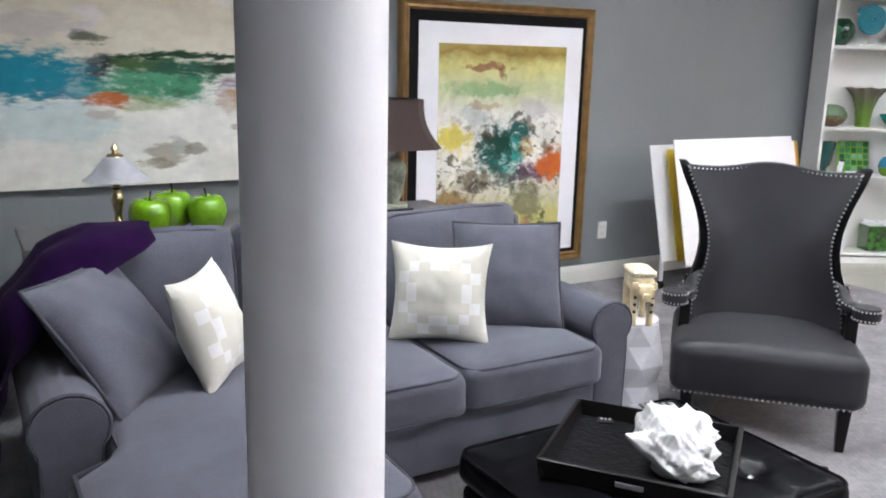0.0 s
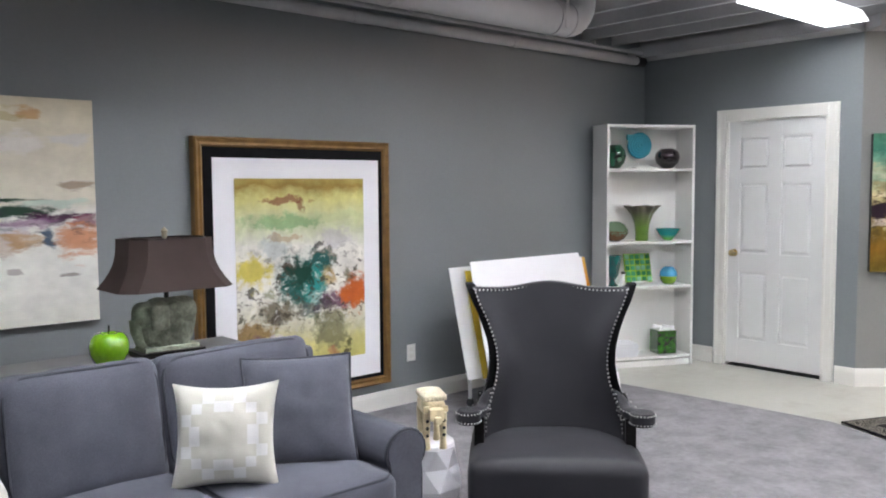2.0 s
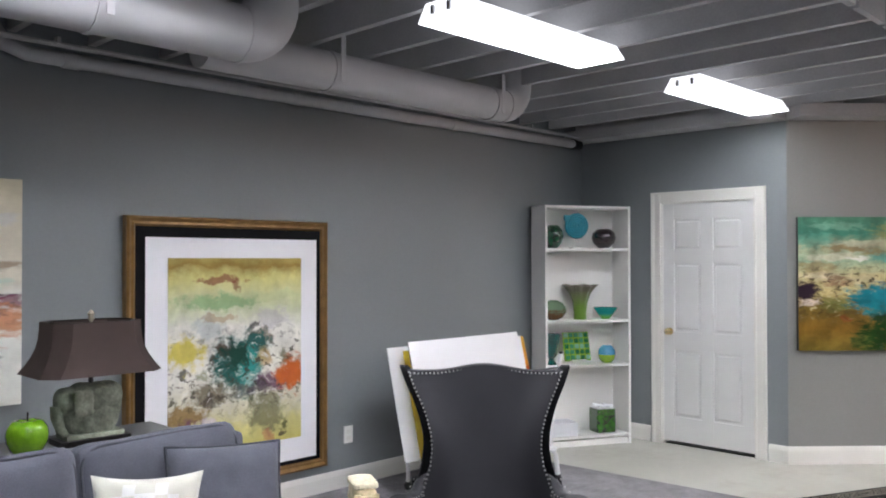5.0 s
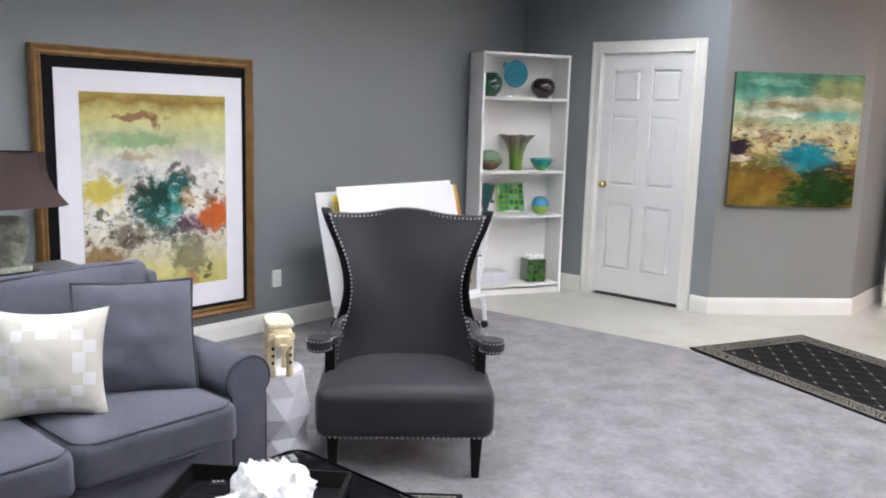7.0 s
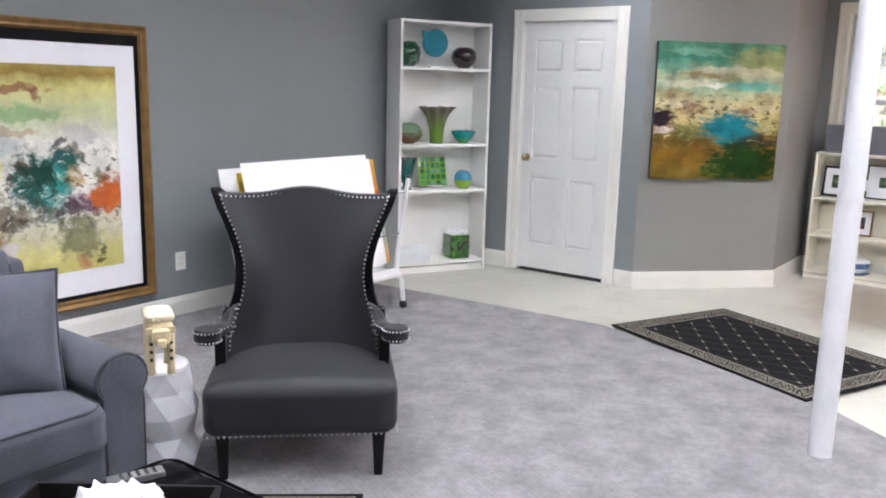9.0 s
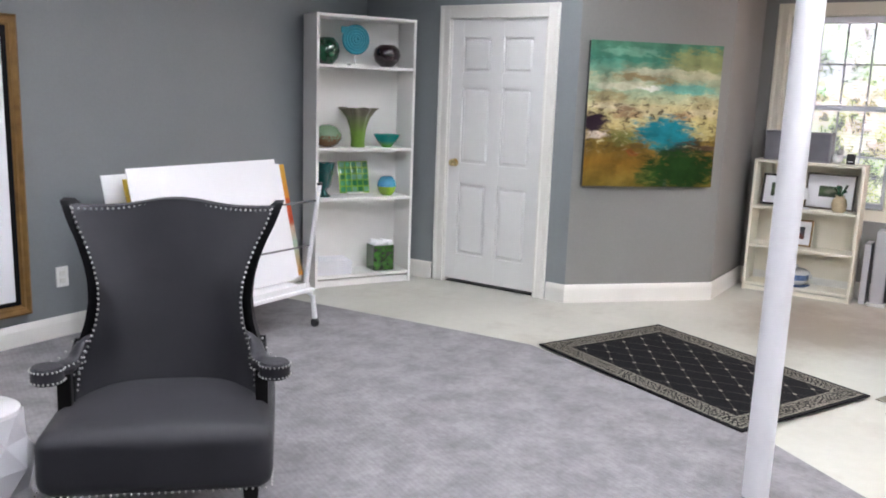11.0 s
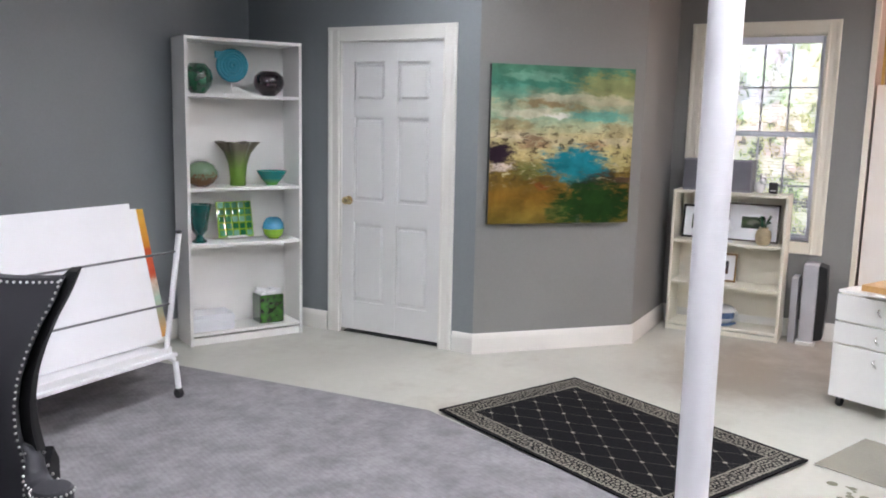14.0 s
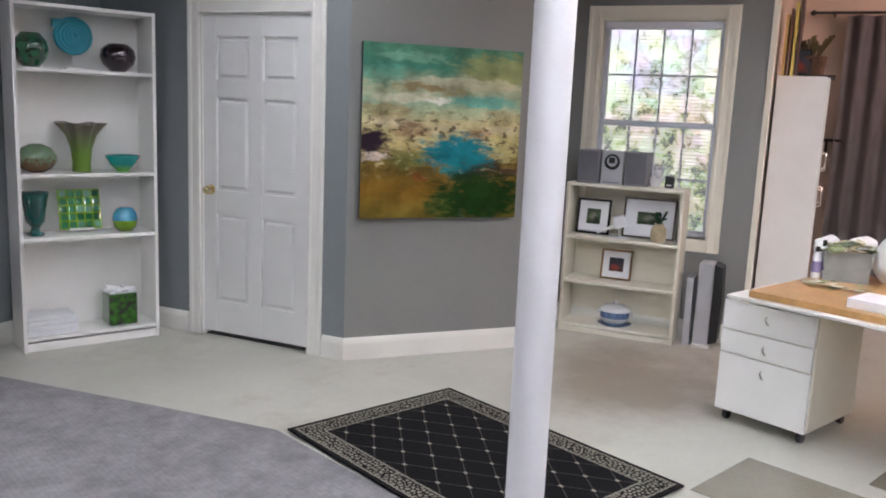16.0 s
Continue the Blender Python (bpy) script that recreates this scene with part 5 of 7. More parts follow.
def conch():
    """A spiny shell: a fluted round body, three rising whorls with rows of blunt spines, a flared lip and a spire."""
    t = thing("conch_shell", pose(1.648, 1.548, 0.436, 0, 0, -25), "large white spiny conch shell in the tray", "shell")
    bm = bmesh.new()
    nu, nv = 128, 60
    steps = [(0.0, 0.070), (0.10, 0.100), (0.30, 0.124), (0.46, 0.120), (0.54, 0.110), (0.62, 0.098), (0.70, 0.084), (0.76, 0.070), (0.84, 0.054), (0.90, 0.034), (0.96, 0.018), (1.0, 0.004)]
    horns = ((radians(205), 0.10, 0.085, 0.22), (radians(345), 0.20, 0.050, 0.18), (radians(262), 0.06, 0.022, 0.3))

    def radius(f):
        for (f0, r0), (f1, r1) in zip(steps, steps[1:]):
            if f <= f1:
                q = (f - f0) / (f1 - f0)
                return r0 + (r1 - r0) * q * q * (3 - 2 * q)
        return steps[-1][1]

    def spot(a, f):
        r = radius(f)
        r *= 1 + 0.040 * math.cos(30 * a + 6 * f) * math.exp(-((f - 0.28) / 0.22) ** 2)
        for ha, hf, hl, hw in horns:
            da = (a - ha + math.pi) % (2 * math.pi) - math.pi
            r += hl * math.exp(-(da / hw) ** 2 - ((f - hf) / 0.10) ** 2)
        lean = 0.030 * f * f
        p = Vector((0.94 * r * math.cos(a) + lean, 0.82 * r * math.sin(a) + lean * 0.4, 0.004 + 0.180 * f + 0.014 * math.sin(a - 1.0) * min(f, 1 - f) * 2))
        d = 0.010 * noise.noise(p * 22) + 0.005 * noise.noise(p * 75)
        p += Vector((math.cos(a), math.sin(a), 0.3)) * d
        return p

    tip = Matrix.Rotation(radians(38), 3, "Y")
    spines = []
    for f, count, size, shift in ((0.45, 9, 0.020, 0.1), (0.69, 7, 0.020, 0.5), (0.85, 5, 0.014, 0.2)):
        for k in range(count):
            a = 2 * math.pi * (k + shift) / count + 0.18 * math.sin(5 * k)
            spines.append((spot(a, f), Vector((math.cos(a), math.sin(a), 0.7)).normalized(), size * (0.6 + 0.7 * abs(math.sin(3.1 * k + f * 9)))))

    def spiny(a, f):
        p = spot(a, f)
        out = Vector()
        for base, way, s in spines:
            out += way * (1.25 * s * max(0.0, 1 - (p - base).length / 0.024) ** 1.3)
        q = tip @ (p + out)
        q.z = max(q.z + 0.022, 0.002)
        return q

    g = [[bm.verts.new(spiny(2 * math.pi * i / nu, j / nv)) for i in range(nu)] for j in range(nv + 1)]
    for a, b in zip(g, g[1:]):
        for i in range(nu):
            bm.faces.new((a[i], a[(i + 1) % nu], b[(i + 1) % nu], b[i]))
    bm.faces.new(g[0][::-1]), bm.faces.new(g[-1])
    part("shell_body", bm, RESIN, t, smooth=65)
    part("shell_foot", Lathe([(0.0, 0.0), (0.046, 0.0), (0.056, 0.008), (0.050, 0.022), (0.0, 0.026)], 28, at=(0.045, 0.0, 0.0)), RESIN, t, "flat underside lip of the shell", smooth=50)


conch()


def remote(x, y, z, rz, material, label):
    t = thing("remote_control", pose(x, y, z, 0, 0, rz), label, "remote control", "remotes on the ottoman")
    part("case", Box((0, 0, 0.009), (0.045, 0.15, 0.018), 0.005), material, t)
    for k in range(5):
        for s in (-1, 0, 1):
            part("key", Box((s * 0.012, -0.05 + k * 0.022, 0.0185), (0.007, 0.010, 0.003), 0.001), PAPER if material is BLACKP else BLACKP, t)


remote(1.95, 1.87, 0.420, 70, STEEL, "silver remote control lying on the ottoman")
remote(1.78, 1.90, 0.420, -38, BLACKP, "black remote control lying on the ottoman")


# ---- console behind the sofa ----
def console():
    t = thing("console_table", pose(1.27, 3.60, 0.012), "dark grey narrow console table behind the sofa", "console table")
    top = mat("dark grey laminate", (0.10, 0.10, 0.105), 0.45, var=0.1, scale=8)
    part("tabletop", Box((0, 0, 0.745), (1.90, 0.46, 0.03), 0.004), top, t)
    for sx in (-1, 1):
        for sy in (-1, 1):
            part("leg", Box((sx * 0.91, sy * 0.19, 0.365), (0.05, 0.05, 0.73), 0.004), top, t)
    part("apron", Box((0, -0.19, 0.69), (1.77, 0.02, 0.08), 0.003), top, t)


console()
APPLE = mat("green apple glaze", (0.145, 0.31, 0.010), 0.18, var=0.16, scale=14, fine=0.10, fscale=60, coat=0.5)


def apple(x, y, s, rz, tilt=0):
    t = thing("apple", pose(x, y, 0.772, tilt, 0, rz), "glossy green ornamental apple on the console", "apple", "green apples on the console")
    prof = [(0.0, 0.012), (0.022, 0.004), (0.042, 0.0), (0.062, 0.018), (0.078, 0.055), (0.082, 0.085), (0.076, 0.115), (0.058, 0.138), (0.036, 0.143), (0.016, 0.134), (0.0, 0.122)]
    bm = Lathe([(r * s, z * s) for r, z in prof], 28)
    for v in bm.verts:
        a = math.atan2(v.co.y, v.co.x)
        v.co.z += 0.004 * math.cos(5 * a) * (1 if v.co.z < 0.05 else 0.4)
    part("fruit", bm, APPLE, t, smooth=80)
    part("stem", Tube([(0, 0, 0.12 * s), (0.002, 0, 0.145 * s), (0.008, 0.003, 0.172 * s)], 0.0035, 6), BLACKW, t)


apple(0.785, 3.50, 1.0, 10)
apple(0.900, 3.62, 1.05, 80)
apple(1.010, 3.50, 1.0, 150)
apple(1.535, 3.50, 1.0, 40)


def brass_lamp():
    frost = mat("frosted alabaster glass", (0.46, 0.48, 0.52), 0.35, var=0.2, scale=12, trans=0.25)
    t = thing("table_lamp", pose(0.687, 3.63, 0.772), "small brass lamp with a frosted glass shade, off", "table lamp")
    part("base", Lathe([(0.0, 0.0), (0.06, 0.0), (0.062, 0.010), (0.045, 0.020), (0.022, 0.032), (0.014, 0.06), (0.020, 0.10), (0.026, 0.125), (0.018, 0.15), (0.012, 0.165), (0.022, 0.175), (0.012, 0.185), (0.010, 0.22), (0.0, 0.22)], 24), BRASS, t, smooth=50)
    part("shade", Lathe([(0.030, 0.300), (0.045, 0.292), (0.070, 0.262), (0.092, 0.232), (0.118, 0.212), (0.130, 0.205), (0.126, 0.203), (0.088, 0.226), (0.064, 0.256), (0.040, 0.286), (0.026, 0.294)], 32), frost, t, "frosted white glass shade", smooth=60)
    part("finial", Lathe([(0.034, 0.298), (0.030, 0.306), (0.012, 0.312), (0.010, 0.320), (0.016, 0.328), (0.010, 0.338), (0.006, 0.346), (0.0, 0.352)], 18), BRASS, t, smooth=50)


brass_lamp()


def elephant_lamp():
    stone = mat("weathered green stone", (0.24, 0.26, 0.20), 0.75, var=0.45, scale=11, bump=0.9, bscale=34, fine=0.2, fscale=60)
    shade = mat("brown linen shade", (0.085, 0.058, 0.052), 0.85, var=0.08, bump=0.3, bscale=300)
    t = thing("table_lamp", pose(1.825, 3.58, 0.772), "carved stone elephant lamp with a flared brown shade, off", "table lamp")
    part("plinth", Box((0, 0, 0.012), (0.30, 0.15, 0.024), 0.004), BLACKW, t)
    bm = puff(0.235, 0.135, 0.125, 0.058, 0.004, 14, 0.006, 8, pose(0.015, 0, 0.195))
    flank = puff(0.262, 0.125, 0.225, 0.060, 0, 16, 0.013, 6, pose(0.0, 0, 0.140))
    for v in flank.verts:
        v.co.x *= 0.80 + 0.9 * v.co.z
        v.co.y += 0.006 * math.sin(70 * v.co.x + 12 * v.co.z)
    core = bpy.data.meshes.new("flank")
    flank.to_mesh(core)
    flank.free()
    bm.from_mesh(core)
    e = puff(0.11, 0.10, 0.12, 0.046, 0, 10, 0.005, 2, pose(-0.105, -0.01, 0.19))
    me = bpy.data.meshes.new("head")
    e.to_mesh(me)
    e.free()
    bm.from_mesh(me)
    tube(bm, [(-0.145, -0.015, 0.17), (-0.150, -0.018, 0.12), (-0.135, -0.02, 0.07), (-0.115, -0.022, 0.045)], 0.02, 12, radii=[0.032, 0.025, 0.020, 0.016])
    for s in (-1, 1):
        ear = puff(0.09, 0.022, 0.11, 0.010, 0, 8, 0.004, 5, pose(-0.06, s * 0.066 - 0.004, 0.18, 0, 0, -s * 12))
        me2 = bpy.data.meshes.new("ear")
        ear.to_mesh(me2)
        ear.free()
        bm.from_mesh(me2)
    box(bm, (0.0, 0, 0.035), (0.25, 0.125, 0.022), 0.006)
    part("elephant_base", bm, stone, t, "weathered green carved stone", smooth=60)
    part("stem", Lathe([(0.011, 0.245), (0.011, 0.34)], 12), BLACKW, t)
    bm = bmesh.new()
    rings = []
    for k in range(7):
        f = k / 6
        hx = 0.262 - 0.072 * f - 0.028 * math.sin(math.pi * f) * (1 - 0.3 * f)
        hy = hx * 0.72
        c = 0.06
        z = 0.305 + 0.222 * f
        rings.append([bm.verts.new((x, y, z)) for x, y in ((hx, -hy + c), (hx, hy - c), (hx - c, hy), (-hx + c, hy), (-hx, hy - c), (-hx, -hy + c), (-hx + c, -hy), (hx - c, -hy))])
    for a, b in zip(rings, rings[1:]):
        for i in range(8):
            bm.faces.new((a[i], a[(i + 1) % 8], b[(i + 1) % 8], b[i]))
    bmesh.ops.solidify(bm, geom=list(bm.faces), thickness=0.004)
    part("shade", bm, shade, t, "flared brown linen shade", smooth=25)
    part("shade_ring", Tube([(0.185 * math.cos(a), 0.13 * math.sin(a), 0.525) for a in (2 * math.pi * i / 24 for i in range(24))], 0.003, 6, closed=True), BLACKW, t)
    part("finial", Lathe([(0.008, 0.33), (0.006, 0.525), (0.014, 0.535), (0.012, 0.548), (0.016, 0.558), (0.006, 0.572), (0.0, 0.576)], 14), mat("stone finial", (0.20, 0.17, 0.12), 0.6), t, smooth=50)


elephant_lamp()


# ---- print rack ----
RAILM = mat("dark chrome rail", (0.16, 0.16, 0.17), 0.3, metal=0.8, var=0.1)


def print_rack():
    t = thing("print_rack", pose(0, 0, 0.012), "white metal print rack on black casters", "display rack")
    xl, xr, yf, yb = 4.16, 5.02, 3.46, 4.05
    wm = mat("white powder-coated steel", (0.74, 0.74, 0.75), 0.35, var=0.03)
    for x in (xl, xr):
        part("foot_rail", Tube([(x, yf, 0.20), (x, yf - 0.02, 0.055)], 0.016, 10), wm, t, smooth=50)
        if x == xr:
            part("post", Tube([(x - 0.03, yf + 0.04, 0.22), (x + 0.02, yf - 0.03, 0.90)], 0.015, 10), wm, t, smooth=50)
            part("post_cap", Lathe([(0.0, 0.0), (0.017, 0.0), (0.017, 0.016), (0, 0.018)], 10, at=(x + 0.021, yf - 0.031, 0.895)), BLACKP, t)
        part("base_rail", Tube([(x, yf, 0.205), (x - 0.02, yf + 0.03, 0.225), (x, yb, 0.225)], 0.016, 10), wm, t, smooth=50)
        part("rear_foot", Tube([(x, yb, 0.225), (x, yb, 0.055)], 0.014, 10), wm, t, smooth=50)
        part("rear_post", Tube([(x, yb, 0.225), (x, yb + 0.10, 0.92)], 0.015, 10), wm, t, smooth=50)
        for y in (yf - 0.02, yb):
            c = part("caster", Lathe([(0.0, -0.014), (0.024, -0.014), (0.027, -0.008), (0.027, 0.008), (0.024, 0.014), (0.0, 0.014)], 16, at=(x, y, 0.027), rot=Matrix.Rotation(radians(90), 4, "Y")), BLACKP, t, "black rubber caster", smooth=40)
            part("caster_fork", Box((x, y, 0.046), (0.036, 0.022, 0.02), 0.003), BLACKP, c)
    for z, y in ((0.80, yf - 0.02), (0.52, yf + 0.01)):
        part("front_rail", Tube([(xl, y, z), (xr, y, z)], 0.006, 8), RAILM, t, smooth=50)
        part("rear_rail", Tube([(xl, yb + 0.05, z), (xr, yb + 0.05, z)], 0.007, 8), STEEL, t, smooth=50)
    part("shelf", Box(((xl + xr) / 2, (yf + yb) / 2, 0.235), (xr - xl + 0.04, yb - yf, 0.02), 0.004), wm, t)
    part("front_lip", Box(((xl + xr) / 2, yf + 0.03, 0.255), (xr - xl, 0.012, 0.05), 0.003), wm, t)


print_rack()
ABST = painting("small orange abstract", [(0.0, (0.55, 0.25, 0.05)), (0.3, (0.30, 0.42, 0.34)), (0.5, (0.50, 0.10, 0.04)), (0.7, (0.60, 0.24, 0.03)), (1.0, (0.62, 0.36, 0.06))], [(0.8, 0.4, 0.2, 0.08, (0.6, 0.55, 0.45), 0.8), (0.6, 0.25, 0.3, 0.06, (0.1, 0.3, 0.3), 0.8), (0.9, 0.6, 0.2, 0.1, (0.45, 0.06, 0.03), 0.8)])
YELLOWP = mat("yellow print", (0.62, 0.45, 0.04), 0.6, var=0.2, scale=5)


def board(x, y, z, w, h, lean, material, label, yaw=0.0, d=0.008):
    t = thing("art_board", pose(x, y, z, -lean, 0, yaw), label, "art board", "boards in the print rack")
    part("sheet", Box((w / 2, 0, h / 2), (w, d, h), 0.0015), material, t)
    return t


board(4.00, 3.690, 0.262, 1.105, 0.79, 14, PAPER, "white foam board standing in the rack")
board(4.05, 3.725, 0.260, 1.125, 0.755, 14, PAPER, "white foam board standing in the rack")
board(4.10, 3.765, 0.260, 1.155, 0.745, 14, ABST, "orange abstract print standing in the rack", d=0.012)
board(4.055, 3.810, 0.260, 0.60, 0.72, 14, YELLOWP, "yellow print in the rack")
board(3.950, 3.850, 0.260, 0.76, 0.745, 14, PAPER, "white mounted board in the rack")


# ---- tall bookcase in the corner ----
def bookcase(name, m, w, d, h, shelves, material, label, kick=0.075):
    """Origin at the front left foot; x along the front, y to the back."""
    t = thing(name, m, label, "bookcase", "bookcases")
    e = 0.02
    for x in (e / 2, w - e / 2):
        part("side_panel", Box((x, d / 2, h / 2), (e, d, h), 0.0015), material, t)
    part("top_panel", Box((w / 2, d / 2, h - e / 2 - 0.0015), (w - 2 * e, d - 0.002, e), 0.001), material, t)
    part("back_panel", Box((w / 2, d - 0.004, h / 2), (w - 2 * e, 0.006, h - 0.02)), material, t)
    for z in shelves:
        part("shelf", Box((w / 2, d / 2 - 0.004, z - e / 2), (w - 2 * e, d - 0.016, e), 0.001), material, t)
    part("plinth", Box((w / 2, 0.02, kick / 2 - 0.012), (w - 2 * e, 0.014, kick - 0.026), 0.001), material, t)
    return t


BCM = pose(5.807, 4.150, 0.0, 0, 0, -27.2)
S1, S2, S3, S4 = 0.085, 0.680, 1.054, 1.660
bookcase("bookcase", BCM, 0.80, 0.28, 2.02, (S1, S2, S3, S4), WHITE, "tall white laminate bookcase with glassware, set across the corner")


def on_shelf(x, y, z, rz=0.0):
    return BCM @ pose(x, y, z, 0, 0, rz)


def glassy(name, c, rough=0.08, var=0.2, scale=14, trans=0.15):
    return mat(name, c, rough, var=var, scale=scale, coat=0.8, trans=trans)


GREENG = glassy("dark green glass", (0.012, 0.075, 0.035), var=0.7, scale=22)
PLUM = glassy("black plum glass", (0.016, 0.006, 0.010), var=0.6, scale=16)
TEALG = glassy("teal glass", (0.004, 0.22, 0.21))
DTEAL = glassy("deep teal glaze", (0.002, 0.08, 0.07), 0.15)
def two_tone(name, low, high, a, b, rough=0.35, var=0.25):
    """A glaze that runs from one colour at the foot to another at the rim."""
    m = mat(name, low, rough, var=0.0)
    n, l = m.node_tree.nodes, m.node_tree.links
    sp = n.new("ShaderNodeSeparateXYZ")
    no = n.new("ShaderNodeTexNoise")
    no.inputs["Scale"].default_value, no.inputs["Detail"].default_value = 9.0, 5.0
    ad = n.new("ShaderNodeMath")
    ad.operation = "MULTIPLY_ADD"
    ad.inputs[1].default_value = var
    r = n.new("ShaderNodeValToRGB")
    e = r.color_ramp.elements
    e[0].position, e[0].color, e[1].position, e[1].color = a + var / 2, (*low, 1), b + var / 2, (*high, 1)
    tc = n["Texture Coordinate"]
    l.new(tc.outputs["Generated"], sp.inputs[0]), l.new(tc.outputs["Generated"], no.inputs["Vector"])
    l.new(no.outputs[0], ad.inputs[0]), l.new(sp.outputs["Z"], ad.inputs[2])
    l.new(ad.outputs[0], r.inputs[0]), l.new(r.outputs[0], n["Principled BSDF"].inputs["Base Color"])
    return m


MOSS = two_tone("moss green and brown glaze", (0.13, 0.24, 0.035), (0.13, 0.115, 0.085), 0.35, 0.85)
SEABOWL = two_tone("sea green to lime glass", (0.10, 0.36, 0.05), (0.004, 0.22, 0.20), 0.1, 0.5, 0.1, 0.1)
IRID = two_tone("iridescent mosaic", (0.12, 0.065, 0.03), (0.13, 0.20, 0.12), 0.35, 0.6, 0.12, 0.9)
TURQ = mat("turquoise glaze", (0.010, 0.20, 0.27), 0.4, var=0.15, scale=20, bump=0.2, bscale=60)
LIME = glassy("lime glass", (0.24, 0.45, 0.03))


def vase(name, m, prof, material, label, category="vase", seg=30, wave=0.0, waves=6, flat=1.0):
    t = thing(name, m, label, category)
    bm = Lathe(prof, seg, wave=wave, waves=waves)
    for v in bm.verts:
        v.co.y *= flat
    part("body", bm, material, t, smooth=60)
    return t


vase("vase", on_shelf(0.125, 0.13, S4), [(0, 0), (0.045, 0), (0.05, 0.008), (0.085, 0.05), (0.098, 0.10), (0.088, 0.15), (0.060, 0.185), (0.052, 0.195), (0.044, 0.190), (0.07, 0.15), (0.08, 0.10), (0.04, 0.03), (0, 0.025)], GREENG, "round dark green glass vase on the bookcase")
vase("vase", on_shelf(0.615, 0.13, S4), [(0, 0), (0.042, 0), (0.05, 0.008), (0.09, 0.045), (0.105, 0.09), (0.096, 0.135), (0.066, 0.162), (0.054, 0.168), (0.046, 0.162), (0.08, 0.13), (0.085, 0.09), (0.04, 0.03), (0, 0.02)], PLUM, "round dark plum glass vase on the bookcase")


def snail_disc():
    t = thing("ornament", on_shelf(0.365, 0.15, S4), "turquoise spiral disc on a small clear stand", "ornament")
    bm = bmesh.new()
    for i in range(5):
        tube(bm, [((0.098 - 0.020 * i) * math.cos(a), 0.004 * i * -1, 0.195 + (0.098 - 0.020 * i) * math.sin(a)) for a in (2 * math.pi * j / 40 for j in range(40))], 0.0135, 10, closed=True)
    lathe(bm, [(0.0, -0.012), (0.10, -0.010), (0.10, 0.010), (0.0, 0.012)], 40, at=(0, 0.004, 0.195), rot=Matrix.Rotation(radians(90), 4, "X"))
    box(bm, (-0.085, 0.0, 0.262), (0.065, 0.022, 0.05), 0.008)
    part("disc", bm, TURQ, t, smooth=60)
    part("stand", Tube([(0, 0.01, 0.01), (0, 0.012, 0.10)], 0.005, 8), WHITE, t)
    part("stand_base", Box((0, 0.005, 0.007), (0.10, 0.07, 0.014), 0.003), WHITE, t)


snail_disc()
vase("vase", on_shelf(0.135, 0.13, S3), [(0, 0), (0.04, 0), (0.085, 0.025), (0.112, 0.07), (0.110, 0.10), (0.080, 0.145), (0.040, 0.165), (0.03, 0.168), (0, 0.166)], IRID, "round iridescent mosaic vase on the bookcase", flat=0.9)
vase("vase", on_shelf(0.390, 0.14, S3), [(0, 0), (0.052, 0), (0.055, 0.01), (0.052, 0.05), (0.062, 0.14), (0.085, 0.22), (0.118, 0.275), (0.132, 0.292), (0.126, 0.293), (0.080, 0.22), (0.055, 0.14), (0.045, 0.03), (0, 0.02)], MOSS, "tall ruffled moss green vase on the bookcase", seg=48, wave=0.22, waves=8)
vase("bowl", on_shelf(0.630, 0.13, S3), [(0, 0), (0.036, 0), (0.040, 0.008), (0.07, 0.04), (0.10, 0.088), (0.104, 0.10), (0.099, 0.10), (0.065, 0.045), (0.03, 0.016), (0, 0.012)], SEABOWL, "small flared teal glass bowl on the bookcase", "bowl")
vase("goblet_vase", on_shelf(0.115, 0.13, S2), [(0, 0), (0.048, 0), (0.052, 0.010), (0.03, 0.024), (0.022, 0.045), (0.034, 0.06), (0.052, 0.085), (0.060, 0.15), (0.076, 0.235), (0.082, 0.258), (0.076, 0.258), (0.052, 0.15), (0.04, 0.09), (0, 0.07)], DTEAL, "footed deep teal urn vase on the bookcase")


def tile_plate():
    """A square plate of glass tiles, five by five, leaning on a stand."""
    m = on_shelf(0.385, 0.165, S2) @ pose(0, 0, 0.02, -14, 0, 0)
    t = thing("tile_plate", m, "square plate of shiny green glass tiles on a stand", "plate")
    part("plate", Box((0, 0.006, 0.122), (0.250, 0.010, 0.250), 0.004), LIME, t)
    tones = [glassy("green glass tile", c, 0.05) for c in ((0.02, 0.16, 0.05), (0.06, 0.28, 0.12), (0.20, 0.46, 0.28))]
    for i in range(5):
        for j in range(5):
            k = random.choice((0, 0, 1, 1, 2))
            part("tile", Box((-0.096 + 0.048 * i, -0.003, 0.026 + 0.048 * j), (0.038, 0.010, 0.038), 0.006), tones[k], t)
    part("stand", Box((0, 0.0, 0.0), (0.14, 0.05, 0.012), 0.003, Matrix.Rotation(radians(14), 4, "X")), WHITE, t)


tile_plate()


def two_tone_ball():
    t = thing("vase", on_shelf(0.635, 0.12, S2), "round vase, blue above and lime green below", "vase")
    part("lower_half", Lathe([(0, 0), (0.045, 0), (0.068, 0.03), (0.076, 0.070), (0.0, 0.070)], 28), LIME, t, "lime green lower half", smooth=60)
    part("upper_half", Lathe([(0.0, 0.071), (0.076, 0.071), (0.070, 0.11), (0.048, 0.142), (0.03, 0.15), (0.0, 0.15)], 28), mat("sky blue glaze", (0.05, 0.26, 0.40), 0.25, var=0.15, scale=20, coat=0.5), t, "sky blue upper half", smooth=60)


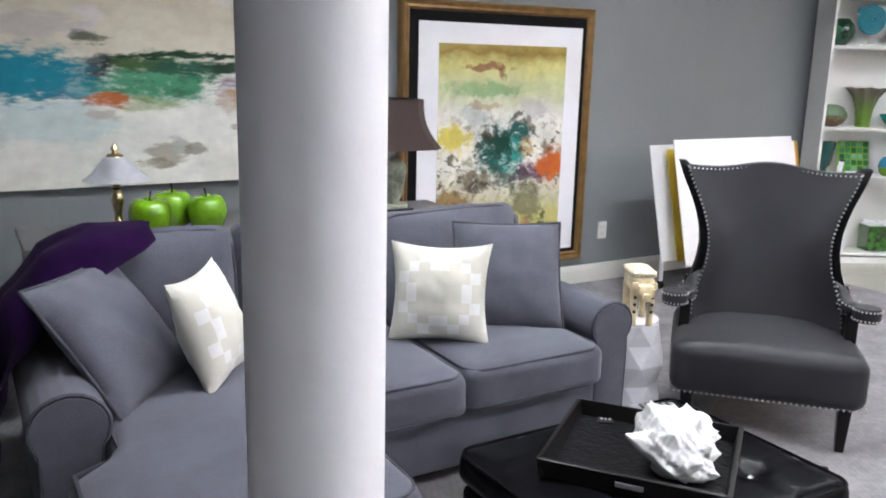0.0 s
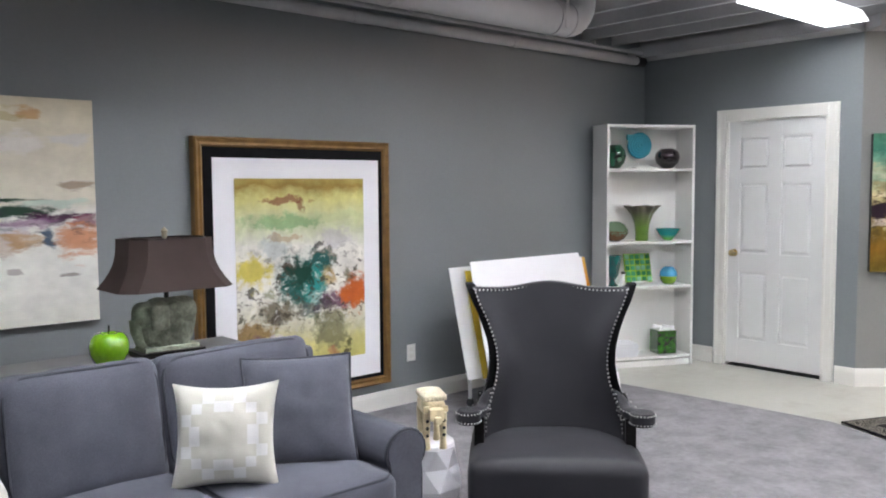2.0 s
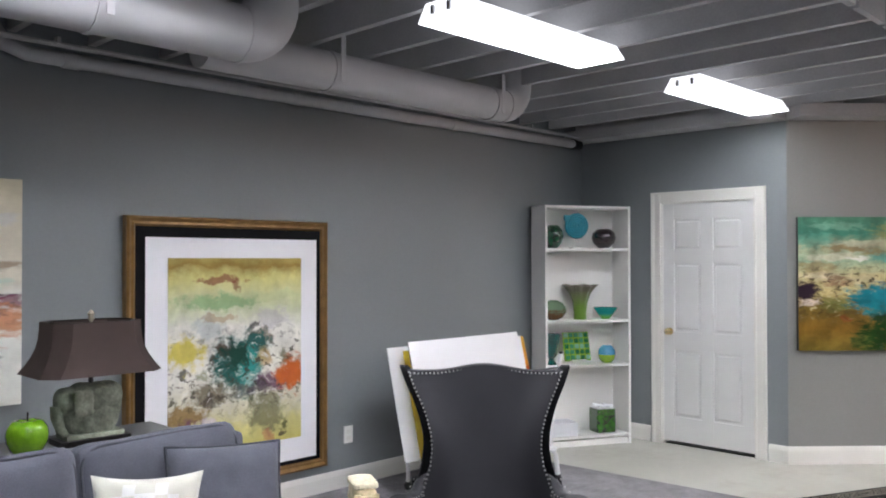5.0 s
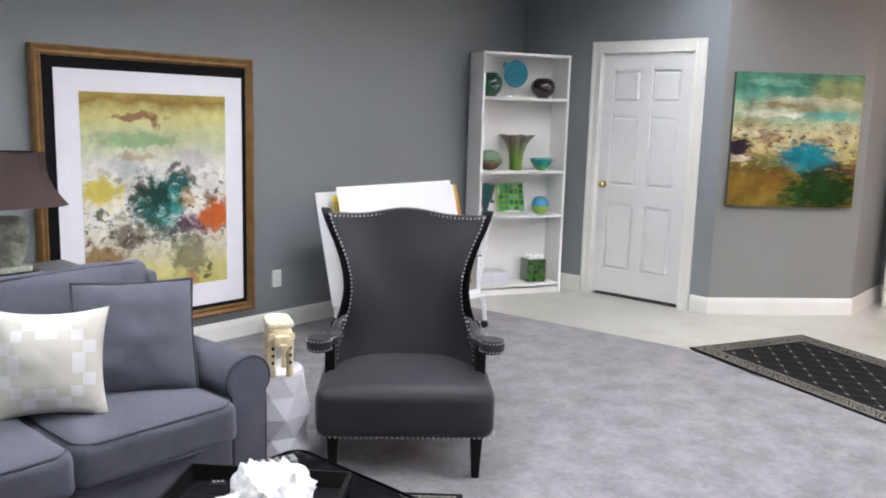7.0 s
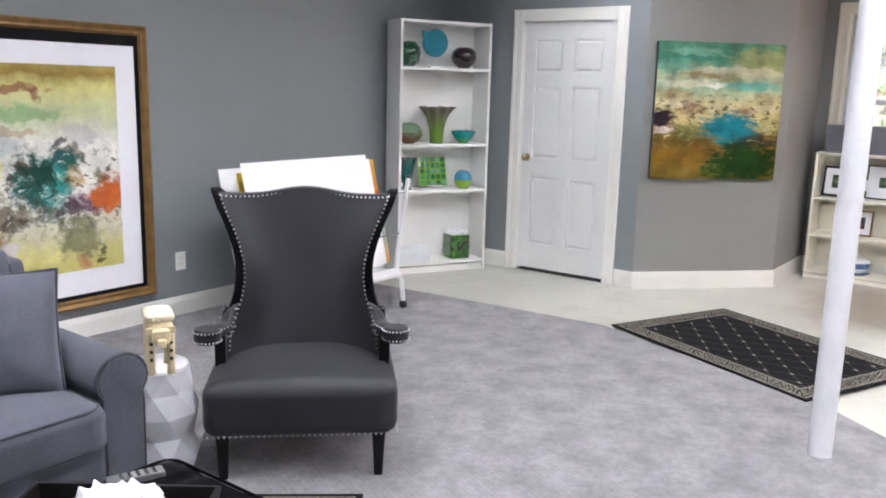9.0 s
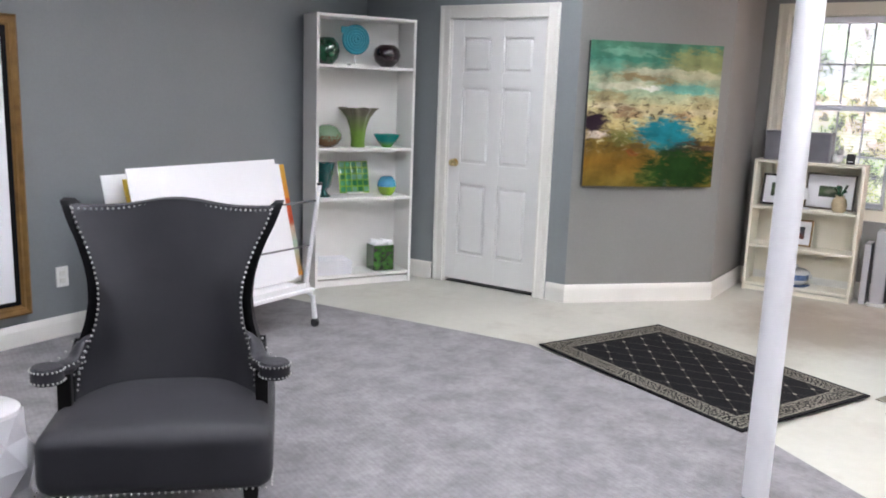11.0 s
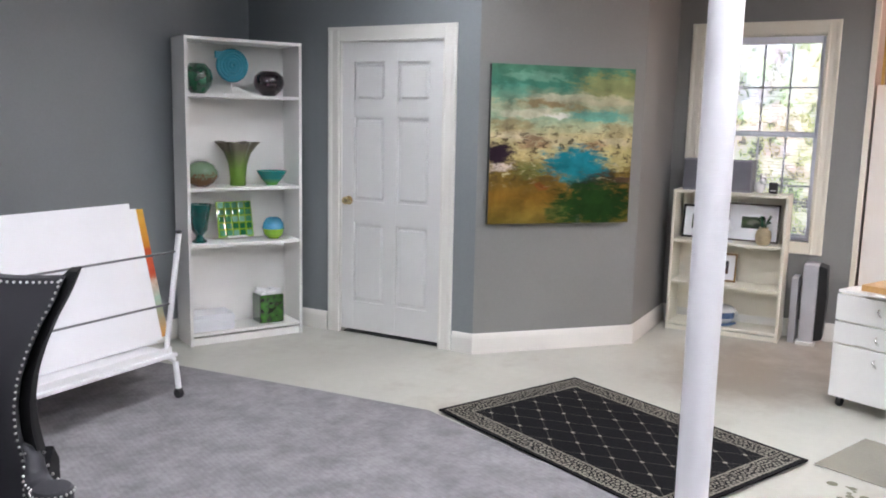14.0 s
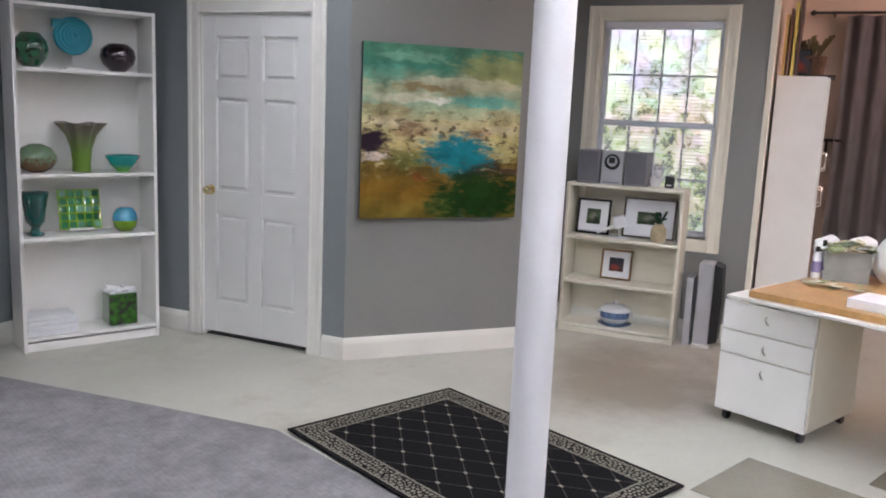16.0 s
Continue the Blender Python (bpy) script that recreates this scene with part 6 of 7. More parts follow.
two_tone_ball()
for k in range(7):
    bk = thing("paper_stack" if k == 6 else "booklet", on_shelf(0.165 + 0.004 * (k % 3), 0.13 - 0.003 * (k % 2), S1 + 0.016 * k, (k % 3) - 1), "thin white booklet in a stack on the bottom shelf", "booklet", "stacked booklets")
    part("cover", Box((0, 0, 0.008), (0.285, 0.20, 0.0145), 0.0015), mat("booklet paper", (0.74, 0.75, 0.78), 0.6, var=0.05) if k == 0 else bpy.data.materials["booklet paper"], bk)
    bk.name = "booklet"


def green_planter():
    t = thing("planter", on_shelf(0.590, 0.12, S1), "green glass block planter topped with white petals", "planter")
    gm = mat("mottled green glass", (0.018, 0.085, 0.006), 0.15, var=0.9, scale=26, coat=0.7)
    part("box", Box((0, 0, 0.105), (0.175, 0.15, 0.20), 0.012), gm, t)
    for i in range(14):
        a = 2 * math.pi * i / 14
        part("petal", puff(0.06, 0.05, 0.012, 0.005, 0.006, 6, 0.004, i, pose(0.065 * math.cos(a), 0.05 * math.sin(a), 0.215 + 0.006 * (i % 3), 18 * math.sin(a * 2), 14 * math.cos(a), 40 * i)), PAPER, t, smooth=60)
    part("filling", Box((0, 0, 0.207), (0.15, 0.125, 0.012), 0.005), PAPER, t)


green_planter()


# ---- rug ----
def rug_material():
    m = bpy.data.materials.new("black trellis rug")
    m.use_nodes = True
    n, l = m.node_tree.nodes, m.node_tree.links
    b = n["Principled BSDF"]
    b.inputs["Roughness"].default_value, b.inputs["Specular IOR Level"].default_value = 0.95, 0.1
    tc = n.new("ShaderNodeTexCoord")
    sep = n.new("ShaderNodeSeparateXYZ")
    l.new(tc.outputs["Object"], sep.inputs[0])

    def op(kind, a, c=None):
        x = n.new("ShaderNodeMath")
        x.operation = kind
        for i, v in enumerate((a, c)):
            if v is None:
                continue
            if isinstance(v, (int, float)):
                x.inputs[i].default_value = v
            else:
                l.new(v, x.inputs[i])
        return x.outputs[0]

    X, Y = sep.outputs["X"], sep.outputs["Y"]
    hx, hy = RUG[0] / 2, RUG[1] / 2
    inset = op("MINIMUM", op("SUBTRACT", hx, op("ABSOLUTE", X)), op("SUBTRACT", hy, op("ABSOLUTE", Y)))
    band = op("MULTIPLY", op("GREATER_THAN", inset, 0.022), op("LESS_THAN", inset, 0.135))
    # border scrollwork
    v = n.new("ShaderNodeTexVoronoi")
    v.feature = "DISTANCE_TO_EDGE"
    v.inputs["Scale"].default_value, v.inputs["Randomness"].default_value = 44.0, 0.8
    l.new(tc.outputs["Object"], v.inputs["Vector"])
    scroll = op("GREATER_THAN", v.outputs["Distance"], 0.16)
    lines = op("LESS_THAN", op("ABSOLUTE", op("SUBTRACT", inset, 0.030)), 0.004)
    lines2 = op("LESS_THAN", op("ABSOLUTE", op("SUBTRACT", inset, 0.128)), 0.004)
    border = op("MULTIPLY", band, op("MAXIMUM", scroll, op("MAXIMUM", lines, lines2)))
    # trellis and dots of the field
    inner = op("GREATER_THAN", inset, 0.135)
    p = op("MULTIPLY", op("ADD", op("MULTIPLY", X, 1.0), op("MULTIPLY", Y, 0.72)), 6.4)
    q = op("MULTIPLY", op("SUBTRACT", op("MULTIPLY", X, 1.0), op("MULTIPLY", Y, 0.72)), 6.4)
    fp = op("ABSOLUTE", op("SUBTRACT", op("FRACT", op("ADD", p, 20.0)), 0.5))
    fq = op("ABSOLUTE", op("SUBTRACT", op("FRACT", op("ADD", q, 20.0)), 0.5))
    trellis = op("MAXIMUM", op("LESS_THAN", fp, 0.015), op("LESS_THAN", fq, 0.015))
    dot = op("LESS_THAN", op("ADD", fp, fq), 0.095)
    no = n.new("ShaderNodeTexNoise")
    no.inputs["Scale"].default_value = 140
    l.new(tc.outputs["Object"], no.inputs["Vector"])
    field = op("MULTIPLY", inner, op("MAXIMUM", op("MULTIPLY", trellis, 0.23), op("MULTIPLY", dot, 0.95)))
    mask = op("MULTIPLY", op("MAXIMUM", op("MULTIPLY", border, 0.75), field), op("ADD", op("MULTIPLY", no.outputs[0], 0.7), 0.55))
    mix = n.new("ShaderNodeMix")
    mix.data_type = "RGBA"
    mix.inputs["A"].default_value, mix.inputs["B"].default_value = (0.007, 0.007, 0.008, 1), (0.30, 0.28, 0.23, 1)
    l.new(mask, mix.inputs["Factor"]), l.new(mix.outputs["Result"], b.inputs["Base Color"])
    bu = n.new("ShaderNodeBump")
    bu.inputs["Strength"].default_value, bu.inputs["Distance"].default_value = 0.6, 0.004
    l.new(no.outputs[0], bu.inputs["Height"]), l.new(bu.outputs[0], b.inputs["Normal"])
    return m


RUG = (1.02, 1.48)
ra = math.degrees(math.atan2(-0.42, 0.93))
nx = Vector((math.cos(radians(ra)), math.sin(radians(ra)), 0))
ny = Vector((-nx.y, nx.x, 0))
rc = Vector((6.526, 1.736, 0)) - nx * RUG[0] / 2 - ny * RUG[1] / 2
rug = thing("area_rug", pose(rc.x, rc.y, 0.0125, 0, 0, ra), "black rug with cream trellis and scrolled border", "rug")
part("woven_sheet", Box((0, 0, 0.004), (*RUG, 0.008), 0.002), rug_material(), rug)
RUG = (0.50, 0.80)
rug = thing("small_rug", pose(2.398, 1.785, 0.0125, 0, 0, 130), "small black scroll-bordered mat beside the ottoman", "rug")
part("woven_sheet", Box((0, 0, 0.004), (*RUG, 0.008), 0.002), rug_material(), rug)


# ---- low bookcase by the window ----
SM = pose(8.142, 1.602, 0.0, 0, 0, -90)
T1, T2, T3 = 0.065, 0.375, 0.690
bookcase("low_bookcase", SM, 0.80, 0.275, 1.06, (T1, T2, T3), CREAM, "low cream bookcase with frames, under the window", kick=0.06)


def on_low(x, y, z, rz=0.0):
    return SM @ pose(x, y, z, 0, 0, rz)


GREYP = mat("grey speaker plastic", (0.22, 0.22, 0.24), 0.5, var=0.08)
SILVER = mat("silver plastic", (0.50, 0.50, 0.53), 0.35, metal=0.3, var=0.05)


def stereo():
    for x, nm in ((0.13, "loudspeaker"), (0.46, "loudspeaker")):
        t = thing(nm, on_low(x, 0.13, 1.06), "grey bookshelf loudspeaker beside a stereo", "loudspeaker", "stereo loudspeakers")
        part("cabinet", Box((0, 0, 0.115), (0.155, 0.17, 0.23), 0.006), GREYP, t)
        part("grille", Box((0, -0.088, 0.118), (0.135, 0.008, 0.205), 0.003), mat("speaker cloth", (0.16, 0.16, 0.18), 0.9, bump=0.5, bscale=300), t)
    t = thing("stereo", on_low(0.295, 0.13, 1.06), "silver compact stereo with a round display", "stereo")
    part("case", Box((0, 0, 0.115), (0.15, 0.17, 0.23), 0.006), SILVER, t)
    part("dial", Lathe([(0, 0), (0.052, 0), (0.054, 0.006), (0.046, 0.010), (0, 0.010)], 28, at=(0, -0.086, 0.155), rot=Matrix.Rotation(radians(90), 4, "X")), BLACKP, t, "black ring dial", smooth=40)
    part("dial_face", Lathe([(0, 0), (0.036, 0), (0.034, 0.004), (0, 0.004)], 24, at=(0, -0.096, 0.160), rot=Matrix.Rotation(radians(90), 4, "X")), SILVER, t)
    part("display", Box((0, -0.101, 0.166), (0.042, 0.004, 0.040), 0.002), BLACKP, t)
    part("cassette_door", Box((0, -0.086, 0.055), (0.115, 0.006, 0.06), 0.003), SILVER, t)
    for k in range(4):
        part("key", Box((-0.045 + 0.03 * k, -0.090, 0.015), (0.02, 0.006, 0.008), 0.001), GREYP, t)


stereo()


def rabbit():
    t = thing("ornament", on_low(0.585, 0.12, 1.06), "white ceramic rabbit ornament", "ornament")
    bm = puff(0.075, 0.09, 0.085, 0.036, 0, 10, 0.002, 1, pose(0, 0, 0.044))
    h = puff(0.05, 0.05, 0.05, 0.023, 0, 8, 0, 0, pose(0.022, -0.035, 0.092))
    me = bpy.data.meshes.new("rabbit head")
    h.to_mesh(me), h.free()
    bm.from_mesh(me)
    for s in (-0.012, 0.012):
        tube(bm, [(0.02 + s, -0.025, 0.105), (0.02 + s * 1.4, -0.015, 0.14)], 0.008, 8)
    part("body", bm, RESIN, t, smooth=70)


rabbit()
tm = thing("timer", on_low(0.680, 0.10, 1.06), "small black timer with a pale label", "timer")
part("case", Box((0, 0, 0.041), (0.062, 0.04, 0.082), 0.014), BLACKP, tm)
part("label_bar", Box((0, -0.0205, 0.022), (0.034, 0.002, 0.007)), PAPER, tm)


def photo_frame(m, w, h, fw, fm, pic, label, mw):
    t = thing("photo_frame", m, label, "photo frame", "photo frames on the low bookcase")
    for s in (-1, 1):
        part("frame_side", Box((s * (w / 2 - fw / 2), 0, h / 2), (fw, 0.016, h), 0.002), fm, t)
        part("frame_rail", Box((0, 0.0006, h / 2 + s * (h / 2 - fw / 2)), (w - 2 * fw, 0.016, fw), 0.002), fm, t)
    part("mat_board", Box((0, 0.003, h / 2), (w - 2 * fw + 0.002, 0.006, h - 2 * fw + 0.002)), MATB, t)
    part("picture", Box((0, -0.001, h / 2), (w - 2 * fw - 2 * mw, 0.002, h - 2 * fw - 2 * mw)), pic, t)
    return t


BASKF = mat("dark bronze moulding", (0.06, 0.045, 0.03), 0.4, var=0.2)
PIC1 = painting("dim green photograph", [(0.0, (0.03, 0.04, 0.03)), (0.5, (0.08, 0.12, 0.06)), (1.0, (0.05, 0.07, 0.05))], [(0.5, 0.5, 0.25, 0.25, (0.20, 0.20, 0.16), 0.8), (0.7, 0.3, 0.2, 0.2, (0.02, 0.03, 0.02), 0.8)])
PIC2 = painting("dim red photograph", [(0.0, (0.10, 0.03, 0.02)), (0.5, (0.06, 0.05, 0.06)), (1.0, (0.04, 0.05, 0.06))], [(0.4, 0.3, 0.3, 0.2, (0.30, 0.05, 0.03), 0.8)])
photo_frame(on_low(0.165, 0.14, T3) @ pose(0, 0, 0.004, -10), 0.24, 0.25, 0.016, BLACKW, PIC1, "black-framed small photograph with white mat", 0.055)
photo_frame(on_low(0.550, 0.17, T3) @ pose(0, 0, 0.004, -10), 0.36, 0.28, 0.012, BASKF, PIC1, "thin dark-framed photograph with wide white mat", 0.085)
photo_frame(on_low(0.350, 0.16, T2) @ pose(0, 0, 0.004, -10), 0.22, 0.215, 0.014, GILT, PIC2, "gold-framed small red photograph with white mat", 0.045)


def watering_can():
    t = thing("watering_can", on_low(0.370, 0.075, T3, 15), "small white watering can with a long spout", "watering can")
    part("body", Box((0.0, 0, 0.115), (0.085, 0.06, 0.085), 0.012, Matrix.Rotation(radians(-20), 4, "Y")), PAPER, t)
    part("spout", Tube([(-0.03, 0, 0.09), (-0.10, 0, 0.05), (-0.15, 0, 0.03)], 0.01, 10), PAPER, t, smooth=50)
    part("leg", Tube([(0.0, 0, 0.08), (0.0, 0, 0.0)], 0.005, 8), PAPER, t)
    part("base", Box((0, 0, 0.005), (0.12, 0.07, 0.010), 0.003), PAPER, t)


watering_can()
sv = vase("vase", on_low(0.640, 0.08, T3), [(0, 0), (0.04, 0), (0.05, 0.02), (0.056, 0.06), (0.048, 0.10), (0.030, 0.118), (0.034, 0.128), (0.026, 0.126), (0, 0.10)], mat("tan stoneware", (0.40, 0.32, 0.20), 0.5, var=0.2, scale=20), "small tan stoneware vase with dried stems")

for k in range(9):
    a = 2.4 * k
    part("stem", Tube([(0.008 * math.cos(a), 0.008 * math.sin(a), 0.09), (0.018 * math.cos(a), 0.018 * math.sin(a), 0.15), (0.045 * math.cos(a), 0.035 * math.sin(a), 0.165 + 0.006 * k)], 0.004, 5, radii=[0.003, 0.005, 0.010]), GREENG, sv)


def tureen():
    t = thing("tureen", on_low(0.375, 0.13, T1), "blue and white lidded ceramic tureen", "tureen")
    wc, bc = mat("white porcelain", (0.62, 0.64, 0.66), 0.2, var=0.06, coat=0.5), mat("blue porcelain band", (0.10, 0.16, 0.30), 0.25, var=0.5, scale=30, coat=0.5)
    part("saucer", Lathe([(0, 0), (0.10, 0), (0.118, 0.012), (0.112, 0.014), (0, 0.012)], 30), bc, t, smooth=50)
    part("bowl", Lathe([(0, 0.012), (0.07, 0.012), (0.096, 0.035), (0.102, 0.055), (0, 0.055)], 30), wc, t, smooth=50)
    part("band", Lathe([(0, 0.055), (0.1022, 0.055), (0.103, 0.085), (0.100, 0.10), (0, 0.10)], 30), bc, t, "blue patterned band", smooth=50)
    lid = part("lid", Lathe([(0, 0.10), (0.112, 0.102), (0.110, 0.115), (0.08, 0.135), (0.03, 0.145), (0, 0.146)], 30), wc, t, smooth=50)
    part("lid_knob", Lathe([(0.008, 0.144), (0.016, 0.155), (0.013, 0.168), (0, 0.170)], 14), wc, lid, smooth=50)
    for s in (-1, 1):
        part("handle", Tube([(s * 0.098, 0, 0.07), (s * 0.125, 0, 0.08), (s * 0.125, 0, 0.095), (s * 0.10, 0, 0.098)], 0.006, 8), wc, t, smooth=50)


tureen()


def tower(m, w, d, h, material, label, back=None):
    t = thing("tower_fan", m, label, "tower fan")
    part("base", Box((0, 0, 0.012), (w * 1.25, d * 1.2, 0.024), 0.006), WHITE, t)
    part("body", Box((0, 0, h / 2 + 0.02), (w, d, h), 0.018, seg=3), material, t, smooth=40)
    if back:
        part("rear_shell", Prism([(w / 2, 0.03), (w / 2 + 0.055, 0.05), (w / 2 + 0.065, h * 0.6), (w / 2 + 0.055, h), (w / 2, h + 0.02)], "y", -d * 0.48, d * 0.48, 0.006), back, t, "black rear shell")
    return t


tower(pose(8.30, 0.625, 0, 0, 0, -90), 0.10, 0.18, 0.56, SILVER, "silver and black tower air purifier", BLACKP)
bn = thing("box_file", pose(8.33, 0.725, 0, 0, 0, -90), "slim grey box file on the floor", "box file")
part("case", Box((0, 0, 0.235), (0.045, 0.2, 0.47), 0.004), SILVER, bn)


# ---- work table and drawer unit ----
CA = 24.5
cdir = Vector((-math.sin(radians(CA)), -math.cos(radians(CA)), 0))
cbk = Vector((math.cos(radians(CA)), -math.sin(radians(CA)), 0))
DM = pose(6.875, 0.372, 0.0, 0, 0, -90 - CA)


def drawer_unit():
    t = thing("drawer_cabinet", DM, "white three-drawer cabinet on black casters", "cabinet")
    w, d, z0, z1 = 0.475, 0.53, 0.065, 0.645
    part("carcass", Box((w / 2, d / 2 + 0.01, (z0 + z1) / 2), (w, d - 0.02, z1 - z0), 0.002), CREAM, t)
    part("top", Box((w / 2, d / 2, z1 + 0.008), (w + 0.006, d, 0.016), 0.003), WHITE, t)
    for a, b in ((z0, 0.365), (0.370, 0.490), (0.495, 0.642)):
        f = part("drawer_front", Box((w / 2, -0.008, (a + b) / 2), (w - 0.002, 0.018, b - a - 0.003), 0.0025), WHITE, t)
        part("handle", Tube([(w / 2 - 0.006, -0.018, b - 0.050), (w / 2 - 0.004, -0.034, b - 0.058), (w / 2 + 0.004, -0.034, b - 0.078), (w / 2 + 0.006, -0.018, b - 0.088)], 0.005, 8), CHROME, f, "small chrome pull", smooth=50)
    for x in (0.04, w - 0.04):
        for y in (0.04, d - 0.05):
            c = part("caster", Lathe([(0, -0.014), (0.022, -0.014), (0.026, -0.008), (0.026, 0.008), (0.022, 0.014), (0, 0.014)], 16, at=(x, y, 0.026), rot=Matrix.Rotation(radians(90), 4, "Y")), BLACKP, t, "black caster", smooth=40)
            part("caster_fork", Box((x, y, 0.052), (0.034, 0.03, 0.024), 0.004), BLACKP, c)


drawer_unit()
WOOD = mat("honey maple worktop", (0.44, 0.25, 0.095), 0.4, var=0.12, scale=5, fine=0.08, fscale=40, coat=0.2)
TZ = 0.705


def work_table():
    t = thing("work_table", pose(6.80, 0.233, 0, 0, 0, -90 - CA), "maple work table with white trestle legs, cluttered with craft supplies", "table")
    part("tabletop", Box((0.75, 0.425, TZ), (1.50, 0.99, 0.034), 0.004), WOOD, t)
    part("under_board", Box((0.42, -0.05, TZ - 0.024), (0.66, 0.14, 0.012), 0.002), WHITE, t)
    for x in (0.98, 1.44):
        for y in (0.04, 0.82):
            part("leg", Box((x, y, 0.345), (0.05, 0.05, 0.68), 0.003), WHITE, t)
    part("stretcher", Box((1.21, 0.82, 0.30), (0.42, 0.03, 0.06), 0.003), WHITE, t)


work_table()
TM = pose(6.80, 0.233, TZ + 0.0175, 0, 0, -90 - CA)
bin_t = thing("storage_bin", TM @ pose(0.125, 0.715, 0, 0, 0, 22.7), "clear grey plastic tub full of fabric scraps on the table", "storage tub")
bm = bmesh.new()
prism(bm, [(-0.10, 0.0), (0.10, 0.0), (0.125, 0.16), (0.115, 0.16), (0.092, 0.01), (-0.092, 0.01), (-0.115, 0.16), (-0.125, 0.16)], "y", -0.13, 0.13)
box(bm, (0, -0.132, 0.08), (0.215, 0.008, 0.16), 0.002)
box(bm, (0, 0.132, 0.08), (0.215, 0.008, 0.16), 0.002)
part("tub", bm, mat("cloudy grey plastic", (0.42, 0.44, 0.43), 0.3, var=0.2, scale=9, trans=0.3), bin_t)
SCR = [mat("fabric scrap", c, 0.9, var=0.25, scale=30) for c in ((0.58, 0.56, 0.46), (0.36, 0.40, 0.22), (0.16, 0.20, 0.13), (0.50, 0.42, 0.28), (0.62, 0.62, 0.60))]
for k in range(60):
    a, r = random.uniform(0, 6.28), 0.13 * random.uniform(0, 1) ** 0.6
    part("fabric_scrap", puff(random.uniform(0.05, 0.12), random.uniform(0.03, 0.07), 0.004, 0.0015, 0.0, 6, 0.012, k, pose(r * math.cos(a), 1.1 * r * math.sin(a), 0.150 + 0.035 * (1 - r / 0.13) + random.uniform(0, 0.02), random.uniform(-25, 25), random.uniform(-25, 25), random.uniform(0, 180))), SCR[k % 5], bin_t, smooth=60)
for x, y, z, sz in ((-0.11, 0.06, 0.175, 0.12), (-0.13, 0.0, 0.150, 0.09), (0.06, 0.08, 0.185, 0.13)):
    part("rag", puff(sz, sz * 0.8, 0.06, 0.025, 0.01, 10, 0.014, sz * 50, pose(x, y, z, 8, -14, 30)), PAPER, bin_t, "crumpled white rag", smooth=60)
for k in range(34):
    s = thing("paper_scrap", TM @ pose(random.uniform(0.06, 0.34), random.uniform(0.33, 0.50), 0.0012 + 0.0013 * (k % 17), 0, 0, random.uniform(0, 180)), "small cut scrap of patterned paper on the table", "paper scrap", "paper scraps on the table")
    part("sheet", Box((0, 0, 0.0006), (random.uniform(0.03, 0.07), random.uniform(0.015, 0.04), 0.0012)), SCR[k % 4], s)
bx = thing("carton", TM @ pose(0.60, 0.10, 0), "flat white carton on the work table", "carton")
part("box", Box((0, 0, 0.022), (0.32, 0.22, 0.044), 0.003), PAPER, bx)
bx = thing("towel", TM @ pose(0.40, 0.80, 0), "crumpled white paper towels heaped on the table", "paper towel")
part("heap", puff(0.34, 0.26, 0.24, 0.10, 0.02, 16, 0.02, 6, pose(0, 0, 0.12)), PAPER, bx, smooth=60)
for i, (dx, dy, hh) in enumerate(((0.030, 0.56, 0.17), (0.032, 0.63, 0.20), (0.030, 0.70, 0.16))):
    bt = thing("bottle", TM @ pose(dx, dy, 0), "small plastic paint bottle with a lilac label", "bottle", "paint bottles")
    part("body", Lathe([(0, 0), (0.022, 0), (0.024, 0.006), (0.024, hh * 0.7), (0.012, hh * 0.84), (0, hh * 0.84)], 16), PAPER, bt, smooth=50)
    part("label_band", Lathe([(0.0245, hh * 0.2), (0.0245, hh * 0.55)], 16), mat("lilac label", (0.30, 0.26, 0.50), 0.5), bt)
    part("cap", Lathe([(0.011, hh * 0.84), (0.011, hh), (0, hh)], 12), BLACKP, bt, smooth=50)

# floor mat under the table
MATM = mat("clear vinyl mat", (0.215, 0.20, 0.155), 0.22, var=0.08, scale=3, bump=0.2, bscale=60)
vm = thing("chair_mat", pose(6.406, 0.168, 0.0015, 0, 0, -22), "cloudy clear vinyl chair mat on the concrete", "floor mat")
part("sheet", Box((-0.26, -0.65, 0.0015), (0.52, 1.30, 0.003), 0.001), MATM, vm)
vm = thing("chair_mat", pose(6.30, -0.30, 0.0015, 0, 0, -22), "embossed clear vinyl mat under the work table", "floor mat")
part("sheet", Box((0.62, -0.55, 0.0022), (1.10, 1.10, 0.003), 0.001), MATM, vm)
for k in range(14):
    sp = thing("paint_splash", pose(5.61 + random.uniform(-0.14, 0.14), 0.20 + random.uniform(-0.08, 0.08), 0.0008), "dried olive paint splash on the concrete", "paint splash", "paint splashes")
    rr = random.uniform(0.006, 0.022)
    part("splash", Lathe([(rr * random.uniform(0.8, 1.2), 0), (rr, 0.0006), (0, 0.0008)], 9), mat("olive paint", (0.13, 0.13, 0.075), 0.5) if k == 0 else bpy.data.materials["olive paint"], sp)


# ---- alcove ----
def wardrobe():
    t = thing("wardrobe", pose(8.60, 0.02, 0), "tall white laminate cupboard with chrome handles", "cupboard")
    pinkw = WHITE
    part("carcass", Box((0.30, 0.162, 0.92), (0.60, 0.31, 1.84), 0.003), pinkw, t)
    for x0 in (0.002, 0.302):
        d = part("door", Box((x0 + 0.148, -0.003, 0.92), (0.294, 0.018, 1.82), 0.003), pinkw, t)
        for z in (0.98, 1.22):
            part("handle", Tube([(x0 + 0.04, -0.012, z), (x0 + 0.04, -0.04, z + 0.01), (x0 + 0.04, -0.04, z + 0.11), (x0 + 0.04, -0.012, z + 0.12)], 0.006, 8), CHROME, d, smooth=50)


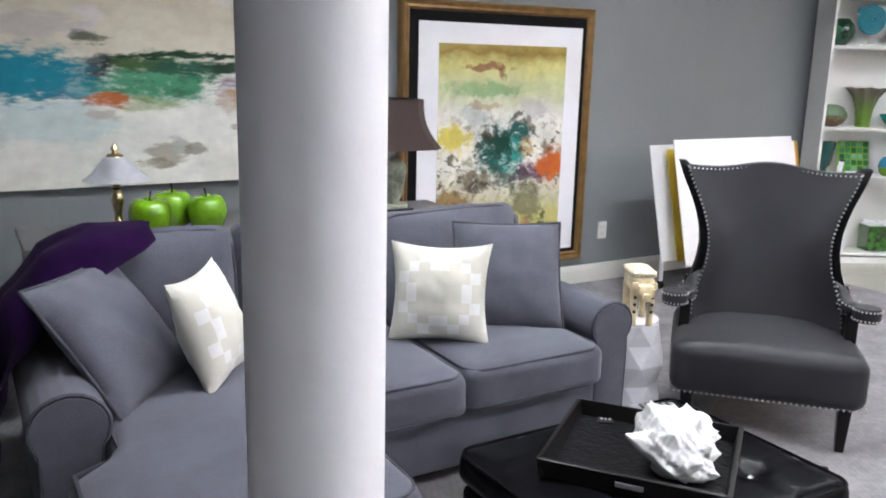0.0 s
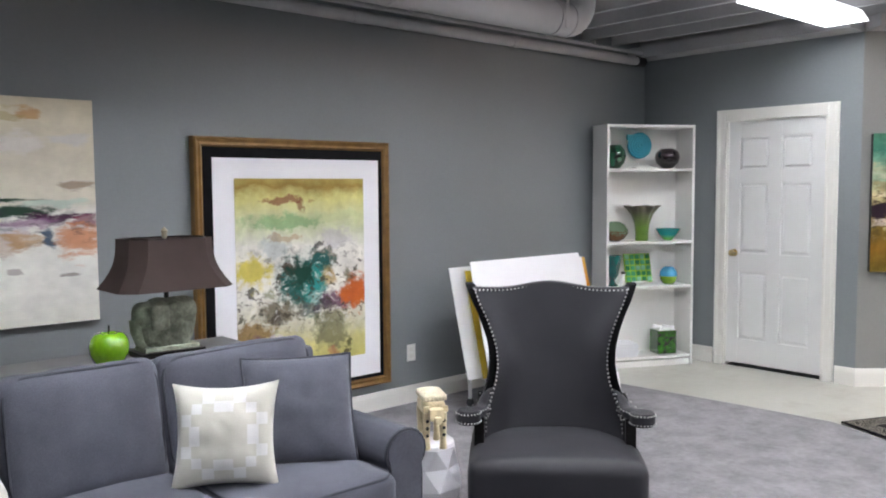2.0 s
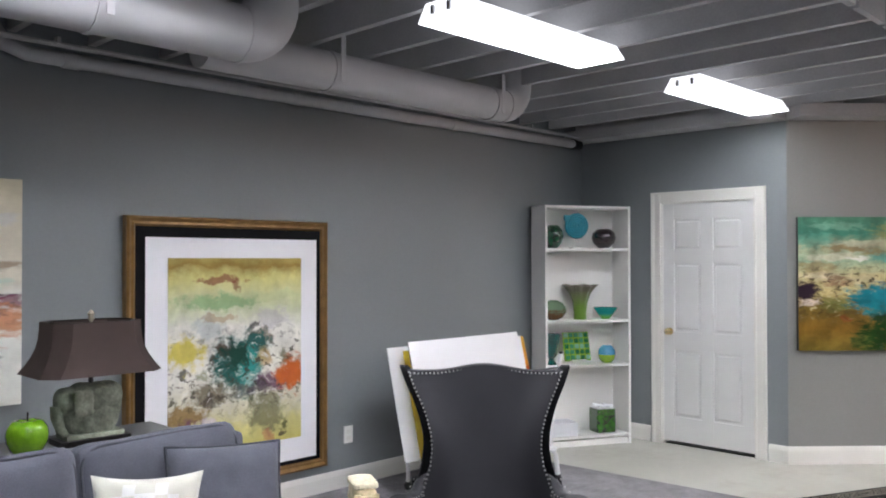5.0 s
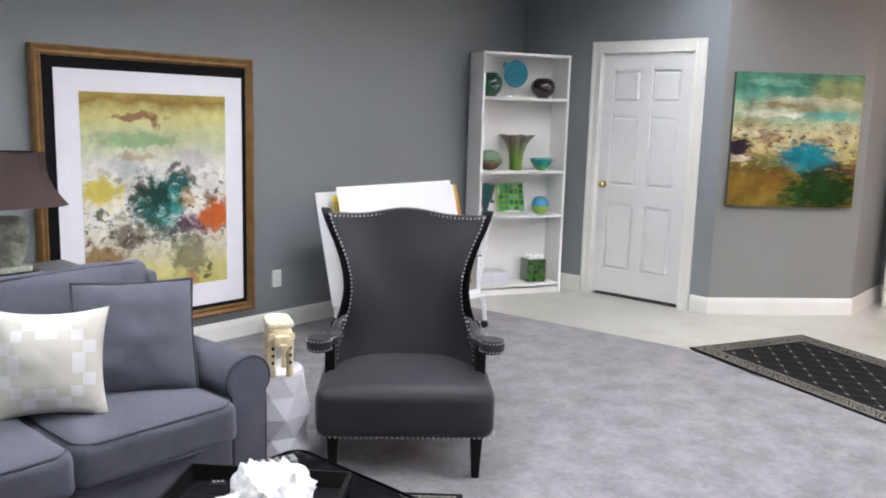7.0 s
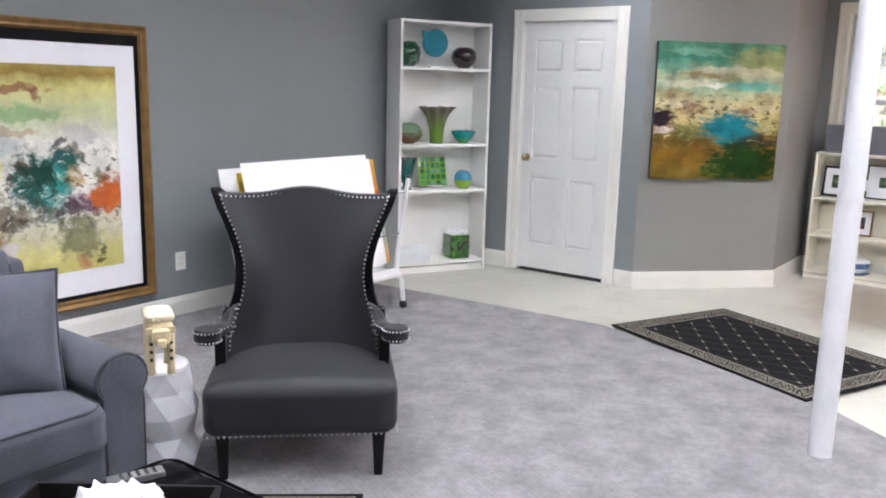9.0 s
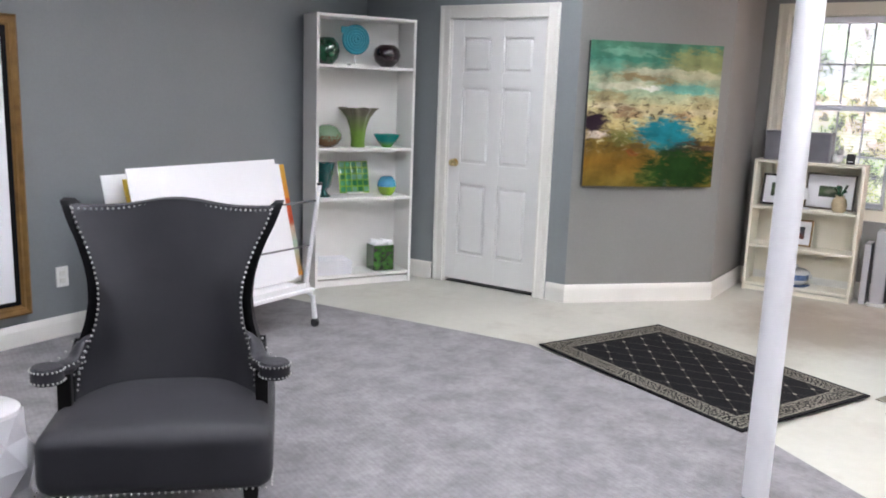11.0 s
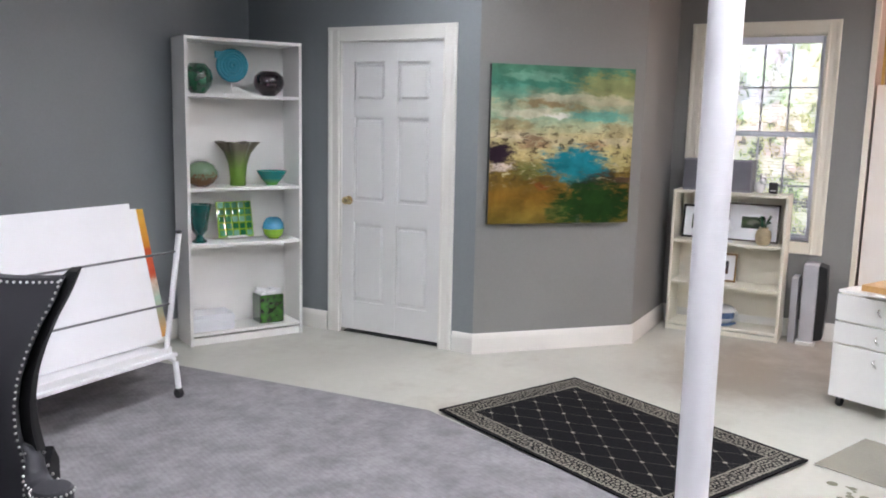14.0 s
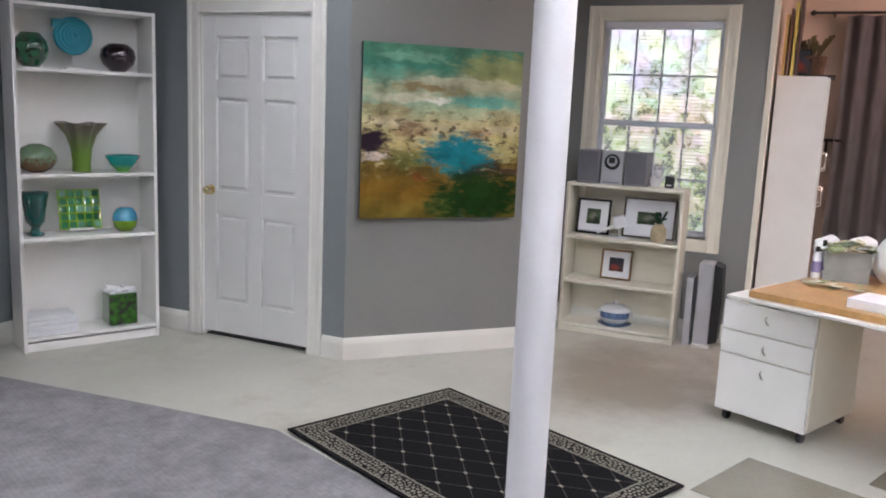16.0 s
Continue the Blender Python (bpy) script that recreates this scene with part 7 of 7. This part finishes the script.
wardrobe()
for k, (c, wv) in enumerate((((0.50, 0.33, 0.10), 0.02), ((0.16, 0.07, 0.04), 0.015), ((0.62, 0.50, 0.12), 0.02), ((0.10, 0.05, 0.04), 0.02))):
    fr = thing("picture_frame", pose(8.64, 0.31 - 0.028 * k, 1.842, 0, 0, 0), "empty picture frame stored on the cupboard", "picture frame", "stored frames")
    part("frame", Box((0.16, 0, 0.20 + 0.02 * k), (0.30, wv, 0.40 + 0.04 * k), 0.003), mat("stored frame", c, 0.5, var=0.15), fr)
bk = thing("basket", pose(8.80, 0.135, 1.84), "dark basket of dried plants on the cupboard", "basket")
BASK = mat("brown wicker", (0.10, 0.045, 0.025), 0.7, var=0.4, scale=30, bump=0.8, bscale=80)
part("wicker", Lathe([(0, 0.0), (0.075, 0.0), (0.095, 0.13), (0.10, 0.14), (0.085, 0.13), (0.06, 0.01), (0, 0.01)], 24), BASK, bk, smooth=50)
for k in range(22):
    a, q = 2.4 * k, random.uniform(0.1, 0.9)
    part("dried_stem", Tube([(0.02 * math.cos(a), 0.02 * math.sin(a), 0.02), (0.05 * math.cos(a), 0.05 * math.sin(a), 0.16), ((0.06 + 0.07 * q) * math.cos(a), (0.06 + 0.07 * q) * math.sin(a), 0.20 + 0.10 * q)], 0.004, 5, radii=[0.003, 0.004, 0.012]), mat("dried stem", (0.12, 0.09, 0.04), 0.9, var=0.3) if k == 0 else bpy.data.materials["dried stem"], bk)
ph = thing("photo_frame", pose(8.70, 0.20, 1.853, -8, 0, -90), "small dark-framed photograph on the cupboard", "photo frame")
for k in (-1, 1):
    part("frame_side", Box((k * 0.055, 0, 0.085), (0.014, 0.014, 0.17), 0.002), BLACKW, ph)
    part("frame_rail", Box((0, 0.0006, 0.085 + k * 0.078), (0.096, 0.014, 0.014), 0.002), BLACKW, ph)
part("picture", Box((0, 0.002, 0.085), (0.098, 0.006, 0.144)), PIC2, ph)
tb = thing("tray_board", pose(8.90, 0.10, 1.8402), "thin black board lying on the cupboard", "board")
part("board", Box((-0.02, 0.0, 0.006), (0.46, 0.24, 0.012), 0.002), BLACKW, tb)


def curtain():
    t = thing("curtain", pose(10.20, -0.07, 0), "floor-length grey pleated curtain on a rod", "curtain")
    cm = mat("grey curtain cloth", (0.20, 0.185, 0.20), 0.9, var=0.1, scale=6, bump=0.2, bscale=200)
    bm = bmesh.new()
    n = 120
    g = [[bm.verts.new((0.035 * math.sin(i * 0.55) * (0.7 + 0.3 * z), -1.6 * i / n, 0.05 + 2.36 * z)) for i in range(n + 1)] for z in (0.0, 0.35, 0.7, 1.0)]
    for a, b in zip(g, g[1:]):
        for i in range(n):
            bm.faces.new((a[i], a[i + 1], b[i + 1], b[i]))
    bmesh.ops.solidify(bm, geom=list(bm.faces), thickness=0.004)
    part("cloth", bm, cm, t, smooth=70)
    part("rod", Tube([(0, 0.24, 2.43), (0, -3.6, 2.43)], 0.012, 10), BLACKP, t, smooth=50)
    part("rod_bracket", Box((0.10, 0.10, 2.43), (0.20, 0.02, 0.03), 0.003), BLACKP, t)
    part("finial", Lathe([(0, -0.03), (0.022, -0.01), (0.022, 0.01), (0, 0.03)], 12, at=(0, 0.26, 2.43), rot=Matrix.Rotation(radians(90), 4, "X")), BLACKP, t, smooth=50)


curtain()
ws = thing("wall_shelf", pose(10.39, 0.0, 1.40), "small dark wall bracket shelf", "shelf")
part("board", Box((-0.09, -0.02, 0.0), (0.18, 0.28, 0.022), 0.002), BLACKW, ws)
part("bracket", Box((-0.03, -0.02, -0.06), (0.06, 0.02, 0.10), 0.002), BLACKW, ws)
